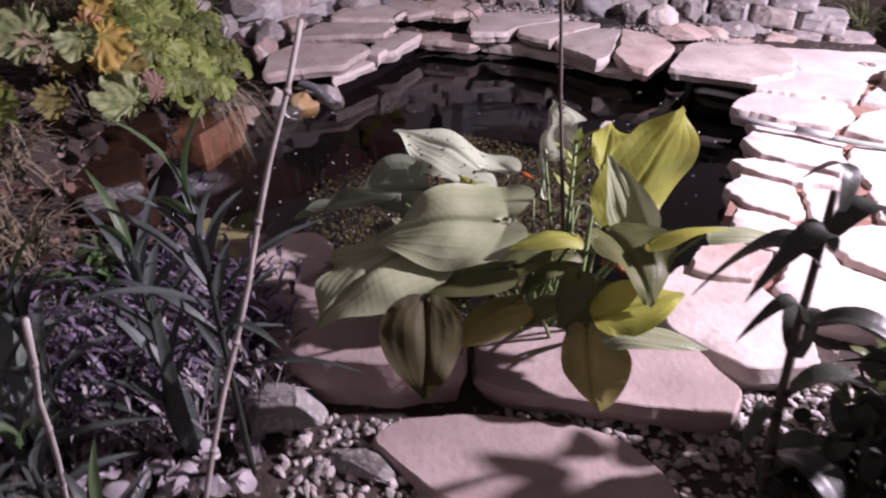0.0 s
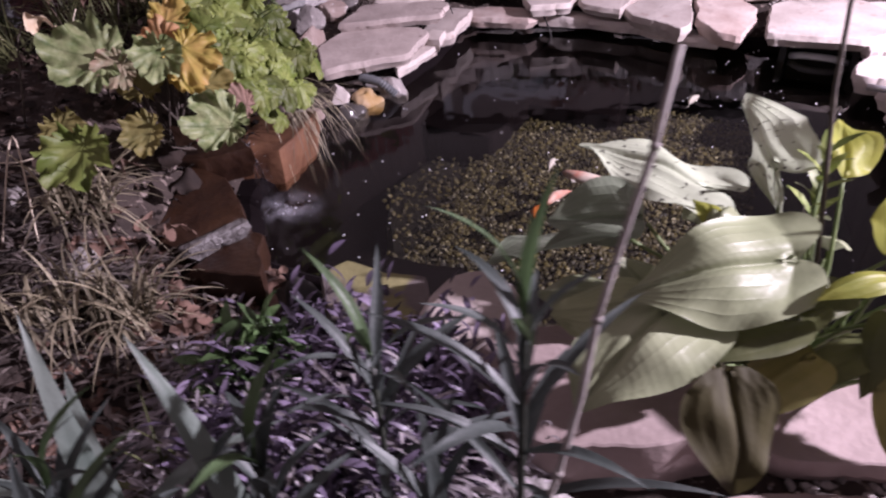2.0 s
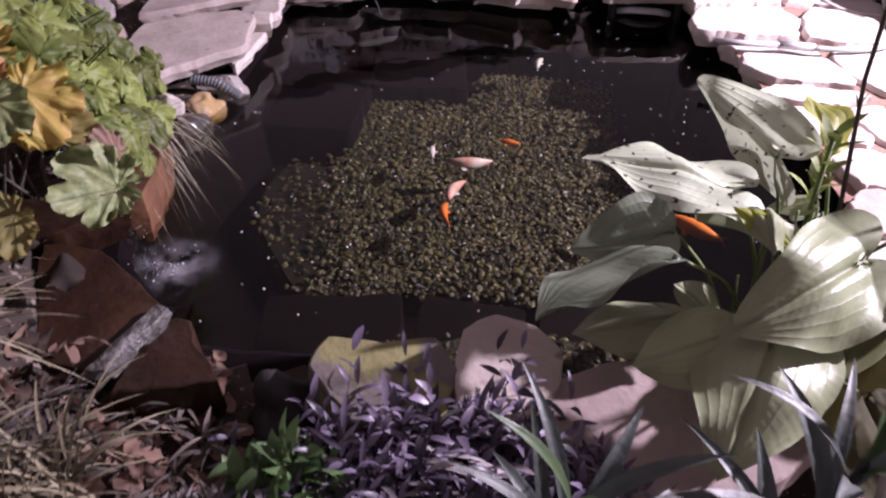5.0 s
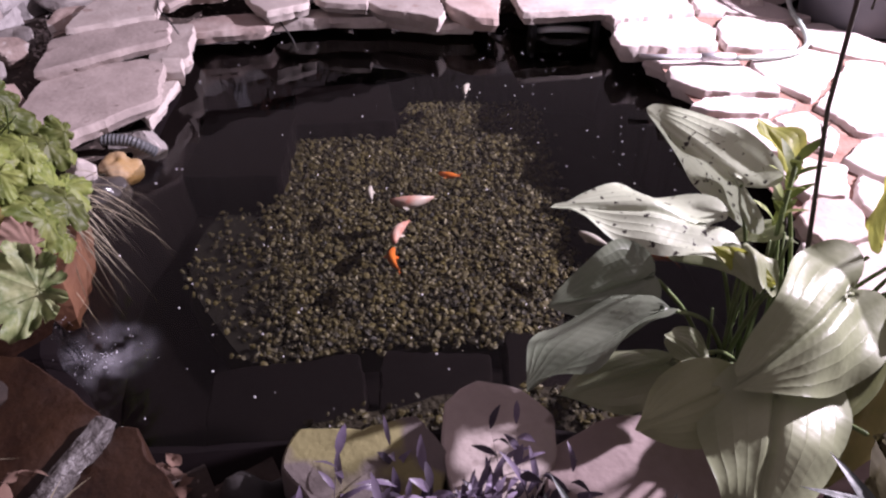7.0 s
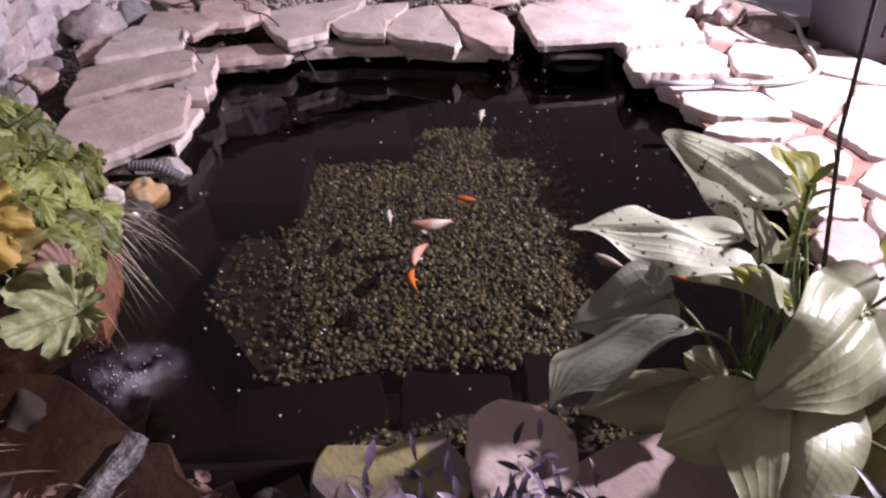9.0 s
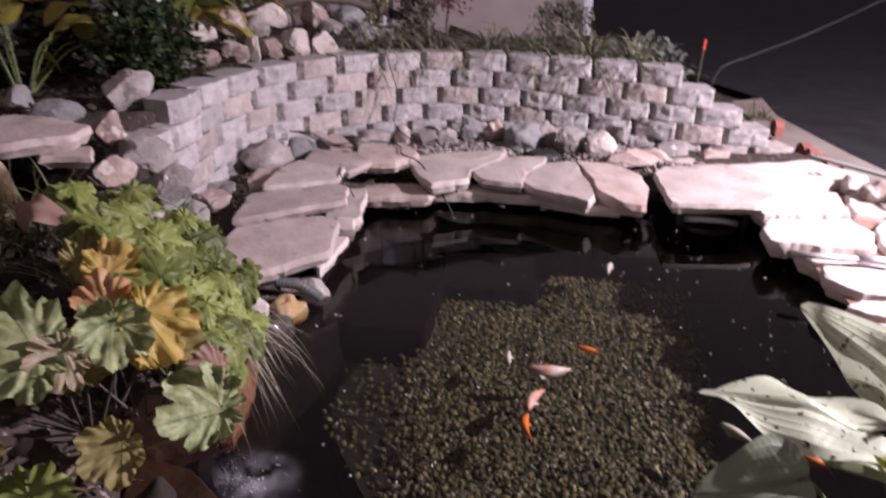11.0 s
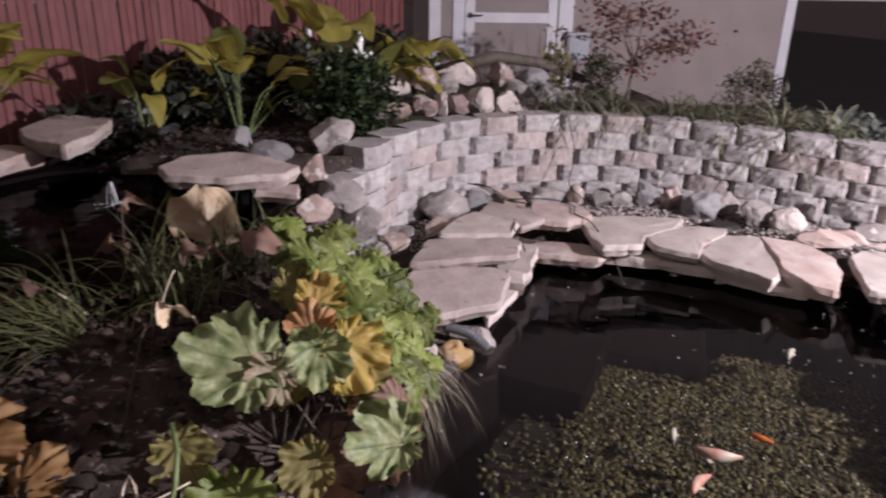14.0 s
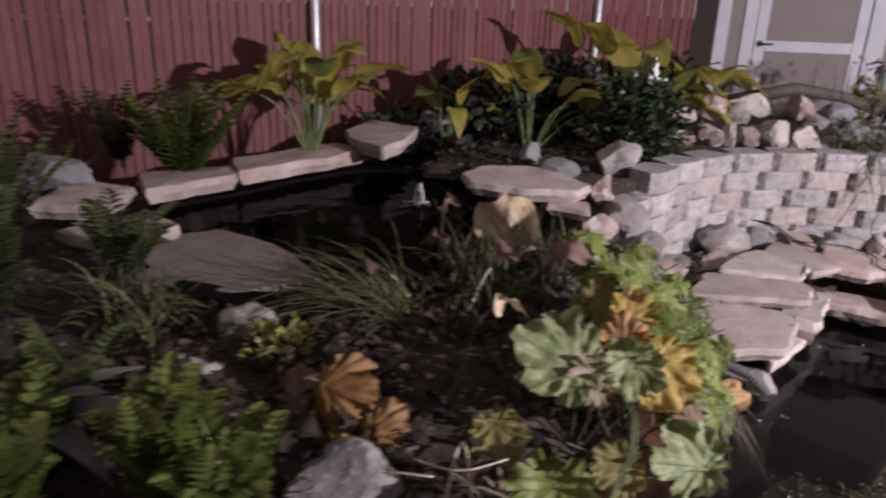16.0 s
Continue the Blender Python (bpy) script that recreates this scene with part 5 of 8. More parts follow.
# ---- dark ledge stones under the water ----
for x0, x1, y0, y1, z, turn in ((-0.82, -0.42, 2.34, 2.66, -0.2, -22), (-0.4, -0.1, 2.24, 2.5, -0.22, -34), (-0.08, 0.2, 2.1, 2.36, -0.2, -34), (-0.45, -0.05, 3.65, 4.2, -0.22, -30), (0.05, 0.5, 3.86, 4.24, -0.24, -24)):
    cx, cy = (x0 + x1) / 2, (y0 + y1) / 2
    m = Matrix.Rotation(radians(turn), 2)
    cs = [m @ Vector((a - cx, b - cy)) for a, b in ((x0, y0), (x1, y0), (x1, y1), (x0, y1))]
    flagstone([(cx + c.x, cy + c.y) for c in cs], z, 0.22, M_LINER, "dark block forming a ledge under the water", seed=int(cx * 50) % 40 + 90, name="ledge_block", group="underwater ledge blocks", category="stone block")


# ---- pond fittings ----
def skimmer():
    s = tagged(empty("pond_skimmer", 1.27, 3.71, 0.0, -33), "black plastic pond skimmer with a bright lip in the rim", "pond skimmer")
    bm = bmesh.new()
    box(bm, -0.16, -0.13, -0.06, 0.1, -0.1, 0.1, 0.008)
    box(bm, 0.13, 0.16, -0.06, 0.1, -0.1, 0.1, 0.008)
    box(bm, -0.13, 0.13, 0.07, 0.1, -0.1, 0.1)
    part("housing", bm, M_PLASTIC, s)
    bm = bmesh.new()
    box(bm, -0.16, 0.16, -0.07, 0.1, 0.101, 0.118, 0.006)
    part("lid", bm, M_PLASTIC, s)
    bm = bmesh.new()
    tube(bm, [(-0.12, 0.0, 0.015), (-0.06, -0.02, 0.03), (0, -0.026, 0.033), (0.06, -0.02, 0.03), (0.12, 0.0, 0.015)], 0.016, sides=8)
    part("weir_lip", bm, M_CHROME, s, "bright curved weir lip", smooth=True)
    bm = bmesh.new()
    box(bm, -0.125, 0.125, 0.01, 0.03, -0.1, 0.012, 0.004)
    part("weir_door", bm, M_PLASTIC, s)


skimmer()


def ribbed(pts, r, name, label, material):
    """A corrugated hose: rings along a curve."""
    line = spline(pts, 0.006)
    bm = bmesh.new()
    side, rings = None, []
    for i, p in enumerate(line):
        way = (line[min(i + 1, len(line) - 1)] - line[max(0, i - 1)]).normalized()
        side = way.orthogonal().normalized() if side is None else (side - way * side.dot(way)).normalized()
        up, rr = way.cross(side), r * (1 if i % 2 else 0.84)
        rings.append([bm.verts.new(p + rr * (math.cos(a) * side + math.sin(a) * up)) for a in (2 * math.pi * k / 12 for k in range(12))])
    for a, b in zip(rings, rings[1:]):
        for k in range(12):
            bm.faces.new((a[k], a[(k + 1) % 12], b[(k + 1) % 12], b[k]))
    return tagged(part(name, bm, material), label, "hose")


ribbed([(-0.78, 3.62, 0.09), (-0.71, 3.59, 0.08), (-0.67, 3.57, 0.06), (-0.63, 3.57, 0.02)], 0.021, "corrugated_hose", "grey corrugated hose ending at the water under a slab", M_PIPE)


def cable(pts, r, name, label, material, category="cable"):
    bm = bmesh.new()
    tube(bm, spline(pts, 0.02), r, sides=6)
    return tagged(part(name, bm, material, smooth=True), label, category)


cable([(-0.3, 4.93, 0.2), (-0.22, 4.86, 0.222), (-0.06, 4.84, 0.222), (0.03, 4.72, 0.22), (0.0, 4.6, 0.218), (0.06, 4.5, 0.2), (0.11, 4.38, 0.115), (0.15, 4.28, 0.02), (0.16, 4.24, -0.05)], 0.0035, "cable", "black power cable running over the slabs into the pond", M_CABLE)
for k in range(3):
    cable([(-0.5 + 0.02 * k, 5.02, 0.27), (-0.44 + 0.02 * k, 4.93, 0.275), (-0.36 + 0.02 * k, 4.84, 0.24), (-0.3 + 0.025 * k, 4.78, 0.228)], 0.0035, "cable", "black cable of a bundle between stones", M_CABLE)
cable([(-0.34, 4.5, 0.226), (-0.36, 4.4, 0.238), (-0.38, 4.3, 0.238), (-0.37, 4.22, 0.222), (-0.35, 4.16, 0.17)], 0.003, "cable", "thin black cable hanging over a slab edge", M_CABLE)
cable([(0.12, 5.3, 0.62), (0.1, 5.17, 0.6), (0.14, 5.12, 0.4), (0.1, 5.06, 0.25), (0.14, 4.86, 0.2), (0.05, 4.74, 0.2)], 0.003, "cable", "thin dark cable hanging down the block wall", M_CABLE)
hose = tagged(empty("garden_hose", 1.6, 2.9, 0.12), "pale green garden hose lying on the bright slabs", "garden hose")
bm = bmesh.new()
tube(bm, spline([(1.43 - 1.6, 2.9 - 2.9, 0.02), (0.0, -0.08, 0.02), (0.16, -0.08, 0.02), (0.3, 0.02, 0.02), (0.45, 0.2, 0.03), (0.62, 0.38, 0.03), (0.7, 0.7, 0.02), (0.6, 1.2, 0.02)], 0.03), 0.011, sides=8)
part("tube", bm, M_HOSE, hose, smooth=True)
bm = bmesh.new()
tube(bm, [(-0.27, 0.07, 0.022), (-0.22, 0.045, 0.022), (-0.16, 0.0, 0.022)], 0.016, sides=10)
part("coupling", bm, M_STEEL, hose, "metal hose coupling", smooth=True)
bm = bmesh.new()
tube(bm, [(-0.47, 0.2, 0.02), (-0.4, 0.14, 0.024), (-0.27, 0.07, 0.022)], 0.012, 0.013, sides=8)
part("nozzle", bm, M_STEEL, hose, smooth=True)


def tub():
    t = tagged(empty("round_tub", 2.4, 2.97, 0.1), "dark grey round plastic tub on the paving", "tub")
    bm = bmesh.new()
    for r0, r1, z0, z1 in ((0.27, 0.32, 0.0, 0.3), (0.335, 0.335, 0.3, 0.33), (0.3, 0.255, 0.33, 0.02)):
        bmesh.ops.create_cone(bm, cap_ends=False, segments=40, radius1=r0, radius2=r1, depth=abs(z1 - z0), matrix=Matrix.Translation((0, 0, (z0 + z1) / 2)) @ (Matrix.Identity(4) if z1 > z0 else Matrix.Rotation(math.pi, 4, "X")))
    bmesh.ops.create_circle(bm, cap_ends=True, segments=40, radius=0.26, matrix=Matrix.Translation((0, 0, 0.02)))
    part("shell", bm, M_POT, t, smooth=True)


tub()
for k in range(11):
    # scalloped edging runs from the wall's end along the paving
    x, y = (2.5, 4.62) if k == 0 else (2.47 - 0.0455 * k, 4.41 - 0.1015 * k)
    e = tagged(empty("edging_brick", x, y, 0.08 if k == 0 else 0.02, 66 + 4 * math.sin(k * 2.1)), "red scalloped edging brick in the ground beside paving", "edging brick", group="scalloped edging bricks")
    bm = bmesh.new()
    prof = [(-0.055, 0.0), (-0.055, 0.07), (-0.035, 0.095), (0.0, 0.105), (0.035, 0.095), (0.055, 0.07), (0.055, 0.0)]
    a = [bm.verts.new((px, -0.025, pz)) for px, pz in prof]
    b = [bm.verts.new((px, 0.025, pz)) for px, pz in prof]
    bm.faces.new(a)
    bm.faces.new(b[::-1])
    for i in range(7):
        bm.faces.new((a[i], b[i], b[(i + 1) % 7], a[(i + 1) % 7]))
    part("brick_body", bm, M_TERRA, e)
for x, y, s, m, label in ((2.03, 3.62, 0.15, M_ROCK_WHITE, "pale round stone beside scalloped edging"), (2.0, 3.46, 0.17, M_ROCK_RED, "peach round stone beside scalloped edging"), (1.98, 3.8, 0.12, M_ROCK, "grey round stone beside scalloped edging"), (2.04, 3.3, 0.13, M_ROCK_WHITE, "pale stone beside a red brick")):
    rock(x, y, 0.08, s, s * 0.85, s * 0.75, m, label, seed=int(y * 10), rounded=True)

# ---- ornaments and markers ----
def pagoda():
    p = tagged(empty("pagoda_ornament", -1.09, 5.08, 0.87), "small white pagoda lantern ornament above the dark bush", "garden ornament")
    p.scale = (1.12, 1.12, 1.12)
    bm = bmesh.new()
    tube(bm, [(0, 0, -0.36), (0, 0, 0.0)], 0.02, sides=8)
    part("stand", bm, M_STALK, p, "dark stand")
    bm = bmesh.new()
    box(bm, -0.045, 0.045, -0.045, 0.045, 0.0, 0.016, 0.003)
    box(bm, -0.034, 0.034, -0.034, 0.034, 0.016, 0.085, 0.004)
    part("body", bm, M_WHITE, p)
    bm = bmesh.new()
    for x in (-0.014, 0.014):
        for z in (0.036, 0.06):
            box(bm, x - 0.008, x + 0.008, -0.0365, -0.0335, z - 0.008, z + 0.008)
    part("window", bm, M_GREYBOX, p, "small grey window openings")
    bm = bmesh.new()
    rings = []
    for r, z in ((0.066, 0.085), (0.068, 0.094), (0.042, 0.104), (0.022, 0.126), (0.014, 0.142)):
        rings.append([bm.verts.new((r * math.cos(a) * (1.1 if k % 2 else 0.9), r * math.sin(a) * (1.1 if k % 2 else 0.9), z + (0.008 if k % 2 and z < 0.1 else 0))) for k, a in enumerate(math.pi / 4 * j for j in range(8))])
    for a, b in zip(rings, rings[1:]):
        for k in range(8):
            bm.faces.new((a[k], a[(k + 1) % 8], b[(k + 1) % 8], b[k]))
    bm.faces.new(rings[0][::-1])
    bm.faces.new(rings[-1])
    part("roof", bm, M_WHITE, p)
    bm = bmesh.new()
    bmesh.ops.create_uvsphere(bm, u_segments=10, v_segments=8, radius=0.017, matrix=Matrix.Translation((0, 0, 0.155)))
    bmesh.ops.create_cone(bm, segments=8, radius1=0.008, radius2=0.002, depth=0.03, matrix=Matrix.Translation((0, 0, 0.178)))
    part("finial", bm, M_WHITE, p, smooth=True)


pagoda()


def marker_box():
    p = tagged(empty("meter_box", 0.42, 6.2, 0.5), "grey plastic box on a white post behind the terrace", "outdoor box")
    bm = bmesh.new()
    tube(bm, [(0, 0, -0.1), (0, 0, 0.36)], 0.02, sides=8)
    part("post", bm, M_TRIM, p)
    bm = bmesh.new()
    box(bm, -0.08, 0.08, -0.05, 0.05, 0.34, 0.5, 0.012)
    part("case", bm, M_GREYBOX, p)
    bm = bmesh.new()
    box(bm, -0.088, 0.088, -0.058, 0.058, 0.501, 0.525, 0.008)
    part("lid", bm, M_GREYBOX, p)


marker_box()
st = tagged(empty("marker_stake", 2.55, 5.5, 0.03), "thin stake with a red tip in dark ground", "stake")
bm = bmesh.new()
tube(bm, [(0, 0, 0), (0.02, 0, 0.45)], 0.006, sides=8)
part("shaft", bm, M_STALK, st)
bm = bmesh.new()
tube(bm, [(0.02, 0, 0.45), (0.025, 0, 0.52)], 0.009, sides=8)
part("tip", bm, M_RED, st, "red tip")
cable([(2.6, 5.48, 0.05), (2.72, 5.49, 0.3), (2.81, 5.5, 0.36), (3.2, 5.54, 0.44), (3.76, 5.6, 0.57), (4.6, 5.7, 0.8)], 0.0022, "rope", "grey rope stretched over dark ground", M_PIPE, "rope")


def cane(base, top, r0, r1, name, label, material):
    bm = bmesh.new()
    b, t = Vector(base), Vector(top)
    pts = [b.lerp(t, i / 9) + Vector((0.004 * math.sin(i * 1.7), 0.004 * math.cos(i * 2.1), 0)) for i in range(10)]
    tube(bm, pts, r0, r1, sides=8)
    for i in (2, 4, 6, 8):
        tube(bm, [pts[i] - (t - b).normalized() * 0.004, pts[i] + (t - b).normalized() * 0.004], r0 * 1.15, sides=8)
    return tagged(part(name, bm, material, smooth=True), label, "garden cane")


cane((-0.43, 1.16, 0.02), (-0.18, 1.45, 0.94), 0.006, 0.0045, "garden_cane", "grey weathered cane leaning over the planting", M_STICK)
cane((-0.63, 1.12, 0.02), (-0.41, 0.96, 0.73), 0.0045, 0.0045, "garden_cane", "short thin weathered cane beside spiky leaves", M_STICK)
bm = bmesh.new()
tube(bm, [(0.33, 1.81, -0.1), (0.31, 1.843, 0.338), (0.282, 1.903, 0.673), (0.255, 1.93, 1.1)], 0.0055, 0.004, sides=6)
for z, a in ((0.62, 0), (0.62, 2.5), (0.4, 1), (0.85, 0.5), (0.85, 3.6)):
    tube(bm, [(0.285, 1.895, z), (0.285 + 0.012 * math.cos(a), 1.895 + 0.012 * math.sin(a), z + 0.025)], 0.0025, 0.001, sides=5)
tagged(part("dry_stalk", bm, M_STALK, smooth=True), "tall thin dark dry stalk rising from the pond plant", "stalk")


# ---- koi ----
def koi(x, y, z, length, turn, bend, material, label, white=False):
    k = tagged(empty("koi", x, y, z, turn), label, "koi fish", "koi in the pond")
    bm = bmesh.new()
    rings = []
    for i in range(13):
        u = i / 12
        w = length * 0.115 * (math.sin(math.pi * min(1, u * 0.92 + 0.06)) ** 0.7) * (1 - 0.55 * max(0, u - 0.55))
        cx = bend * length * (u - 0.3) ** 2
        rings.append([bm.verts.new((cx + w * math.cos(a), (0.5 - u) * length * 0.82, 1.15 * w * math.sin(a))) for a in (2 * math.pi * j / 10 for j in range(10))])
    for a, b in zip(rings, rings[1:]):
        for j in range(10):
            bm.faces.new((a[j], a[(j + 1) % 10], b[(j + 1) % 10], b[j]))
    bm.faces.new(rings[0][::-1])
    bm.faces.new(rings[-1])
    part("body", bm, material, k, smooth=True)
    tx = bend * length * 0.49
    fin = M_KOI_W if white else material
    bm = bmesh.new()
    t0 = -0.32 * length
    for s in (1, -1):
        v = [bm.verts.new(p) for p in ((tx, t0, 0), (tx + s * 0.02 * length + bend * 0.1 * length, t0 - 0.2 * length, s * 0.1 * length), (tx + bend * 0.06 * length, t0 - 0.1 * length, 0.01 * s))]
        bm.faces.new(v)
    part("tail", bm, fin, k)
    for s in (1, -1):
        bm = bmesh.new()
        v = [bm.verts.new(p) for p in ((s * 0.07 * length, 0.2 * length, -0.02 * length), (s * 0.2 * length, 0.1 * length, -0.04 * length), (s * 0.16 * length, 0.03 * length, -0.04 * length), (s * 0.07 * length, 0.12 * length, -0.02 * length))]
        bm.faces.new(v)
        part("fin", bm, fin, k)


koi(0.095, 3.095, -0.17, 0.19, 57, 0.4, M_KOI_RW, "red and white koi swimming above the gravel", True)
koi(-0.02, 3.0, -0.19, 0.16, 139, -0.4, M_KOI_RW, "small red and white koi turning above the gravel", True)
koi(0.31, 3.19, -0.18, 0.1, 40, 0.2, M_KOI_O, "small orange koi above the gravel")
koi(0.73, 3.72, -0.15, 0.13, -50, 0.3, M_KOI_W, "white koi near the far rim", True)
koi(-0.12, 2.86, -0.17, 0.13, -35, 0.5, M_KOI_O, "bright orange koi over the gravel")
koi(0.58, 2.43, -0.14, 0.22, 20, 0.1, M_KOI_O, "orange koi under the broad pond leaves")
koi(0.46, 2.56, -0.13, 0.13, 15, 0.1, M_KOI_W, "white koi half hidden under the pond leaves", True)
koi(0.0, 3.24, -0.18, 0.11, -30, 0.2, M_KOI_W, "small white koi above the gravel", True)


# ---- plants ----
def ovate(u):
    return math.sin(math.pi * min(1, 0.1 + 0.9 * u**0.75)) ** 0.8


def heart(u):
    return 0.62 + 0.38 * math.sin(math.pi * min(1, u * 1.6)) if u < 0.3 else max(0.0, math.cos((u - 0.3) / 0.7 * math.pi / 2)) ** 0.75


def lance(u):
    return math.sin(math.pi * min(1, 0.06 + 0.94 * u**0.85)) ** 0.9


def strap(u):
    return min(1.0, 6 * u + 0.35) * (1 - u**3)


def blade(base, tip, width, arch=0.03, roll=0.0, shape=ovate, fold=0.15, rib=0.0, wave=0.0, droop=0.0, nu=14, nv=8, ribs=5, seed=0, lobe=0.0):
    """A leaf from base to tip: midrib arched upward, halves folded up, ribs pressed in, edge waved. Returns verts and faces."""
    b, t = Vector(base), Vector(tip)
    way = t - b
    length = way.length
    fwd = way.normalized()
    side = fwd.cross(Vector((0, 0, 1)))
    side = side.normalized() if side.length > 0.05 else Vector((1, 0, 0))
    side = Matrix.Rotation(radians(roll), 3, fwd) @ side
    up = side.cross(fwd)
    rnd = random.Random(seed)
    ph = rnd.uniform(0, 6)
    verts, faces = [], []
    for i in range(nu + 1):
        u = i / nu
        mid = b.lerp(t, u) + up * (arch * 4 * u * (1 - u)) - Vector((0, 0, 1)) * droop * u * u
        w = width * 0.5 * shape(u)
        for j in range(nv + 1):
            v = 2 * j / nv - 1
            lift = fold * w * abs(v) - 0.35 * fold * w * v * v
            lift += rib * w * (math.cos(v * math.pi * ribs) - 1) * 0.5 * (1 - 0.4 * u)
            lift += rib * 0.2 * w * math.sin(u * 30 + abs(v) * 9) * (1 - abs(v))
            lift += 0.06 * width * noise.noise((u * 3.1, v * 1.7, seed * 1.3))
            lift += wave * width * math.sin(u * 11 + ph + (1.7 if v > 0 else 0)) * v * v
            back = -lobe * length * abs(v) ** 1.5 * max(0, 1 - 4 * u)
            verts.append(mid + side * (w * v) + up * lift + fwd * back)
    for i in range(nu):
        for j in range(nv):
            a = i * (nv + 1) + j
            faces.append((a, a + 1, a + nv + 2, a + nv + 1))
    return verts, faces


def join(bits):
    verts, faces = [], []
    for v, f in bits:
        o = len(verts)
        verts += [tuple(p) for p in v]
        faces += [tuple(o + i for i in q) for q in f]
    return verts, faces


def veined(parent, name, material, nu, nv, *args, **kw):
    """A leaf mesh that carries its lengthwise and crosswise measure for the veins."""
    ob = leaf_part(parent, name, blade(*args, nu=nu, nv=nv, **kw), material)
    at = ob.data.attributes.new("leafuv", "FLOAT_VECTOR", "POINT")
    at.data.foreach_set("vector", [c for i in range(nu + 1) for j in range(nv + 1) for c in (i / nu, 2 * j / nv - 1, 0.0)])
    return ob


def leaf_part(parent, name, bits, material, label=""):
    v, f = bits
    inv = Vector(parent.location)
    v = [tuple(Vector(p) - inv) for p in v]
    return pydata(name, v, f, material, parent, label, smooth=True)


def stem_part(parent, pts, r0, r1, material=None, name="stem"):
    bm = bmesh.new()
    o = Vector(parent.location)
    line = spline(pts, 0.03) if len(pts) > 2 else [Vector(p) for p in pts]
    if len(line) < 2:
        line = [Vector(p) for p in pts]
    tube(bm, [p - o for p in line], r0, r1, sides=6)
    return part(name, bm, material or M_STEM, parent, smooth=True)


def cordate(parent, name, material, foot, tip, width, arch=0.03, roll=0.0, dome=0.25, wave=0.04, droop=0.0, seed=0, slim=False):
    """A heart-shaped leaf on its stalk's end (foot), with two lobes behind it, domed and waved."""
    b, t = Vector(foot), Vector(tip)
    length = (t - b).length
    fwd = (t - b).normalized()
    side = fwd.cross(Vector((0, 0, 1)))
    side = side.normalized() if side.length > 0.05 else Vector((1, 0, 0))
    side = Matrix.Rotation(radians(roll), 3, fwd) @ side
    up = side.cross(fwd)
    half = [(-0.02, 0.0), (-0.05, 0.25), (0.02, 0.42), (0.2, 0.5), (0.45, 0.44), (0.72, 0.25), (0.9, 0.09), (1.0, 0.0)] if slim else [(-0.03, 0.0), (-0.2, 0.16), (-0.24, 0.34), (-0.1, 0.48), (0.14, 0.5), (0.42, 0.42), (0.7, 0.25), (0.9, 0.08), (1.0, 0.0)]
    line = spline([(x, y, 0) for x, y in half], 0.055)
    if (line[-1] - Vector((1, 0, 0))).length > 0.01:
        line.append(Vector((1, 0, 0)))
    ring = [(p.x, p.y) for p in line] + [(p.x, -p.y) for p in reversed(line[1:-1])]
    na, nr = len(ring), 11
    rnd = random.Random(seed)
    ph = rnd.uniform(0, 6)
    verts, faces, uv = [], [], []

    def put(x, y):
        wmax = max(0.06, 0.5 * math.sin(math.pi * min(0.97, max(0.03, (x + 0.35) / 1.35))) ** 0.8)
        v = max(-1, min(1, y / wmax))
        u = max(0.0, min(1.0, x))
        lift = arch * 4 * u * (1 - u) - dome * width * v * v * 0.5
        lift += wave * width * math.sin(7 * x + ph + (2.1 if y > 0 else 0)) * abs(v) ** 2.5
        lift += 0.02 * width * math.cos(v * math.pi * 4) * (1 - abs(v)) + 0.07 * width * noise.noise((x * 2.6, y * 3.1, seed * 1.7))
        lift += 0.05 * width * abs(v) ** 0.8
        verts.append(b + fwd * (x * length) + side * (y * width) + up * lift - Vector((0, 0, droop * u * u)))
        uv.extend((u, v, 0.0))

    put(0.0, 0.0)
    for r in range(1, nr + 1):
        q = r / nr
        for x, y in ring:
            # the inner rings lie along the midrib, so that the ribs run to the tip
            put(x * q, y * q)
    for k in range(na):
        faces.append((0, 1 + k, 1 + (k + 1) % na))
    for r in range(nr - 1):
        for k in range(na):
            i, j = 1 + r * na + k, 1 + r * na + (k + 1) % na
            faces.append((i, j, j + na, i + na))
    ob = leaf_part(parent, name, (verts, faces), material)
    ob.data.attributes.new("leafuv", "FLOAT_VECTOR", "POINT").data.foreach_set("vector", uv)
    return ob


# ---- the broad-leaved pond plant ----
CROWN = Vector((0.3, 1.86, -0.1))
HEART = [(-0.03, 0.0), (-0.17, 0.14), (-0.22, 0.3), (-0.12, 0.45), (0.1, 0.5), (0.36, 0.46), (0.62, 0.33), (0.84, 0.15), (0.94, 0.06), (1.0, 0.0)]
OVAL = [(-0.01, 0.0), (0.0, 0.2), (0.1, 0.38), (0.28, 0.49), (0.48, 0.47), (0.68, 0.34), (0.87, 0.14), (0.95, 0.055), (1.0, 0.0)]


def half_width(outline, x):
    for (xa, ya), (xb, yb) in zip(outline[2:], outline[3:]):
        if xa <= x <= xb:
            return ya + (yb - ya) * (x - xa) / (xb - xa)
    return 0.45


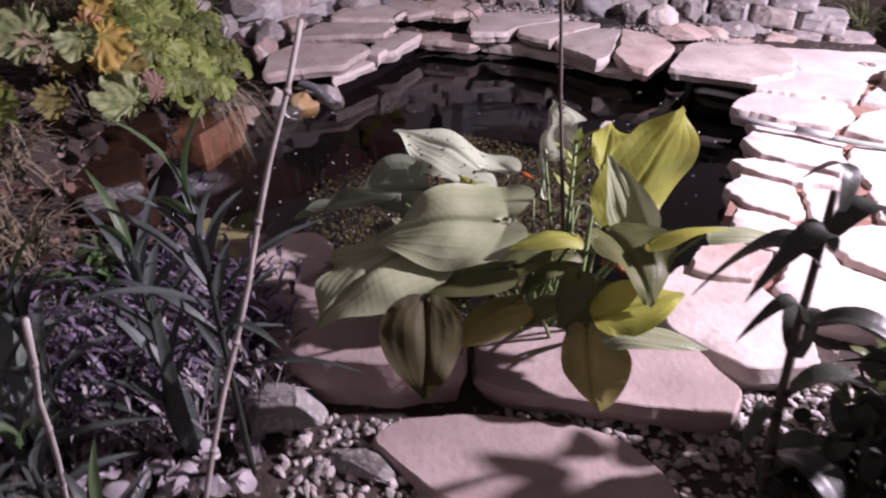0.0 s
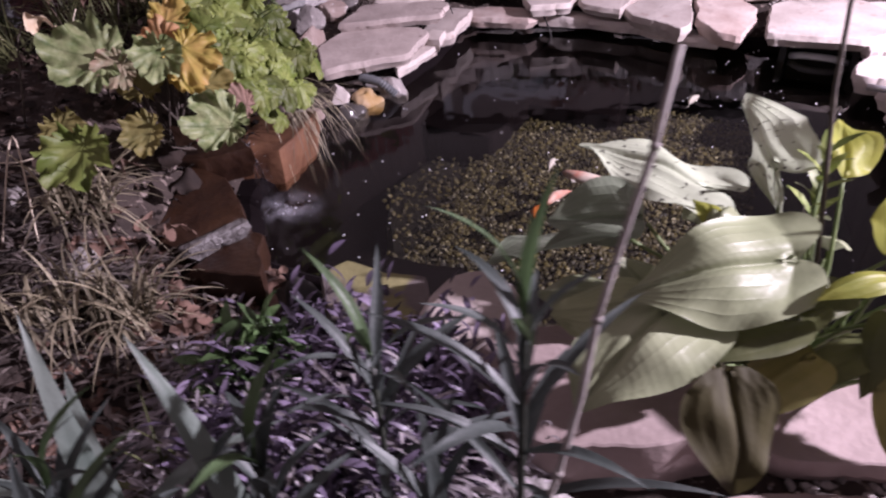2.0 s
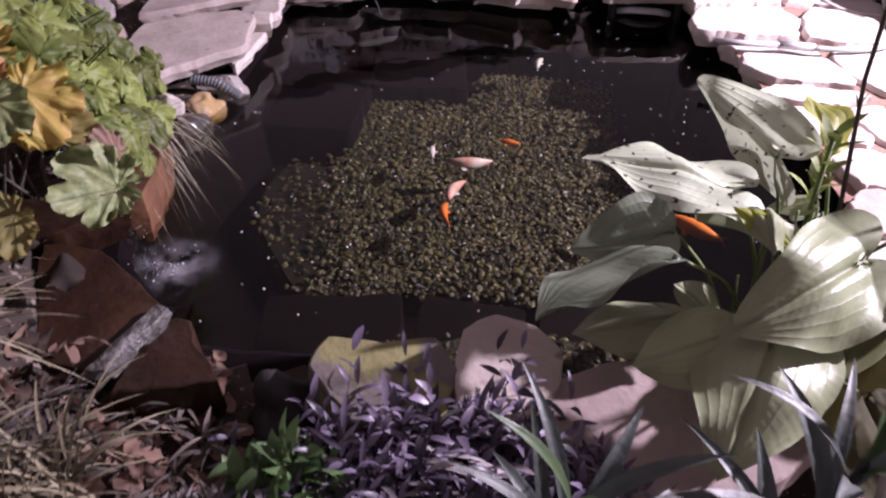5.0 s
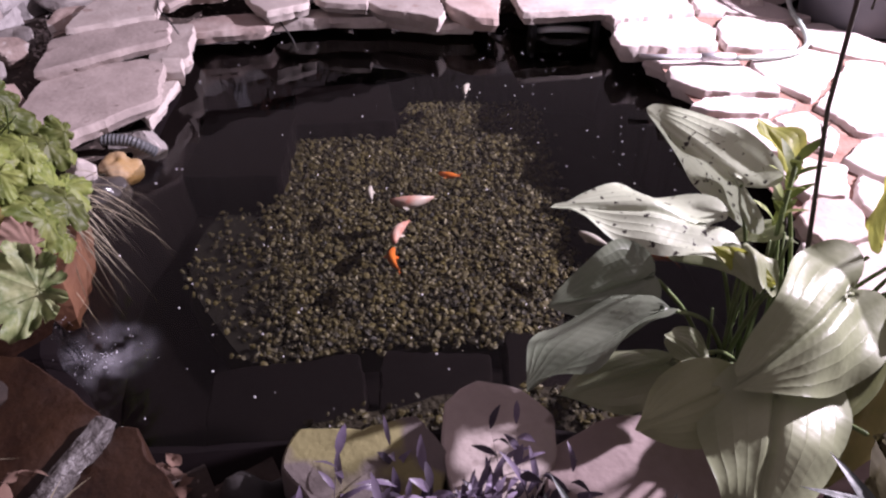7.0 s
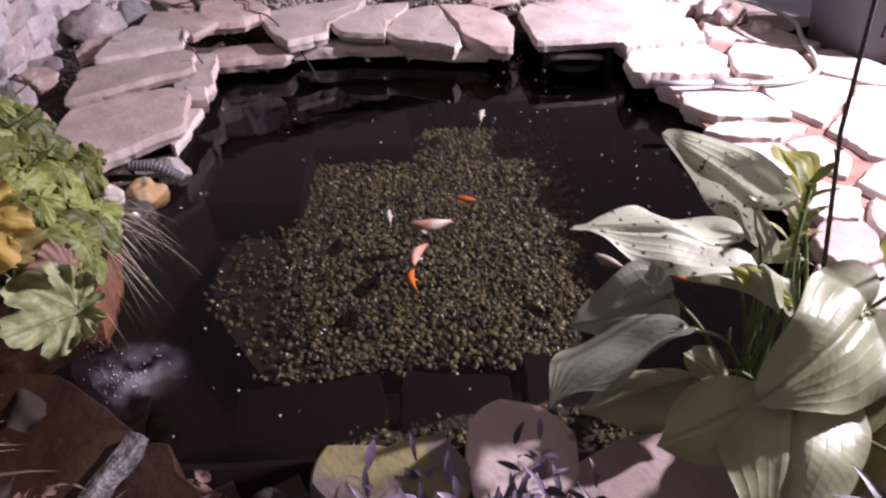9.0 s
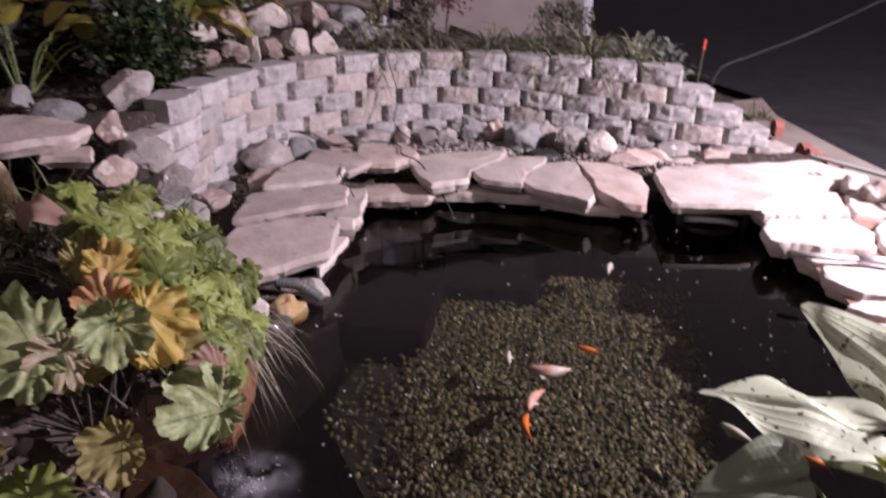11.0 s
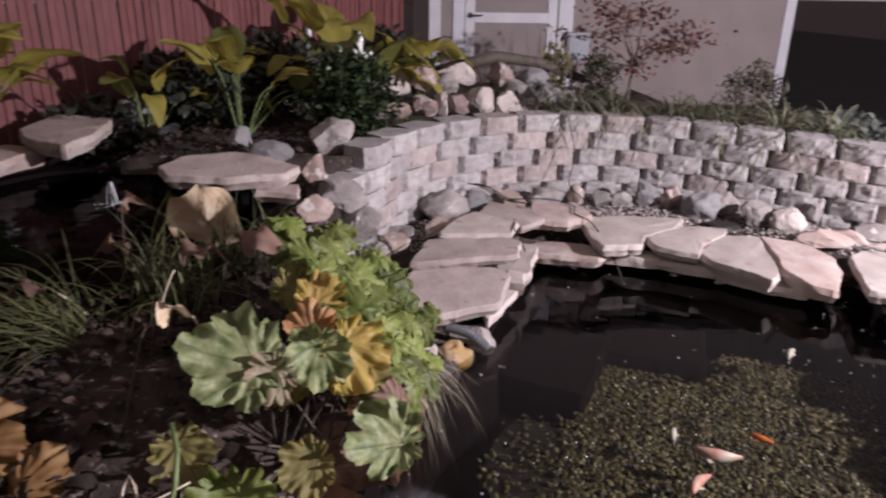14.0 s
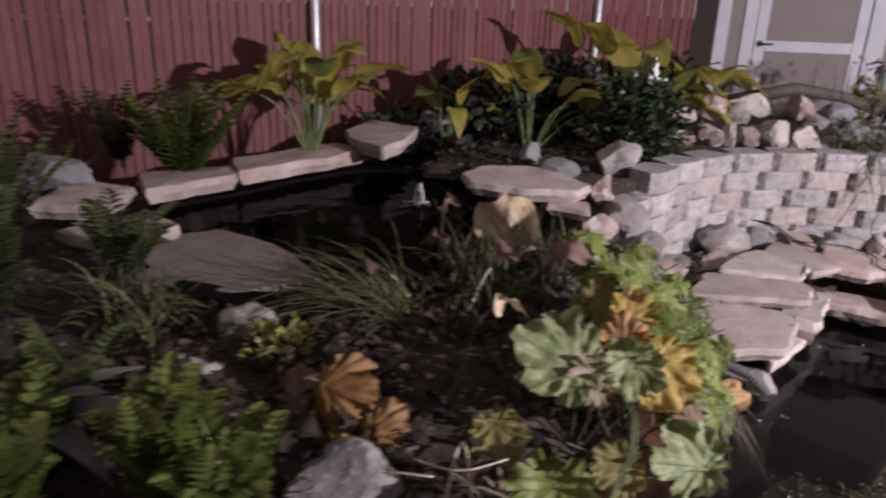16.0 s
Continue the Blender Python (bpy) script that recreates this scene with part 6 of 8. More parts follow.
def spread_leaf(parent, material, foot, tip, one, x_one, other, x_other, outline, arch=0.02, dome=0.18, wave=0.085, quilt=0.003, seed=0):
    """A broad leaf hung on its foot, its tip and a place on either edge, so that each half may hang its own way."""
    b, t = Vector(foot), Vector(tip)
    a_way = (Vector(one) - b.lerp(t, x_one)) * (0.5 / half_width(outline, x_one))
    c_way = (Vector(other) - b.lerp(t, x_other)) * (0.5 / half_width(outline, x_other))
    nrm = (t - b).cross(a_way - c_way).normalized()
    if nrm.z < 0 and abs(nrm.z) > 0.25 or (abs(nrm.z) <= 0.25 and nrm.y > 0):
        nrm = -nrm
    width = a_way.length + c_way.length
    line = spline([(x, y, 0) for x, y in outline], 0.045)
    if (line[-1] - Vector((1, 0, 0))).length > 0.01:
        line.append(Vector((1, 0, 0)))
    ring = [(p.x, p.y) for p in line] + [(p.x, -p.y) for p in reversed(line[1:-1])]
    na, nr = len(ring), 14
    ph = random.Random(seed).uniform(0, 6)
    verts, faces, uv = [], [], []

    def put(x, y):
        w = max(0.08, half_width(outline, max(0.12, min(0.99, x))) if x > 0.12 else 0.5)
        v = max(-1, min(1, y / w))
        u = max(0.0, min(1.0, x))
        lift = arch * 4 * u * (1 - u) + dome * width * 0.5 * (1 - v * v) * (1 - abs(u - 0.35)) * min(1, 4 * abs(v) + 0.6)
        lift += wave * width * math.sin(8 * x + ph + (2.1 if y > 0 else 0)) * abs(v) ** 2.5
        lift += quilt * width * math.cos(v * math.pi * 8) * (1 - 0.6 * u) + 0.3 * quilt * width * math.sin(u * 60 - abs(v) * 14)
        lift += 0.09 * width * noise.noise((x * 2.6, y * 3.1, seed * 1.7)) - 0.035 * width * math.exp(-(v / 0.07) ** 2)
        verts.append(b.lerp(t, x) + (a_way if y > 0 else c_way) * abs(y) * 2 + nrm * lift)
        uv.extend((u, v, 0.0))

    put(0.0, 0.0)
    for r in range(1, nr + 1):
        q = r / nr
        for x, y in ring:
            put(x * q if x > 0 else x * q, y * q)
    for k in range(na):
        faces.append((0, 1 + k, 1 + (k + 1) % na))
    for r in range(nr - 1):
        for k in range(na):
            p, q = 1 + r * na + k, 1 + r * na + (k + 1) % na
            faces.append((p, q, q + na, p + na))
    ob = leaf_part(parent, "leaf", (verts, faces), material)
    ob.data.attributes.new("leafuv", "FLOAT_VECTOR", "POINT").data.foreach_set("vector", uv)
    return ob


def pond_plant():
    p = tagged(empty("pond_plant", 0.3, 1.86, -0.1), "pond plant with broad pale green and yellowing leaves", "pond plant")
    broad = (
        # foot, tip, a place on one edge and how far along, the other edge, outline, arch, dome, material
        ((0.27, 2.01, 0.455), (0.315, 2.335, 0.475), (0.38, 2.07, 0.5), 0.1, (0.275, 2.0, 0.365), 0.05, HEART, 0.01, 0.12, M_LEAF_SPECK),
        ((0.117, 1.965, 0.437), (-0.134, 2.131, 0.486), (0.15, 2.075, 0.435), 0.1, (-0.056, 1.99, 0.445), 0.52, HEART, 0.005, 0.1, M_LEAF_SPECK),
        ((-0.09, 1.85, 0.41), (-0.37, 1.89, 0.34), (-0.2, 1.99, 0.33), 0.4, (-0.235, 1.81, 0.425), 0.42, OVAL, 0.005, 0.1, M_LEAF_MID),
        ((-0.027, 1.945, 0.39), (-0.225, 2.01, 0.35), (-0.06, 1.985, 0.455), 0.15, (-0.1, 1.93, 0.33), 0.4, OVAL, 0.01, 0.12, M_LEAF_MID),
        ((-0.03, 1.845, 0.25), (-0.264, 1.908, 0.228), (-0.13, 1.94, 0.235), 0.38, (-0.14, 1.835, 0.175), 0.42, OVAL, 0.01, 0.14, M_LEAF_POND),
        ((-0.02, 1.79, 0.28), (-0.11, 1.835, 0.37), (-0.02, 1.845, 0.33), 0.4, (-0.08, 1.785, 0.3), 0.4, OVAL, 0.0, 0.1, M_LEAF_POND),
        ((-0.06, 1.69, 0.365), (-0.253, 1.743, 0.306), (-0.135, 1.785, 0.345), 0.4, (-0.16, 1.668, 0.28), 0.42, OVAL, 0.01, 0.14, M_LEAF_PALE),
        ((0.17, 1.695, 0.445), (-0.13, 1.68, 0.395), (0.035, 1.765, 0.47), 0.4, (0.075, 1.595, 0.375), 0.15, HEART, 0.035, 0.2, M_LEAF_POND),
        ((-0.05, 1.66, 0.375), (-0.24, 1.525, 0.26), (-0.165, 1.695, 0.335), 0.1, (0.02, 1.565, 0.335), 0.1, HEART, 0.04, 0.22, M_LEAF_POND),
        ((0.41, 1.77, 0.38), (0.55, 1.85, 0.655), (0.385, 1.8, 0.54), 0.4, (0.6, 1.86, 0.5), 0.45, OVAL, -0.01, 0.08, M_LEAF_YEL),
        ((0.41, 1.99, 0.43), (0.45, 2.13, 0.5), (0.39, 2.06, 0.49), 0.4, (0.5, 2.04, 0.46), 0.4, OVAL, 0.01, 0.1, M_LEAF_YEL),
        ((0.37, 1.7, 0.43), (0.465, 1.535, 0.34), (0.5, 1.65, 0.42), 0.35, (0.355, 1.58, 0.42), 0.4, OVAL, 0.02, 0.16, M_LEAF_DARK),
        ((0.35, 1.55, 0.29), (0.545, 1.59, 0.335), (0.4, 1.6, 0.35), 0.35, (0.47, 1.515, 0.3), 0.5, OVAL, 0.01, 0.1, M_LEAF_YEL),
        ((0.34, 1.57, 0.27), (0.375, 1.485, 0.08), (0.3, 1.53, 0.19), 0.45, (0.43, 1.49, 0.21), 0.45, OVAL, 0.02, 0.14, M_LEAF_OLIVE),
        # hanging leaf, its shade carried by a darker colour
        ((-0.005, 1.515, 0.375), (0.0, 1.4, 0.19), (-0.09, 1.445, 0.325), 0.35, (0.075, 1.47, 0.31), 0.35, OVAL, 0.02, 0.14, M_LEAF_SHADED),
        ((0.118, 1.88, 0.44), (0.06, 1.785, 0.425), (0.095, 1.99, 0.385), 0.1, (0.16, 1.82, 0.4), 0.3, OVAL, 0.01, 0.1, M_LEAF_POND),
        ((0.116, 1.793, 0.413), (0.054, 1.9, 0.455), (0.1, 1.86, 0.45), 0.4, (0.07, 1.84, 0.42), 0.4, OVAL, 0.0, 0.1, M_LEAF_YEL),
    )
    rnd = random.Random(5)

    def stalk(foot, leaf):
        c = CROWN + Vector((rnd.uniform(-0.09, 0.09), rnd.uniform(-0.09, 0.07), 0))
        midway = c.lerp(Vector(foot), 0.55) + Vector((0, 0, 0.06))
        stem_part(p, [tuple(c), tuple(midway), foot], 0.006, 0.004).parent = leaf

    for k, (foot, tip, one, x_one, other, x_other, outline, arch, dome, m) in enumerate(broad):
        stalk(foot, spread_leaf(p, m, foot, tip, one, x_one, other, x_other, outline, arch, dome, seed=k))
    small = (
        # foot, tip, width, arch, roll, material, fold, droop
        ((0.46, 1.72, 0.4), (0.37, 1.72, 0.6), 0.11, -0.01, 100, M_LEAF_POND, 0.2, 0.0),
        ((0.31, 1.63, 0.452), (0.162, 1.59, 0.436), 0.07, 0.02, 0, M_LEAF_YEL, 0.4, 0.0),
        ((0.45, 1.6, 0.455), (0.61, 1.6, 0.49), 0.06, 0.015, -15, M_LEAF_YEL, 0.35, 0.0),
        ((0.58, 1.63, 0.47), (0.74, 1.63, 0.45), 0.07, 0.01, 0, M_LEAF_POND, 0.3, 0.0),
        ((0.38, 1.53, 0.28), (0.58, 1.49, 0.27), 0.09, 0.015, 0, M_LEAF_POND, 0.3, 0.0),
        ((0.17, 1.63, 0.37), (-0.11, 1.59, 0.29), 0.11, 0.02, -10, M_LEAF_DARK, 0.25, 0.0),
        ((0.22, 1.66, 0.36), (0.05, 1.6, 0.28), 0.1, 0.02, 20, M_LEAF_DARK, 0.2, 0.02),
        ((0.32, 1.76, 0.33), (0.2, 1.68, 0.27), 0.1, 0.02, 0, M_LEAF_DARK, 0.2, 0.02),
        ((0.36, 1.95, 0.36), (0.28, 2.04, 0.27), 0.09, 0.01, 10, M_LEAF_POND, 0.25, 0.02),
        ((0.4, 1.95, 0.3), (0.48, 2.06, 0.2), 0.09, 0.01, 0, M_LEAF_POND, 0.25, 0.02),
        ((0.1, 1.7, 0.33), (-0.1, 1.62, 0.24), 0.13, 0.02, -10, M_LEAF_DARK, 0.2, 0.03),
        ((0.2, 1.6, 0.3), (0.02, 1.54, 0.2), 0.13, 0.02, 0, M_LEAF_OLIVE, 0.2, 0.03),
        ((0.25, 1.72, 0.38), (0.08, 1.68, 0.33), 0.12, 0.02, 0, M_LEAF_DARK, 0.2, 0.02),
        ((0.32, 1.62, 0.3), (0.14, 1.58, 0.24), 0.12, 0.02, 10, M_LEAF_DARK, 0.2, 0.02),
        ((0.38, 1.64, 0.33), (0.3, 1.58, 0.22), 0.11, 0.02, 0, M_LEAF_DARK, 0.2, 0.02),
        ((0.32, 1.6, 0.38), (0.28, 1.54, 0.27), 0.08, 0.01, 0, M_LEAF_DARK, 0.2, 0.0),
    )
    for k, (foot, tip, width, arch, roll, m, fold, droop) in enumerate(small):
        stalk(foot, cordate(p, "leaf", m, foot, tip, width, arch, roll, dome=1.6 * fold, wave=0.06, droop=droop, seed=k + 30, slim=True))
    # young shoots at the middle
    for k in range(18):
        a, r = rnd.uniform(0, 6.28), rnd.uniform(0.02, 0.1)
        c = CROWN + Vector((rnd.uniform(-0.07, 0.07), rnd.uniform(-0.07, 0.07), 0))
        t = c + Vector((r * math.cos(a), r * math.sin(a), rnd.uniform(0.3, 0.5)))
        stem_part(p, [tuple(c), tuple(t)], 0.005, 0.003, name="shoot")
    # a lime-coloured flowering sprout
    for k in range(14):
        a = k * 2.4
        z = 0.36 + 0.012 * k
        v, f = blade((0.335, 1.95, z), (0.335 + 0.06 * math.cos(a), 1.95 + 0.06 * math.sin(a), z + 0.05), 0.024, 0.006, 0, lance, nu=6, nv=2)
        leaf_part(p, "young_leaf", (v, f), M_LIME)
    stem_part(p, [(0.33, 1.9, -0.05), (0.335, 1.95, 0.53)], 0.007, 0.005, name="stem")


pond_plant()


# ---- tall spiky lily-like stalks ----
def spiky_plant(x, y, top, count, reach, seed, label="tall stalk with narrow grey-green pointed leaves", lean=(0, 0)):
    z = ground_z(x, y)
    p = tagged(empty("spiky_plant", x, y, z), label, "plant", "spiky plants beside the pond")
    rnd = random.Random(seed)
    hgt = top - z
    count = int(count * 0.62)
    stem_part(p, [(x, y, z), (x + lean[0] * 0.5, y + lean[1] * 0.5, z + hgt * 0.5), (x + lean[0], y + lean[1], top - 0.02)], 0.007, 0.005, M_DULL)
    for k in range(count):
        u = (k + 0.5) / count
        h = z + hgt * (0.4 + 0.6 * u)
        a = k * 2.4 + rnd.uniform(-0.3, 0.3)
        ln = reach * (1.35 - 0.4 * u) * rnd.uniform(0.8, 1.2)
        rise = (0.35 + 0.75 * u) * rnd.uniform(0.6, 1.3)
        cx, cy = x + lean[0] * (0.4 + 0.6 * u), y + lean[1] * (0.4 + 0.6 * u)
        tip = (cx + ln * math.cos(a) * math.cos(rise), cy + ln * math.sin(a) * math.cos(rise), h + ln * math.sin(rise))
        leaf_part(p, "leaf", blade((cx, cy, h), tip, 0.016 + 0.01 * rnd.random(), 0.025, rnd.uniform(-15, 15), lance, fold=0.5, droop=0.05 * (1 - u), nu=8, nv=4, seed=k), M_AGAVE_HEART if u > 0.86 else M_AGAVE)


spiky_plant(-0.36, 1.33, 0.69, 30, 0.2, 1)
spiky_plant(-0.57, 1.47, 0.5, 26, 0.19, 2)
spiky_plant(-0.72, 1.32, 0.46, 28, 0.15, 3)
spiky_plant(-0.95, 1.2, 0.42, 28, 0.18, 5)
spiky_plant(-0.44, 0.98, 0.3, 26, 0.16, 12)
spiky_plant(-0.78, 1.0, 0.38, 28, 0.18, 13)
spiky_plant(-0.6, 0.86, 0.3, 26, 0.17, 14)
spiky_plant(-1.0, 1.3, 0.45, 28, 0.17, 8)
spiky_plant(-0.62, 1.1, 0.36, 24, 0.15, 9)
spiky_plant(0.2, 1.02, 0.26, 22, 0.09, 11, "short spiky shoot growing between sandstone slabs")


def strap_plant(x, y, leaves, seed, name="strap_leaf_plant", label="broad grey-green strap leaves curving outward", material=None, width=0.04, group=""):
    """Broad curved blades from one foot; leaves: turn, reach, height, droop."""
    z = ground_z(x, y)
    p = tagged(empty(name, x, y, z), label, "plant", group)
    for k, (turn, reach, height, droop) in enumerate(leaves):
        a = radians(turn)
        tip = (x + reach * math.cos(a), y + reach * math.sin(a), z + height)
        leaf_part(p, "leaf", blade((x, y, z), tip, width, 0.1 * reach + 0.06, 0, strap, fold=0.25, droop=droop, nu=18, nv=4, seed=seed + k), material or M_AGAVE)
    return p


strap_plant(-0.79, 1.335, ((145, 0.1, 0.62, 0.03), (200, 0.3, 0.45, 0.1)), 3, material=M_STRAP, width=0.055)
strap_plant(-0.9, 1.29, ((22, 0.29, 0.57, 0.03),), 4, width=0.036)
strap_plant(-0.49, 1.36, ((165, 0.15, 0.42, 0.02), (110, 0.05, 0.46, 0.0), (30, 0.14, 0.42, 0.03), (60, 0.1, 0.44, 0.02), (200, 0.2, 0.32, 0.04)), 7, width=0.034)
strap_plant(-1.0, 1.38, ((120, 0.1, 0.62, 0.04), (30, 0.3, 0.38, 0.12), (170, 0.3, 0.38, 0.1), (120, 0.25, 0.42, 0.08)), 5, material=M_STRAP, width=0.05)
strap_plant(-0.78, 1.16, ((80, 0.2, 0.42, 0.06), (10, 0.34, 0.36, 0.08), (150, 0.3, 0.32, 0.12)), 6, width=0.036)


# ---- ground cover ----
def scatter(name, label, count, seed, place, sprig, material, category="ground cover"):
    rnd = random.Random(seed)
    bits = []
    while len(bits) < count:
        q = place(rnd)
        if q:
            bits.append(join(sprig(rnd, *q)))
    v, f = join(bits)
    return tagged(pydata(name, v, f, material, smooth=True), label, category, kind="stuff")


def sprig_of(leaves, size, width, height, rise=(0.1, 0.9), nu=4, nv=2, shape=lance, fold=0.3):
    def make(rnd, x, y, z):
        out = []
        h = height * rnd.uniform(0.5, 1.3)
        lx, ly = rnd.uniform(-0.4, 0.4) * h, rnd.uniform(-0.4, 0.4) * h
        for k in range(leaves):
            u = (k + 1) / leaves
            a, e = k * 2.4 + rnd.uniform(0, 1), rnd.uniform(*rise)
            s = size * rnd.uniform(0.6, 1.3)
            b = (x + lx * u, y + ly * u, z + h * u)
            t = (b[0] + s * math.cos(a) * math.cos(e), b[1] + s * math.sin(a) * math.cos(e), b[2] + s * math.sin(e))
            out.append(blade(b, t, width * rnd.uniform(0.7, 1.3), 0.12 * s, rnd.uniform(-20, 20), shape, fold=fold, nu=nu, nv=nv))
        out.append(blade((x, y, z - 0.01), (x + lx, y + ly, z + h), 0.004, 0, 90, strap, nu=2, nv=1))
        return out
    return make


PURPLE = [(-0.9, 1.88), (-0.72, 1.93), (-0.53, 1.87), (-0.38, 1.75), (-0.28, 1.62), (-0.42, 1.5), (-0.6, 1.42), (-0.85, 1.3), (-0.95, 1.7)]
scatter("purple_groundcover", "dense purple-leaved ground cover beside the pond", 520, 11, strip(-0.95, -0.15, 1.15, 2.1, PURPLE, 0.01), sprig_of(10, 0.058, 0.012, 0.16, (0.0, 1.0), nu=5), M_PURPLE)
scatter("purple_sprigs", "single purple-leaved stems standing before the rim stones", 22, 14, strip(-0.8, -0.3, 1.68, 1.96, [(-0.78, 1.95), (-0.6, 1.93), (-0.42, 1.8), (-0.32, 1.7), (-0.4, 1.64), (-0.6, 1.78), (-0.8, 1.84)], 0.02), sprig_of(9, 0.055, 0.013, 0.24, (0.0, 0.9), nu=5), M_PURPLE)
scatter("bare_stems", "leafless greyish stems standing in the purple ground cover", 330, 15, strip(-1.0, -0.25, 1.15, 1.8, [(-0.95, 1.75), (-0.6, 1.74), (-0.36, 1.62), (-0.34, 1.45), (-0.5, 1.36), (-0.95, 1.3)], 0.01), sprig_of(3, 0.07, 0.009, 0.17, (-0.2, 0.9)), M_PURPLE_GREY)
scatter("dry_purple_litter", "greyish purple dry stems and leaves on the soil", 1400, 12, strip(-1.1, -0.3, 1.0, 2.05, [(-1.1, 1.35), (-0.7, 1.35), (-0.5, 1.4), (-0.44, 1.5), (-0.36, 1.68), (-0.6, 1.84), (-1.1, 1.95)], 0.012), sprig_of(5, 0.05, 0.01, 0.05, (-0.1, 0.4)), M_PURPLE_GREY)

scatter("dry_stem_litter", "greyish dry stems and leaves matted on the soil", 260, 13, strip(-1.75, -0.95, 1.3, 2.2, None, 0.012), sprig_of(6, 0.07, 0.009, 0.05, (-0.1, 0.4)), M_DRYSTEM)


def litter(name, label, count, seed, place, size, material):
    rnd = random.Random(seed)
    bits = []
    while len(bits) < count:
        q = place(rnd)
        if not q:
            continue
        x, y, z = q
        a, s = rnd.uniform(0, 6.28), size * rnd.uniform(0.5, 1.4)
        b = (x, y, z + rnd.uniform(0, 0.015))
        t = (x + s * math.cos(a), y + s * math.sin(a), z + rnd.uniform(0.0, 0.03))
        bits.append(blade(b, t, s * rnd.uniform(0.35, 0.75), rnd.uniform(-0.2, 0.35) * s, rnd.uniform(-40, 40), ovate, fold=rnd.uniform(-0.5, 0.9), wave=0.12, nu=5, nv=4, seed=len(bits)))
    v, f = join(bits)
    return tagged(pydata(name, v, f, material, smooth=True), label, "leaf litter", kind="stuff")


litter("leaf_litter", "pale dry brown leaf litter on the bank", 420, 21, strip(-1.4, -0.9, 1.5, 2.3, None, 0.01), 0.05, M_DRYLEAF)
litter("dark_leaf_litter", "dead dark brown leaves covering the bank", 1500, 22, strip(-2.4, -1.1, 2.1, 3.5, None, 0.015), 0.048, M_DEAD)
litter("bark_litter", "dark bark and dead leaves on the terrace", 700, 23, strip(-3.4, -1.0, 4.3, 6.2, [(-3.4, 4.4), (-2.27, 5.6), (-1.0, 6.2), (-1.0, 4.5), (-2.5, 4.4)], 0.01), 0.05, M_DEAD)
litter("pale_leaf_litter", "greyish dry leaves between the spiky stalks", 300, 25, strip(-0.95, -0.35, 1.25, 1.6, None, 0.02), 0.045, M_PURPLE_GREY)
litter("path_litter", "dead leaves among the planting", 500, 24, strip(-1.5, -0.46, 0.7, 1.9, None, 0.01), 0.045, M_DEAD)


def tuft(name, label, x, y, blades, length, seed, material, spread=0.06, width=0.006, rise=(0.5, 1.4), droop=0.12, group="", z=None, toward=None):
    """A clump of grass: one mesh of arching blades under its thing."""
    z = ground_z(x, y) if z is None else z
    p = tagged(empty(name, x, y, z), label, "grass", group)
    rnd = random.Random(seed)
    bits = []
    for k in range(blades):
        a = rnd.uniform(0, 6.28) if toward is None else rnd.gauss(radians(toward), 0.6)
        e, s = rnd.uniform(*rise), length * rnd.uniform(0.55, 1.15)
        b = (x + rnd.uniform(-spread, spread), y + rnd.uniform(-spread, spread), z)
        t = (b[0] + s * math.cos(a) * math.cos(e), b[1] + s * math.sin(a) * math.cos(e), z + s * math.sin(e))
        bits.append(blade(b, t, width * rnd.uniform(0.7, 1.3), 0.12 * s, 0, strap, fold=0.5, droop=droop * rnd.uniform(0.3, 1.6), nu=7, nv=2))
    leaf_part(p, "foliage", join(bits), material)
    return p


TAN = "tan arching grass clump beside the waterfall stones"
tuft("grass_clump", TAN, -1.24, 2.02, 110, 0.3, 31, M_GRASS_TAN, 0.06, 0.008, droop=0.16, group="grass clumps")
tuft("grass_clump", TAN, -1.36, 2.24, 100, 0.3, 32, M_GRASS_TAN, 0.06, 0.008, droop=0.16, group="grass clumps")
tuft("grass_clump", TAN, -1.4, 2.0, 90, 0.28, 33, M_GRASS_TAN, 0.07, 0.008, droop=0.16, group="grass clumps")
tuft("grass_clump", "green and tan grass clump among leaf litter", -1.02, 1.82, 80, 0.2, 34, M_GRASS, 0.06, 0.005, droop=0.12, group="grass clumps")
tuft("grass_clump", "yellow-green arching grass beside purple leaves", -0.97, 1.56, 60, 0.3, 40, M_GRASS, 0.05, 0.007, (0.3, 1.1), 0.14, group="grass clumps")
tuft("grass_clump", "wispy green grass with seed stems on the bank", -1.62, 3.1, 140, 0.36, 35, M_GRASS, 0.12, 0.006, droop=0.15, group="grass clumps")
tuft("grass_clump", "long green grass combed flat over the bank", -1.86, 2.9, 170, 0.45, 36, M_GRASS, 0.1, 0.006, (0.15, 0.5), 0.1, toward=185, group="grass clumps")
tuft("grass_clump", "wispy dark grass beside the upper pond", -1.45, 3.36, 100, 0.34, 37, M_GRASS, 0.1, 0.005, droop=0.12, group="grass clumps")
tuft("grass_clump", "fine grass hanging over the water beside lime leaves", -1.0, 3.1, 80, 0.22, 38, M_GRASS_TAN, 0.08, 0.004, (0.0, 0.7), 0.25, toward=-20, z=0.22, group="grass clumps")
tuft("grass_clump", "drooping grey-green grass clump on the bank", -2.5, 2.64, 140, 0.34, 39, M_GRASS, 0.1, 0.009, droop=0.2, group="grass clumps")
for k, (x, y) in enumerate(((0.24, 5.52), (0.5, 5.5), (0.82, 5.36), (1.08, 5.2), (1.3, 5.03), (1.55, 4.88), (1.8, 4.95), (1.55, 5.3), (0.05, 5.54), (1.1, 5.5), (1.98, 4.78))):
    tuft("liriope", "arching striped grass clump along the wall's top", x, y, 130, 0.4, 50 + k, M_LIRIOPE, 0.06, 0.012, (0.1, 0.85), 0.22, group="liriope clumps on the terrace")
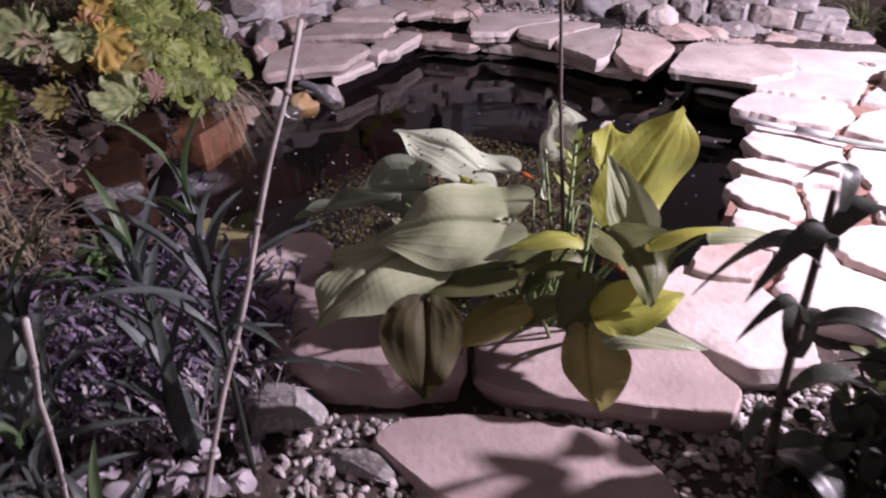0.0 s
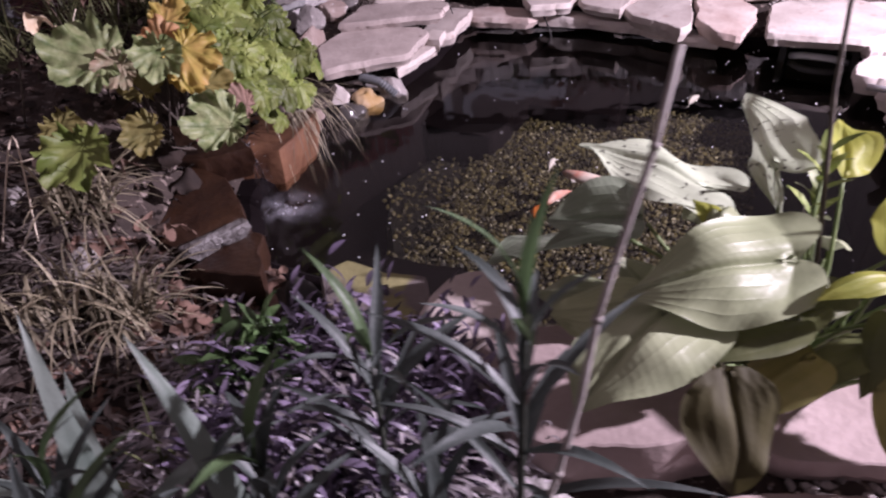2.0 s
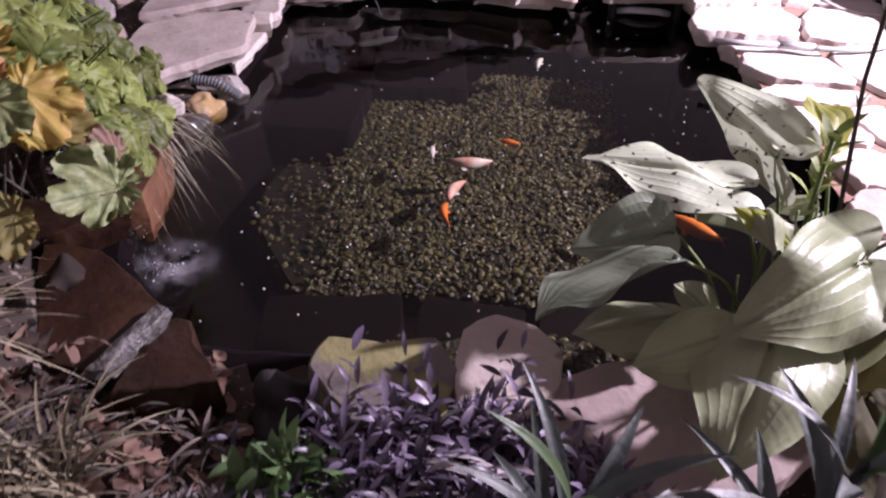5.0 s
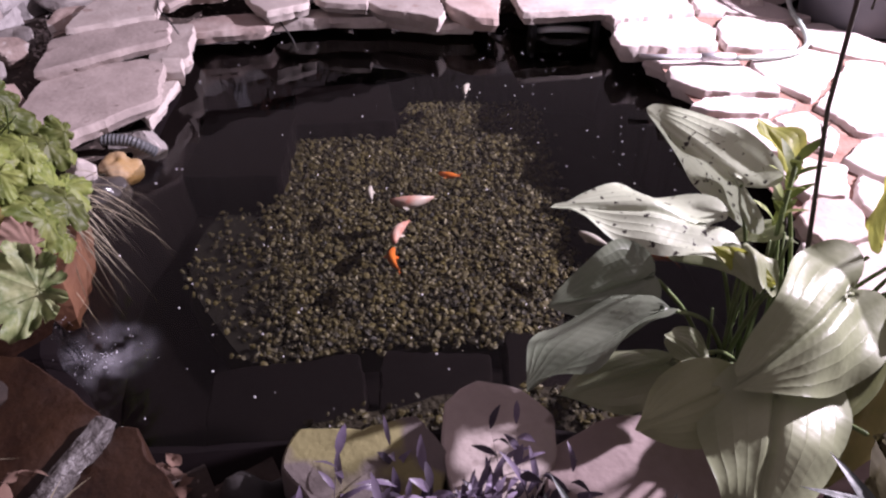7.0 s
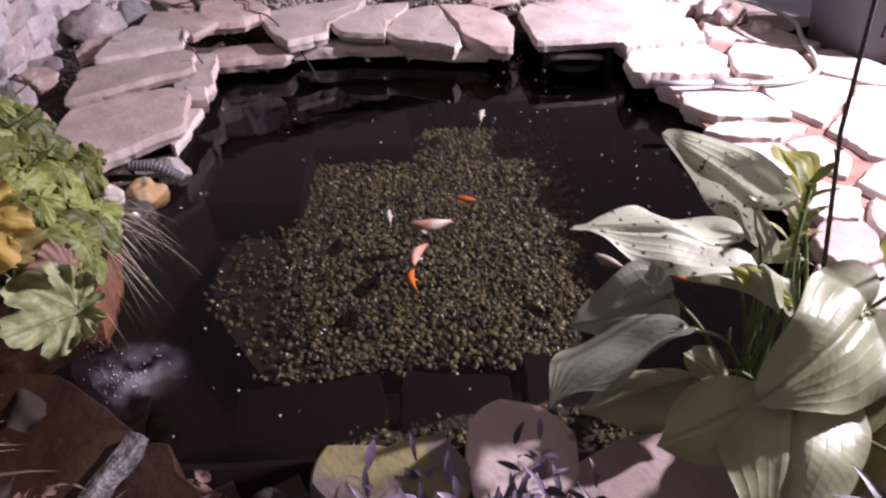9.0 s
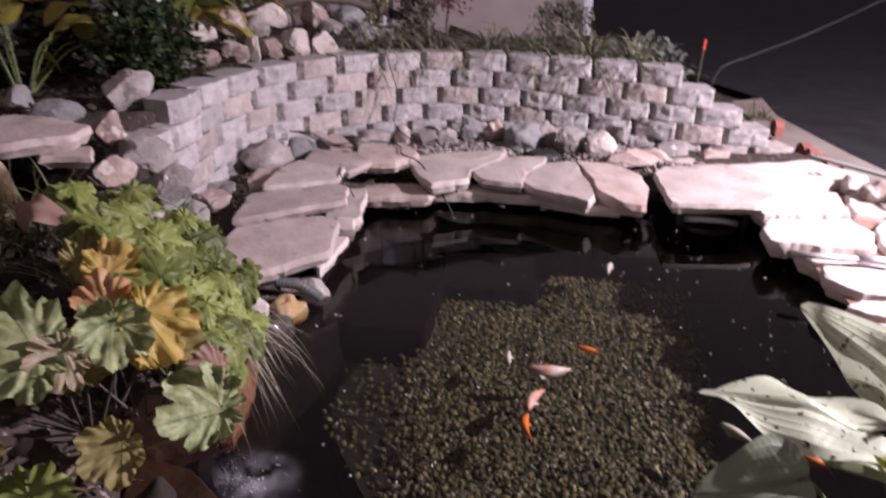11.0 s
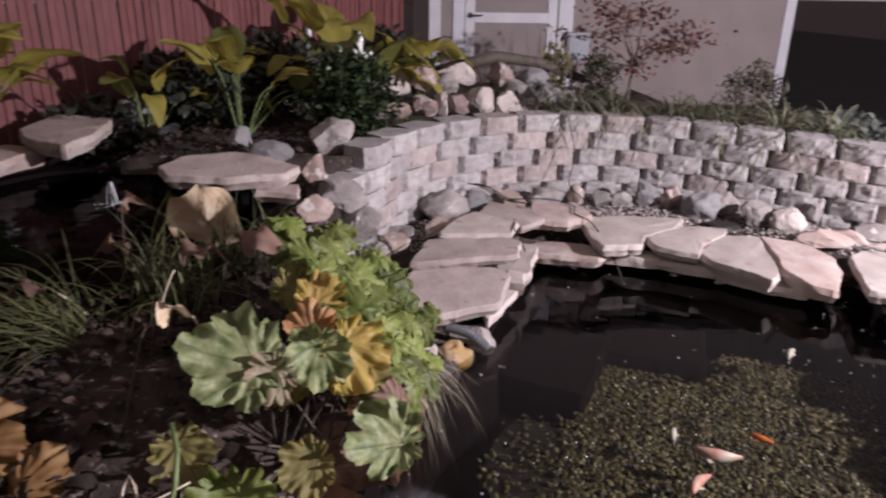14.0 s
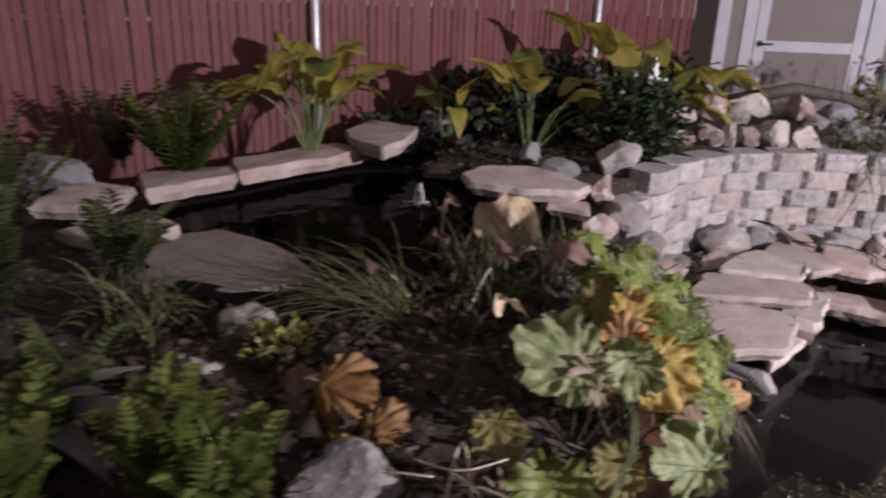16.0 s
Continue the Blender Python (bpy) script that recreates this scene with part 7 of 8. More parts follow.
tuft("liriope", "low dark mat of grass behind the wall blocks", -0.86, 5.22, 90, 0.13, 71, M_GRASS, 0.14, 0.006, group="liriope clumps on the terrace")
tuft("liriope", "low dark mat of grass before the white rocks", -0.1, 5.34, 70, 0.13, 72, M_GRASS, 0.14, 0.006, group="liriope clumps on the terrace")
for k, (x, y) in enumerate(((2.62, 5.3), (2.8, 5.1), (2.5, 5.0))):
    tuft("grass_clump", "dark weedy grass at the edge of the driveway", x, y, 60, 0.26, 90 + k, M_GRASS, 0.06, 0.008, (0.4, 1.3), 0.1, group="grass clumps")
for k, (x, y) in enumerate(((0.05, 5.95), (0.2, 6.15), (-0.2, 6.05), (0.32, 6.0), (-0.05, 6.2))):
    tuft("reed_clump", "thin dark upright reeds behind the rock heap", x, y, 14, 0.5, 80 + k, M_STALK, 0.06, 0.006, (1.2, 1.55), 0.02, group="reeds behind the heap")


# ---- hostas ----
def hosta(x, y, z, leaves, size, seed, label, yellow=0.6, spread=1.0, lift=(-0.6, 0.9)):
    p = tagged(empty("hosta", x, y, z), label, "hosta", "hostas beside the upper pond")
    rnd = random.Random(seed)
    for k in range(leaves):
        a = k * 2.399 + rnd.uniform(-0.4, 0.4)
        e = rnd.uniform(0.5, 1.35)
        s = size * rnd.uniform(0.55, 1.0)
        foot = Vector((x + spread * s * math.cos(a) * math.cos(e), y + spread * s * math.sin(a) * math.cos(e), z + s * math.sin(e)))
        ln = size * rnd.uniform(0.45, 0.75)
        d = rnd.uniform(*lift)
        tip = foot + Vector((ln * math.cos(a) * math.cos(d), ln * math.sin(a) * math.cos(d), ln * math.sin(d)))
        m = M_HOSTA if rnd.random() < yellow else M_HOSTA_G
        leaf = veined(p, "leaf", m, 12, 8, foot, tip, ln * rnd.uniform(0.48, 0.66), 0.04, rnd.uniform(-25, 25), ovate, fold=0.3, rib=0.05, wave=0.04, droop=0.04, ribs=3, seed=k)
        stem_part(p, [(x + 0.02 * math.cos(a), y + 0.02 * math.sin(a), z - 0.02), tuple(Vector((x, y, z)).lerp(foot, 0.6) + Vector((0, 0, 0.04))), tuple(foot)], 0.006, 0.004).parent = leaf
    return p


hosta(-2.75, 4.38, 0.6, 17, 0.5, 1, "tall yellowing hosta against the red fence", 0.9, 0.75, (-0.2, 1.1))
hosta(-2.2, 5.02, 0.56, 9, 0.36, 2, "small sparse hosta among dark stones", 0.4)
hosta(-1.72, 5.0, 0.56, 10, 0.44, 3, "hosta with large yellow-green leaves behind rocks", 0.5)
hosta(-1.2, 5.75, 0.58, 20, 0.62, 4, "large yellow hosta behind the pagoda ornament", 0.8)
hosta(-1.86, 5.3, 0.56, 7, 0.3, 5, "drooping sparse hosta with green leaves", 0.4)
hosta(-0.7, 6.05, 0.58, 12, 0.42, 6, "yellowing hosta drooping over the rock heap", 0.7)
hosta(-2.2, 5.4, ground_z(-2.2, 5.4), 9, 0.3, 7, "small dark hosta before the fence", 0.2)


# ---- ferns and low shrubs ----
def fern(x, y, z, fronds, length, seed, label, material=None, width=0.055, group="ferns", upright=(0.8, 1.4)):
    p = tagged(empty("fern", x, y, z), label, "fern", group)
    rnd = random.Random(seed)
    for k in range(fronds):
        a, e = k * 2.399, rnd.uniform(*upright)
        s = length * rnd.uniform(0.6, 1.1)
        b = Vector((x, y, z))
        t = b + Vector((s * math.cos(a) * math.cos(e), s * math.sin(a) * math.cos(e), s * math.sin(e)))
        bits = []
        n = 14
        way = (t - b).normalized()
        side = way.cross(Vector((0, 0, 1))).normalized()
        bits.append(blade(b, t, 0.006, 0.05, 0, strap, nu=8, nv=1))
        for i in range(2, n):
            u = i / n
            up = Vector((0, 0, 1)) * 0.05 * 4 * u * (1 - u)
            q = b.lerp(t, u) + up
            w = width * math.sin(math.pi * min(1, 0.15 + u * 0.85)) ** 0.7
            for sgn in (1, -1):
                bits.append(blade(q, q + side * sgn * w + way * w * 0.35, 0.034, 0.004, 0, lance, fold=0.2, nu=3, nv=2))
        leaf_part(p, "frond", join(bits), material or M_FERN)
    return p


fern(-3.12, 3.84, 0.5, 46, 0.52, 1, "dark green fern clump before the red fence", M_FERN_LIGHT, width=0.085)
fern(-3.45, 3.85, 0.55, 18, 0.4, 2, "dark fern beside a pale boulder")
fern(-3.75, 3.7, ground_z(-3.75, 3.7), 16, 0.4, 3, "dark fern at the fence's foot")
fern(-2.9, 2.55, 0.42, 24, 0.42, 4, "dense dark green foliage on the bank", width=0.06)
fern(-2.7, 2.85, 0.45, 18, 0.3, 5, "dense dark foliage beside a grey slab")
fern(-3.2, 2.9, 0.48, 22, 0.5, 6, "tall dark green foliage beside the upper pond")
fern(-2.06, 2.12, 0.3, 26, 0.36, 7, "bright green upright fern near the path", M_FERN_LIGHT, 0.06, upright=(1.1, 1.5))
fern(-2.3, 1.95, 0.28, 26, 0.38, 8, "green upright fern near the path", M_FERN_LIGHT, 0.06, upright=(1.1, 1.5))
fern(-1.9, 2.08, 0.29, 22, 0.33, 9, "bright green upright fern beside granite", M_FERN_LIGHT, 0.06, upright=(1.1, 1.5))
fern(-2.45, 2.3, 0.32, 16, 0.3, 10, "dark green fern among stones")
strap_plant(-2.4, 2.15, ((60, 0.25, 0.26, 0.08), (20, 0.3, 0.24, 0.1), (100, 0.25, 0.25, 0.08), (-20, 0.3, 0.22, 0.1), (0, 0.22, 0.3, 0.05)), 15, "broad_leaf_plant", "dark bluish broad leaves on the bank", M_GREYLEAF, 0.09)


def leafy_shrub(name, x, y, z, rx, ry, rz, count, leaf, seed, label, material, category="shrub", stems=6):
    """A bush: stems and many small leaves on an uneven crown."""
    p = tagged(empty(name, x, y, z), label, category)
    rnd = random.Random(seed)
    bits = []
    for k in range(count):
        d = Vector((rnd.gauss(0, 1), rnd.gauss(0, 1), rnd.gauss(0.2, 1))).normalized()
        r = rnd.uniform(0.45, 1.0) * (1 + 0.3 * noise.noise(d * 2.2 + Vector((seed, 0, 0))))
        c = Vector((x + rx * r * d.x, y + ry * r * d.y, z + rz + rz * r * d.z))
        if c.z < z:
            continue
        a = Vector((rnd.gauss(0, 1), rnd.gauss(0, 1), rnd.gauss(0.3, 0.7))).normalized() + d * 0.6
        bits.append(blade(c, c + a.normalized() * leaf * rnd.uniform(0.7, 1.3), leaf * 0.55, 0.1 * leaf, rnd.uniform(-60, 60), ovate, fold=0.3, nu=4, nv=2))
    leaf_part(p, "crown", join(bits), material)
    for k in range(stems):
        a = k * 6.28 / stems
        stem_part(p, [(x, y, z - 0.02), (x + 0.4 * rx * math.cos(a), y + 0.4 * ry * math.sin(a), z + rz * 0.8), (x + 0.8 * rx * math.cos(a + 0.3), y + 0.8 * ry * math.sin(a + 0.3), z + rz * 1.5)], 0.007, 0.003, M_BARK)
    return p


leafy_shrub("boxwood_bush", -1.14, 4.92, 0.5, 0.24, 0.2, 0.25, 1500, 0.046, 3, "dark glossy bush under the white pagoda", M_BOX)
leafy_shrub("green_clump", -0.87, 1.8, 0.05, 0.12, 0.1, 0.11, 260, 0.05, 4, "low clump of rounded dark green leaves", M_CLUMP)
leafy_shrub("yellow_sedum", -2.02, 2.56, 0.42, 0.1, 0.09, 0.08, 200, 0.026, 5, "yellow-green sedum clump beside a round stone", M_SEDUM)
leafy_shrub("conifer_bush", 0.52, 5.95, 0.56, 0.13, 0.13, 0.18, 900, 0.03, 7, "small dark brownish conifer before the shed", M_CONIFER)
leafy_shrub("conifer_bush", 1.6, 5.85, 0.42, 0.22, 0.2, 0.22, 1100, 0.03, 8, "rounded dark shrub at the shed's corner", M_CONIFER)
leafy_shrub("olive_shrub", 0.25, 6.1, 0.55, 0.13, 0.13, 0.2, 350, 0.04, 9, "thin olive shrub behind the rock heap", M_HEU_OLIVE)
leafy_shrub("grey_shrub", 2.0, 5.4, 0.2, 0.3, 0.25, 0.2, 700, 0.06, 10, "grey-green shrub beside the terrace's end", M_GREYLEAF)
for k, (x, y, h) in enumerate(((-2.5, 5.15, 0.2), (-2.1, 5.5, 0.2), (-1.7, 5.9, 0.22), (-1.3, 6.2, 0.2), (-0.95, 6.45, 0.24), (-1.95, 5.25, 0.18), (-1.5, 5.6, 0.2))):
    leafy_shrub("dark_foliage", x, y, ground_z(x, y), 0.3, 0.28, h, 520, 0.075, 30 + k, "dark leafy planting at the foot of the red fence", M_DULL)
leafy_shrub("dark_foliage", -3.9, 3.0, 0.5, 0.4, 0.5, 0.35, 1300, 0.06, 11, "dense dark foliage beside the fence", M_FERN)
leafy_shrub("dark_foliage", -3.0, 2.1, 0.35, 0.4, 0.35, 0.25, 1200, 0.05, 12, "dense dark foliage on the bank", M_FERN)


def maple():
    x, y, z = 0.86, 6.3, 0.38
    p = tagged(empty("japanese_maple", x, y, z), "young maple with dull red leaves before the shed", "tree")
    stem_part(p, [(x, y, z - 0.05), (x + 0.02, y, z + 0.3), (x + 0.06, y, z + 0.62)], 0.014, 0.008, M_BARK, "trunk")
    rnd = random.Random(9)
    bits = []
    for tx, tz in ((-0.42, 0.62), (-0.3, 0.48), (-0.15, 0.66), (0.0, 0.72), (0.12, 0.55), (0.3, 0.68), (0.45, 0.6), (-0.05, 0.4), (0.2, 0.8), (-0.3, 0.8), (0.38, 0.52)):
        ty = rnd.uniform(-0.2, 0.2)
        stem_part(p, [(x + 0.04, y, z + 0.4), (x + tx * 0.5, y + ty * 0.5, z + tz * 0.9), (x + tx, y + ty, z + tz)], 0.006, 0.002, M_BARK, "limb")
        for k in range(80):
            c = Vector((x + tx + rnd.gauss(0, 0.09), y + ty + rnd.gauss(0, 0.08), z + tz + rnd.gauss(0, 0.04)))
            a = Vector((rnd.gauss(0, 1), rnd.gauss(0, 1), rnd.gauss(-0.3, 0.5))).normalized()
            bits.append(blade(c, c + a * 0.045 * rnd.uniform(0.7, 1.2), 0.03, 0, rnd.uniform(-60, 60), ovate, nu=3, nv=2))
    leaf_part(p, "crown", join(bits), M_MAPLE)


maple()


# ---- heucheras and lime geranium-like foliage ----
def lobed(parent, material, centre, normal, size, seed, lobes=7, depth=0.1, ruffle=0.07, spin=0.0, cup=0.12, name="leaf"):
    """A round lobed leaf with a ruffled, toothed edge and a crinkled face; the stalk meets it at the notch."""
    rnd = random.Random(seed)
    c, n = Vector(centre), Vector(normal).normalized()
    s = n.cross(Vector((0, 0, 1)))
    s = s.normalized() if s.length > 0.1 else Vector((1, 0, 0))
    t = n.cross(s)
    na, nr = 120, 9
    ph, ph2 = rnd.uniform(0, 6), rnd.uniform(0, 6)
    # the veins spread from the stalk's end, which lies off the middle
    off, big = 0.24 * size, 0.5 * size
    o = c + (s * math.cos(spin) + t * math.sin(spin)) * off
    verts, faces, uv = [tuple(o)], [], [0.0, 0.5, 0.0]
    for r in range(0, nr + 1):
        q = r / nr if r else 0.02
        for k in range(na):
            a = 2 * math.pi * k / na
            reach = -off * math.cos(a) + math.sqrt(big * big - (off * math.sin(a)) ** 2)
            lobe_ = 1 - depth * (1 - abs(math.sin(lobes * a / 2)) ** 0.4) * 2.2
            tooth = 1 + 0.022 * math.cos(lobes * 4 * a + ph) + 0.012 * math.cos(lobes * 7 * a) + 0.06 * math.sin(2 * a + ph2) + 0.04 * math.sin(3 * a + ph)
            notch = 1 - 0.7 * math.exp(-((min(a, 2 * math.pi - a)) / 0.22) ** 2)
            rr = reach * q * (1 + (lobe_ * tooth * notch - 1) * q**1.5)
            x, y = rr * math.cos(a + spin), rr * math.sin(a + spin)
            lift = cup * size * q * q
            lift += ruffle * size * q**4 * (0.45 * math.sin(5 * a + ph) + 0.75 * math.sin(11 * a + ph2) + 0.7 * math.sin(19 * a))
            lift += 0.11 * size * noise.noise((x / size * 4, y / size * 4, seed)) * q + 0.075 * size * noise.noise((x / size * 11, y / size * 11, seed + 5)) * q
            # the face swells between the veins
            lift += 0.014 * size * abs(math.sin(lobes * a / 2)) * math.sin(math.pi * min(1, 1.2 * q))
            verts.append(tuple(o + s * x + t * y + n * lift * min(1, 3 * q)))
            uv += [q * 0.6, lobes * a / (2 * math.pi) + 0.5, 0.0]
    for k in range(na):
        faces.append((0, 1 + k, 1 + (k + 1) % na))
    for r in range(nr):
        for k in range(na):
            a, b = 1 + r * na + k, 1 + r * na + (k + 1) % na
            faces.append((a, b, b + na, a + na))
    ob = leaf_part(parent, name, (verts, faces), material)
    ob.data.attributes.new("leafuv", "FLOAT_VECTOR", "POINT").data.foreach_set("vector", uv)
    return ob


def heuchera():
    x, y, z = -1.22, 2.66, 0.26
    p = tagged(empty("heuchera", x, y, z), "heuchera with blue-green, yellow and orange ruffled leaves", "heuchera")
    cam_side = Vector((0.1, -0.75, 0.65))
    for k, (c, size, m, tilt, cup) in enumerate((
        ((-1.34, 2.45, 0.64), 0.23, M_HEU_BLUE, (0.25, 0, 0.25), 0.06),
        ((-1.27, 2.44, 0.6), 0.12, M_HEU_PINK, (0.3, 0, -0.2), 0.1),
        ((-1.185, 2.52, 0.59), 0.16, M_HEU_BLUE, (0.1, 0, 0.1), 0.16),
        ((-1.1, 2.56, 0.58), 0.18, M_HEU_YEL, (0.15, 0, 0), 0.06),
        ((-1.13, 2.58, 0.53), 0.13, M_HEU_YEL, (0.3, 0, -0.3), 0.08),
        ((-1.18, 2.7, 0.655), 0.13, M_HEU_YEL, (0.1, 0, 0.3), 0.12),
        ((-1.2, 2.63, 0.62), 0.13, M_HEU_ORANGE, (-0.1, 0, -0.1), 0.1),
        ((-1.05, 2.46, 0.44), 0.19, M_HEU_BLUE, (0.2, 0, 0), 0.1),
        ((-1.2, 2.33, 0.47), 0.13, M_HEU_OLIVE, (0.1, 0, 0.2), 0.1),
        ((-1.31, 2.2, 0.47), 0.2, M_LIME, (0, 0, 0.6), 0.12),
        ((-1.44, 2.42, 0.44), 0.15, M_HEU_OLIVE, (-0.1, 0, 0.3), 0.1),
        ((-1.24, 2.86, 0.6), 0.15, M_HEU_OLIVE, (0.0, 0, 0.3), 0.1),
        ((-1.1, 2.64, 0.5), 0.15, M_HEU_OLIVE, (0.2, 0, 0.1), 0.1),
        ((-1.26, 2.56, 0.52), 0.14, M_HEU_OLIVE, (0.0, 0, 0.2), 0.1),
        ((-1.03, 2.62, 0.42), 0.12, M_DRYLEAF, (0.3, 0, -0.3), -0.1),
    )):
        leaf = lobed(p, m, c, cam_side + Vector(tilt), size * 0.92, k, lobes=7 + k % 2, depth=0.15, ruffle=0.08, spin=k * 0.9 + 2.6, cup=cup)
        stem_part(p, [(x + 0.01 * k - 0.08, y, z), tuple(Vector((x, y, z)).lerp(Vector(c), 0.6) + Vector((0, 0, 0.03))), tuple(Vector(c) + Vector((0.0, 0.02, -0.03)))], 0.0035, 0.0025, M_STALK).parent = leaf


heuchera()


def dry_heuchera():
    x, y, z = -1.8, 2.38, 0.36
    p = tagged(empty("dry_heuchera", x, y, z), "withering heuchera with rust and yellow leaves", "heuchera")
    for k, (dx, dy, dz, size, m) in enumerate(((0.0, 0.0, 0.2, 0.2, M_HEU_RUST), (0.1, -0.02, 0.14, 0.15, M_HEU_RUST), (-0.1, 0.02, 0.16, 0.16, M_DRYLEAF), (0.02, -0.08, 0.08, 0.15, M_HEU_YEL), (-0.08, -0.08, 0.06, 0.14, M_HEU_RUST), (0.2, -0.06, 0.06, 0.1, M_DRYLEAF), (0.28, -0.12, 0.0, 0.11, M_HEU_RUST))):
        lobed(p, m, (x + dx, y + dy, z + dz - 0.04), (0.1 * k - 0.2, -0.7, 0.5), size * 0.85, 40 + k, lobes=5, ruffle=0.12, cup=-0.25, spin=k)
        stem_part(p, [(x, y, z), (x + dx, y + dy + 0.02, z + dz - 0.09)], 0.004, 0.003, M_STALK)


dry_heuchera()


def lime_foliage():
    p = tagged(empty("lime_geranium", -1.0, 3.2, 0.2), "dense mound of lime-green lobed leaves at the rim", "plant")
    rnd = random.Random(17)
    n = 105
    for k in range(n):
        u, v = (k + 0.5) / n, (k * 0.618034) % 1
        # a mound along the bank, falling towards the water
        y = 2.68 + 0.55 * u + rnd.uniform(-0.04, 0.04)
        x = (-1.36 + 0.2 * (1 - u)) * (1 - v) + (-0.86 - 0.1 * (1 - u)) * v
        z = 0.62 - 0.42 * max(0, v - 0.3) ** 1.2 - 0.06 * abs(u - 0.6) + rnd.uniform(-0.09, 0.06)
        nrm = (0.1 + 0.6 * v + rnd.uniform(-0.5, 0.5), -0.6 + rnd.uniform(-0.5, 0.5), 0.7)
        lobed(p, M_LIME, (x, y, z), nrm, rnd.uniform(0.085, 0.14), k, lobes=5, depth=0.26, ruffle=0.025, spin=rnd.uniform(0, 6), cup=-0.1)
    for k in range(24):
        a = rnd.uniform(0, 1)
        stem_part(p, [(-1.15, 2.95 + 0.5 * a, 0.2), (-1.1 + rnd.uniform(-0.1, 0.1), 2.85 + 0.6 * a, 0.42), (-1.08 + rnd.uniform(-0.12, 0.15), 2.75 + 0.6 * a, 0.58)], 0.003, 0.002)


lime_foliage()


# ---- single dry leaves and stems on the bank ----
for k, (x, y, z, s, turn, m, label) in enumerate((
    (-1.55, 2.98, 0.62, 0.15, 30, M_DRYLEAF, "curled dry pinkish leaf on a stem"),
    (-1.74, 3.11, 0.6, 0.14, 150, M_DRYLEAF, "curled dry brown leaf above grass"),
    (-1.78, 3.3, 0.68, 0.12, 80, M_DRYLEAF, "upright dry brown leaf above grass"),
    (-1.4, 2.99, 0.68, 0.15, -10, M_DRYLEAF, "folded dry pink leaf beside lime leaves"),
    (-1.9, 2.98, 0.56, 0.14, 200, M_DRYLEAF, "dry pale brown leaf over the grass"),
    (-1.48, 2.51, 0.69, 0.09, 10, M_DRYPALE, "pale curled leaf on a thin stem"),
    (-1.2, 2.52, 0.36, 0.1, 10, M_DRYLEAF, "dry pink leaf under the heuchera"),
    (-1.3, 2.36, 0.33, 0.1, 50, M_DRYLEAF, "crumpled dry leaf beside the waterfall"),
    (-1.12, 2.4, 0.27, 0.12, 170, M_DEAD, "brown leaf lying on the wet slab"),
    (-1.25, 2.5, 0.3, 0.12, 70, M_DEAD, "dead brown leaf beside the waterfall"),
    (-1.16, 2.2, 0.24, 0.09, 20, M_DRYLEAF, "pinkish dry leaf caught in grass"),
    (-0.5, 1.62, 0.09, 0.07, 20, M_DRYLEAF, "pale dry leaf among purple foliage"),
    (-0.6, 1.76, 0.09, 0.05, 120, M_DRYLEAF, "pale dry leaf on the ground cover"),
)):
    a = radians(turn)
    e = tagged(empty("dry_leaf", x, y, z), label, "dry leaf", "dry leaves on the bank")
    s *= 0.8
    leaf_part(e, "blade", blade((x, y, z), (x + s * math.cos(a), y + s * math.sin(a), z + 0.03), s * 0.75, 0.03, 60 * math.sin(k * 2.3), ovate, fold=0.6 * math.cos(k), wave=0.22, droop=0.04, nu=14, nv=8, seed=k), m)
    g = ground_z(x - 0.1 * math.cos(a), y - 0.1 * math.sin(a))
    if z > 0.4:
        stem_part(e, [(x - 0.1 * math.cos(a), y - 0.1 * math.sin(a), min(g, z - 0.02)), (x - 0.03 * math.cos(a), y - 0.03 * math.sin(a), z - 0.01), (x, y, z)], 0.003, 0.002, M_STALK if z > 0.65 else M_PALE_STEM)
for pts, label in (
    ([(-1.7, 2.4, 0.38), (-1.6, 2.32, 0.42), (-1.5, 2.3, 0.43), (-1.4, 2.36, 0.44)], "pale curved dry stem over the bank"),
    ([(-1.74, 2.3, 0.36), (-1.64, 2.24, 0.44), (-1.54, 2.24, 0.45)], "pale forked dry stem beside granite"),
    ([(-1.52, 2.1, 0.28), (-1.5, 2.3, 0.5), (-1.42, 2.1, 0.3)], "thin arching stem near the path"),
):
    bm = bmesh.new()
    tube(bm, spline(pts, 0.02), 0.0025, 0.002, sides=5)
    tagged(part("dry_twig", bm, M_PALE_STEM, smooth=True), label, "twig")


bm = bmesh.new()
tube(bm, spline([(-1.52, 1.48, ground_z(-1.52, 1.48) - 0.02), (-1.32, 1.62, 0.72), (-1.235, 1.69, 0.92), (-1.228, 1.73, 0.968), (-1.245, 1.765, 0.974)], 0.03), 0.0042, 0.002, sides=8)
tagged(part("plant_stalk", bm, M_STEM, smooth=True), "bare bent yellow-green stalk rising from the bank", "plant stalk")


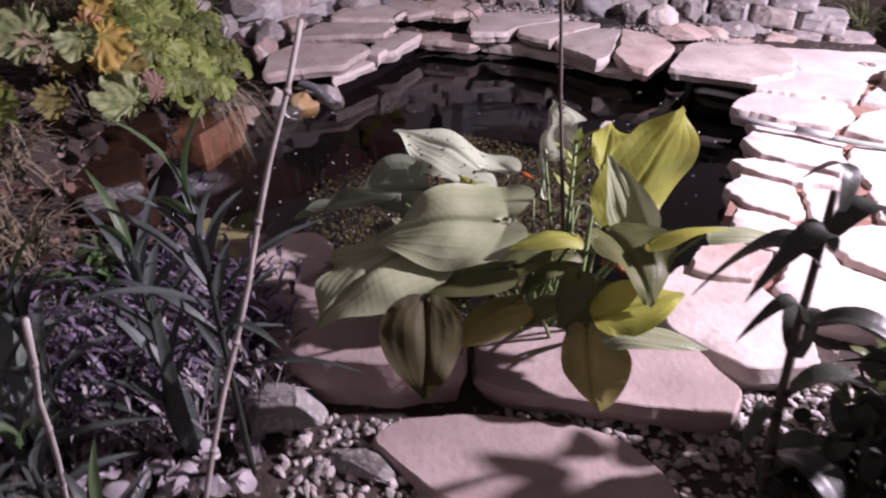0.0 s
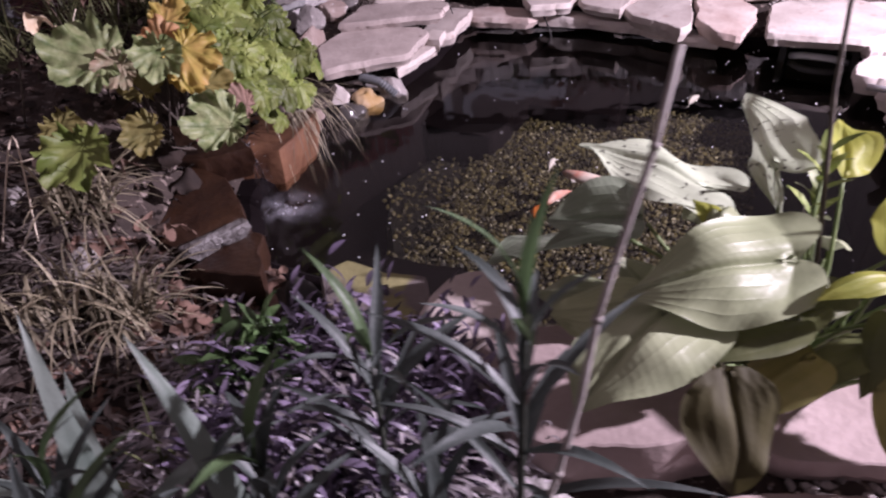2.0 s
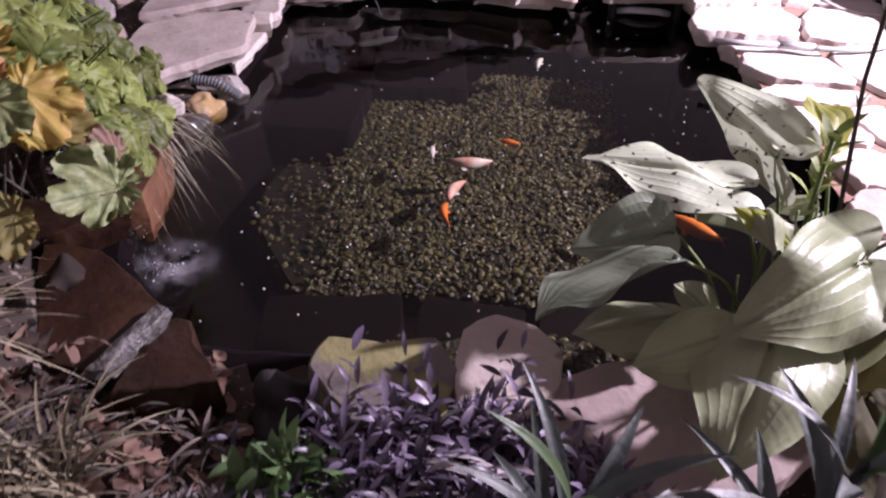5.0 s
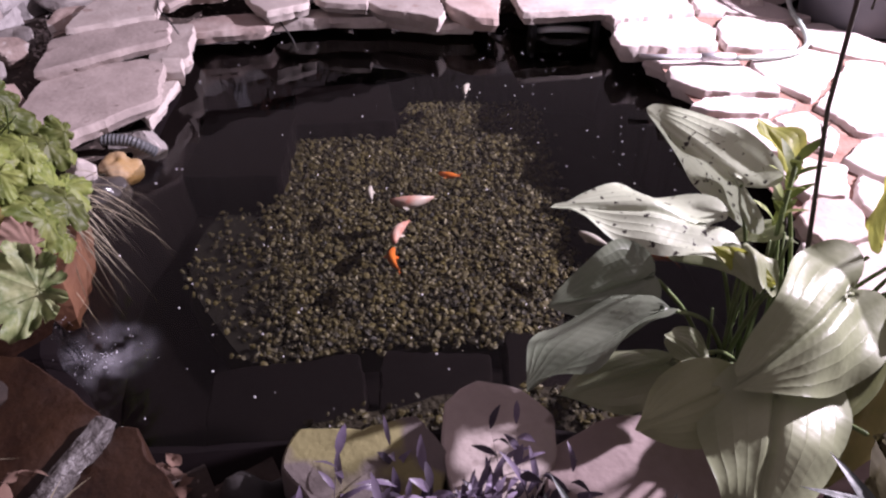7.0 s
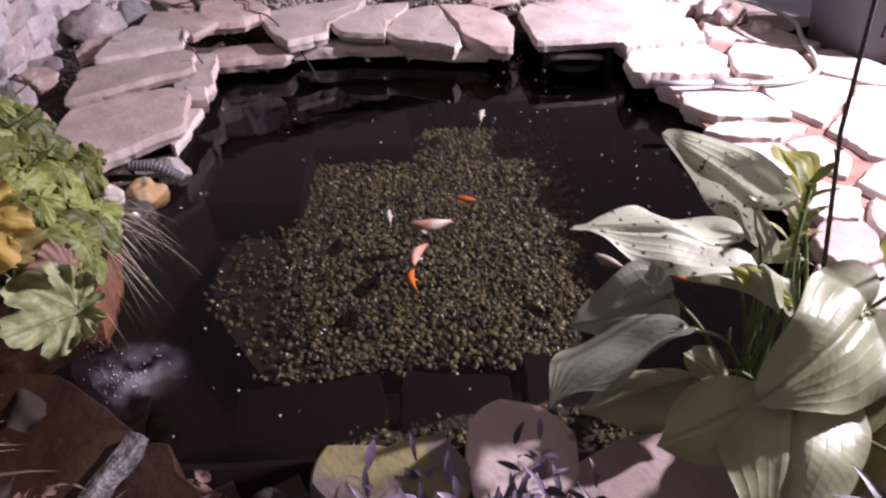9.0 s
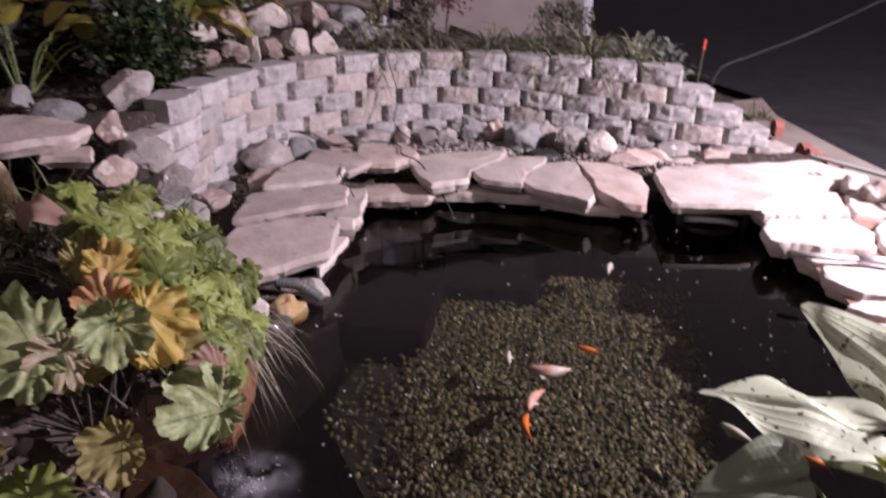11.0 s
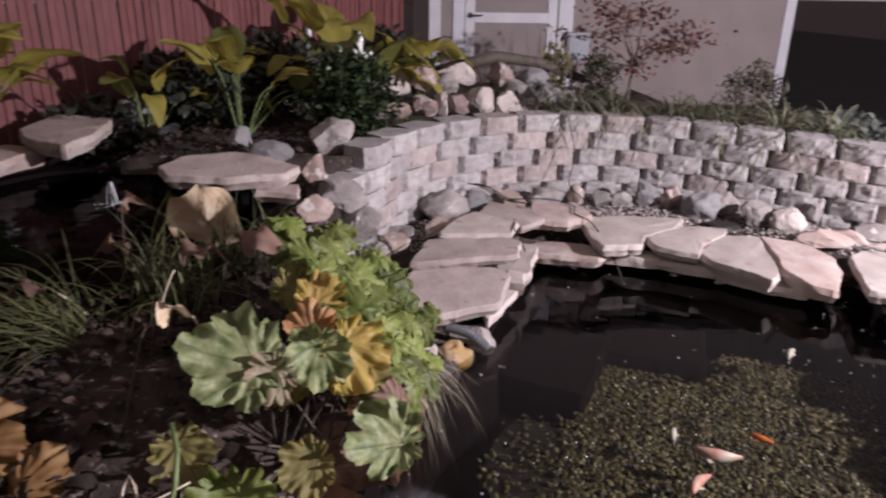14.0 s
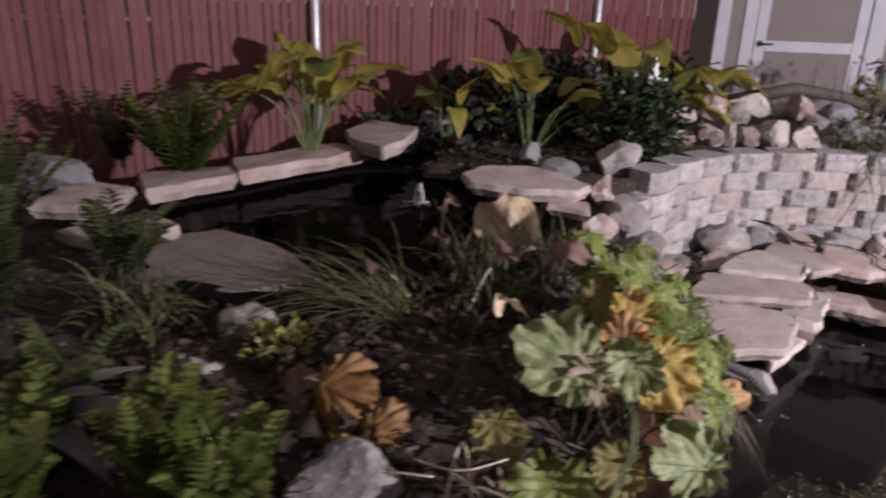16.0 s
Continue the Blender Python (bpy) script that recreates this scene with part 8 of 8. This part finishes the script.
# ---- the dark leafy stem beside the paving ----
def dark_plant():
    x, y, z = 0.64, 1.22, 0.03
    p = tagged(empty("leafy_stem", x, y, z), "tall stem with large drooping dark green leaves", "plant")
    stem_part(p, [(x, y, z), (x - 0.03, y + 0.02, z + 0.35), (x - 0.03, y + 0.06, z + 0.72)], 0.011, 0.006, M_STALK)
    rnd = random.Random(3)
    for k, (h, turn, s, w, d) in enumerate(((0.64, 200, 0.15, 0.07, 0.1), (0.6, 160, 0.2, 0.08, 0.12), (0.66, 20, 0.18, 0.07, 0.1), (0.5, 190, 0.13, 0.05, 0.05), (0.5, -30, 0.22, 0.07, 0.08), (0.44, 60, 0.2, 0.08, 0.08), (0.36, -10, 0.22, 0.09, 0.06), (0.3, 220, 0.12, 0.05, 0.06), (0.22, -60, 0.22, 0.1, 0.06), (0.18, 10, 0.24, 0.1, 0.06), (0.7, 100, 0.12, 0.05, 0.03))):
        a = radians(turn)
        b = Vector((x - 0.03, y + 0.04 * h, z + h))
        s, w = s * 0.85, w * 0.7
        t = b + Vector((s * math.cos(a), s * math.sin(a), 0.03))
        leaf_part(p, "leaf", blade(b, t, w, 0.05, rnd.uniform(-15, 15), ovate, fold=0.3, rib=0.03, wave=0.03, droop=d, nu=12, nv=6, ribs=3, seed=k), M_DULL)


dark_plant()
leafy_shrub("grey_broad_plant", 0.8, 0.98, 0.03, 0.16, 0.14, 0.14, 40, 0.13, 14, "low plant with shiny grey-green broad leaves", M_GREYLEAF)
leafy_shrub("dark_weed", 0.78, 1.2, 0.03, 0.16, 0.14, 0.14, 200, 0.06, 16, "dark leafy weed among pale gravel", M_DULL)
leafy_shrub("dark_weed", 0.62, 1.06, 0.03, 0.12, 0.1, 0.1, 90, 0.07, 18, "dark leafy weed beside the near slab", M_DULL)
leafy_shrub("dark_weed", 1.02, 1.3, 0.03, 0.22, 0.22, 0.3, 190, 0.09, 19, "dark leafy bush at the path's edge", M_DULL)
leafy_shrub("dark_weed", 0.95, 1.4, 0.03, 0.14, 0.14, 0.16, 160, 0.05, 15, "dark low weed beside the paving", M_FERN)


# ---- falling water ----
def waterfall():
    w = tagged(empty("waterfall", -1.03, 2.71, 0.0), "thin splashing stream falling into the pond", "waterfall")
    rnd = random.Random(6)
    for k in range(6):
        bm = bmesh.new()
        dx, dy = rnd.uniform(-0.012, 0.012), rnd.uniform(-0.022, 0.022)
        pts = [(-0.06 + dx, 0.03 + dy, 0.24), (-0.045 + dx, 0.02 + dy, 0.22), (-0.02 + dx, 0.01 + dy, 0.15), (0.0 + dx, dy, 0.07), (0.015 + dx, dy, 0.0)]
        tube(bm, [Vector(p) + Vector((rnd.uniform(-0.004, 0.004), rnd.uniform(-0.004, 0.004), 0)) for p in spline(pts, 0.02)], 0.0035, 0.0018, sides=6)
        part("strand", bm, M_STREAM, w, smooth=True)
    bm = bmesh.new()
    for k in range(60):
        t = rnd.random()
        bmesh.ops.create_icosphere(bm, subdivisions=1, radius=rnd.uniform(0.0005, 0.0013), matrix=Matrix.Translation((-0.06 + 0.085 * t**0.6 + rnd.gauss(0, 0.01), 0.02 * (1 - t) + rnd.gauss(0, 0.016), 0.235 * (1 - t * t))))
    part("drops", bm, M_FOAM, w, "white drops in the falling water", smooth=True)
    bm = bmesh.new()
    for k in range(45):
        r, a = abs(rnd.gauss(0, 0.06)), rnd.uniform(0, 6.28)
        bmesh.ops.create_icosphere(bm, subdivisions=1, radius=rnd.uniform(0.0006, 0.002), matrix=Matrix.Translation((0.06 + r * math.cos(a) * 1.4, -0.015 + r * math.sin(a), 0.002 + abs(rnd.gauss(0, 0.008)))))
    part("foam", bm, M_FOAM, w, "white foam where the water lands", smooth=True)
    bm = bmesh.new()
    bmesh.ops.create_circle(bm, cap_ends=True, segments=40, radius=0.17)
    film = part("foam_film", bm, M_FILM, w, "milky film of fine bubbles")
    film.location = (0.06, 0.0, 0.004)


waterfall()


def trickle():
    """A small spout that breaks the upper pond's surface under the bridge slab."""
    w = tagged(empty("water_spout", -2.07, 4.0, 0.485), "small sparkling water spout in the upper pond", "water spout")
    rnd = random.Random(16)
    for k in range(7):
        bm = bmesh.new()
        a, r = rnd.uniform(0, 6.28), rnd.uniform(0.01, 0.035)
        tube(bm, spline([(0.0, 0.0, -0.02), (0.004 * math.cos(a), 0.004 * math.sin(a), rnd.uniform(0.05, 0.1)), (r * math.cos(a), r * math.sin(a), 0.04), (1.3 * r * math.cos(a), 1.3 * r * math.sin(a), 0.0)], 0.012), 0.004, 0.003, sides=6)
        part("strand", bm, M_FOAM if k % 2 else M_STREAM, w, smooth=True)
    bm = bmesh.new()
    for k in range(50):
        a, r = rnd.uniform(0, 6.28), abs(rnd.gauss(0, 0.04))
        bmesh.ops.create_icosphere(bm, subdivisions=1, radius=rnd.uniform(0.001, 0.003), matrix=Matrix.Translation((r * math.cos(a), r * math.sin(a), 0.003)))
    part("foam", bm, M_FOAM, w, smooth=True)


trickle()
# small bubbles drifting on the pond
rnd = random.Random(12)
bm = bmesh.new()
k = 0
while k < 150:
    x, y = rnd.uniform(-1.0, 1.3), rnd.uniform(1.9, 4.4)
    if inside(x, y, POND) and (rnd.random() < 0.35 or x > 0.5 or (x < -0.4 and y < 3.1)):
        bmesh.ops.create_icosphere(bm, subdivisions=1, radius=rnd.uniform(0.0012, 0.0032), matrix=Matrix.Translation((x, y, 0.001)))
        k += 1
tagged(part("bubbles", bm, M_FOAM, smooth=True), "tiny pale bubbles and specks on the water", "bubbles", kind="stuff")


# ---- a large curled leaf on the bank ----
def curled_leaf():
    p = tagged(empty("dry_leaf", -1.58, 3.5, 0.42), "large curled ochre dry leaf standing on the bank", "dry leaf", "dry leaves on the bank")
    spread_leaf(p, M_DRYPALE, (-1.58, 3.48, 0.46), (-1.6, 3.42, 0.72), (-1.72, 3.5, 0.64), 0.5, (-1.47, 3.46, 0.62), 0.5, OVAL, 0.02, -0.3, wave=0.14, seed=77)
    stem_part(p, [(-1.57, 3.52, 0.38), (-1.58, 3.48, 0.47)], 0.004, 0.003, M_PALE_STEM)


curled_leaf()
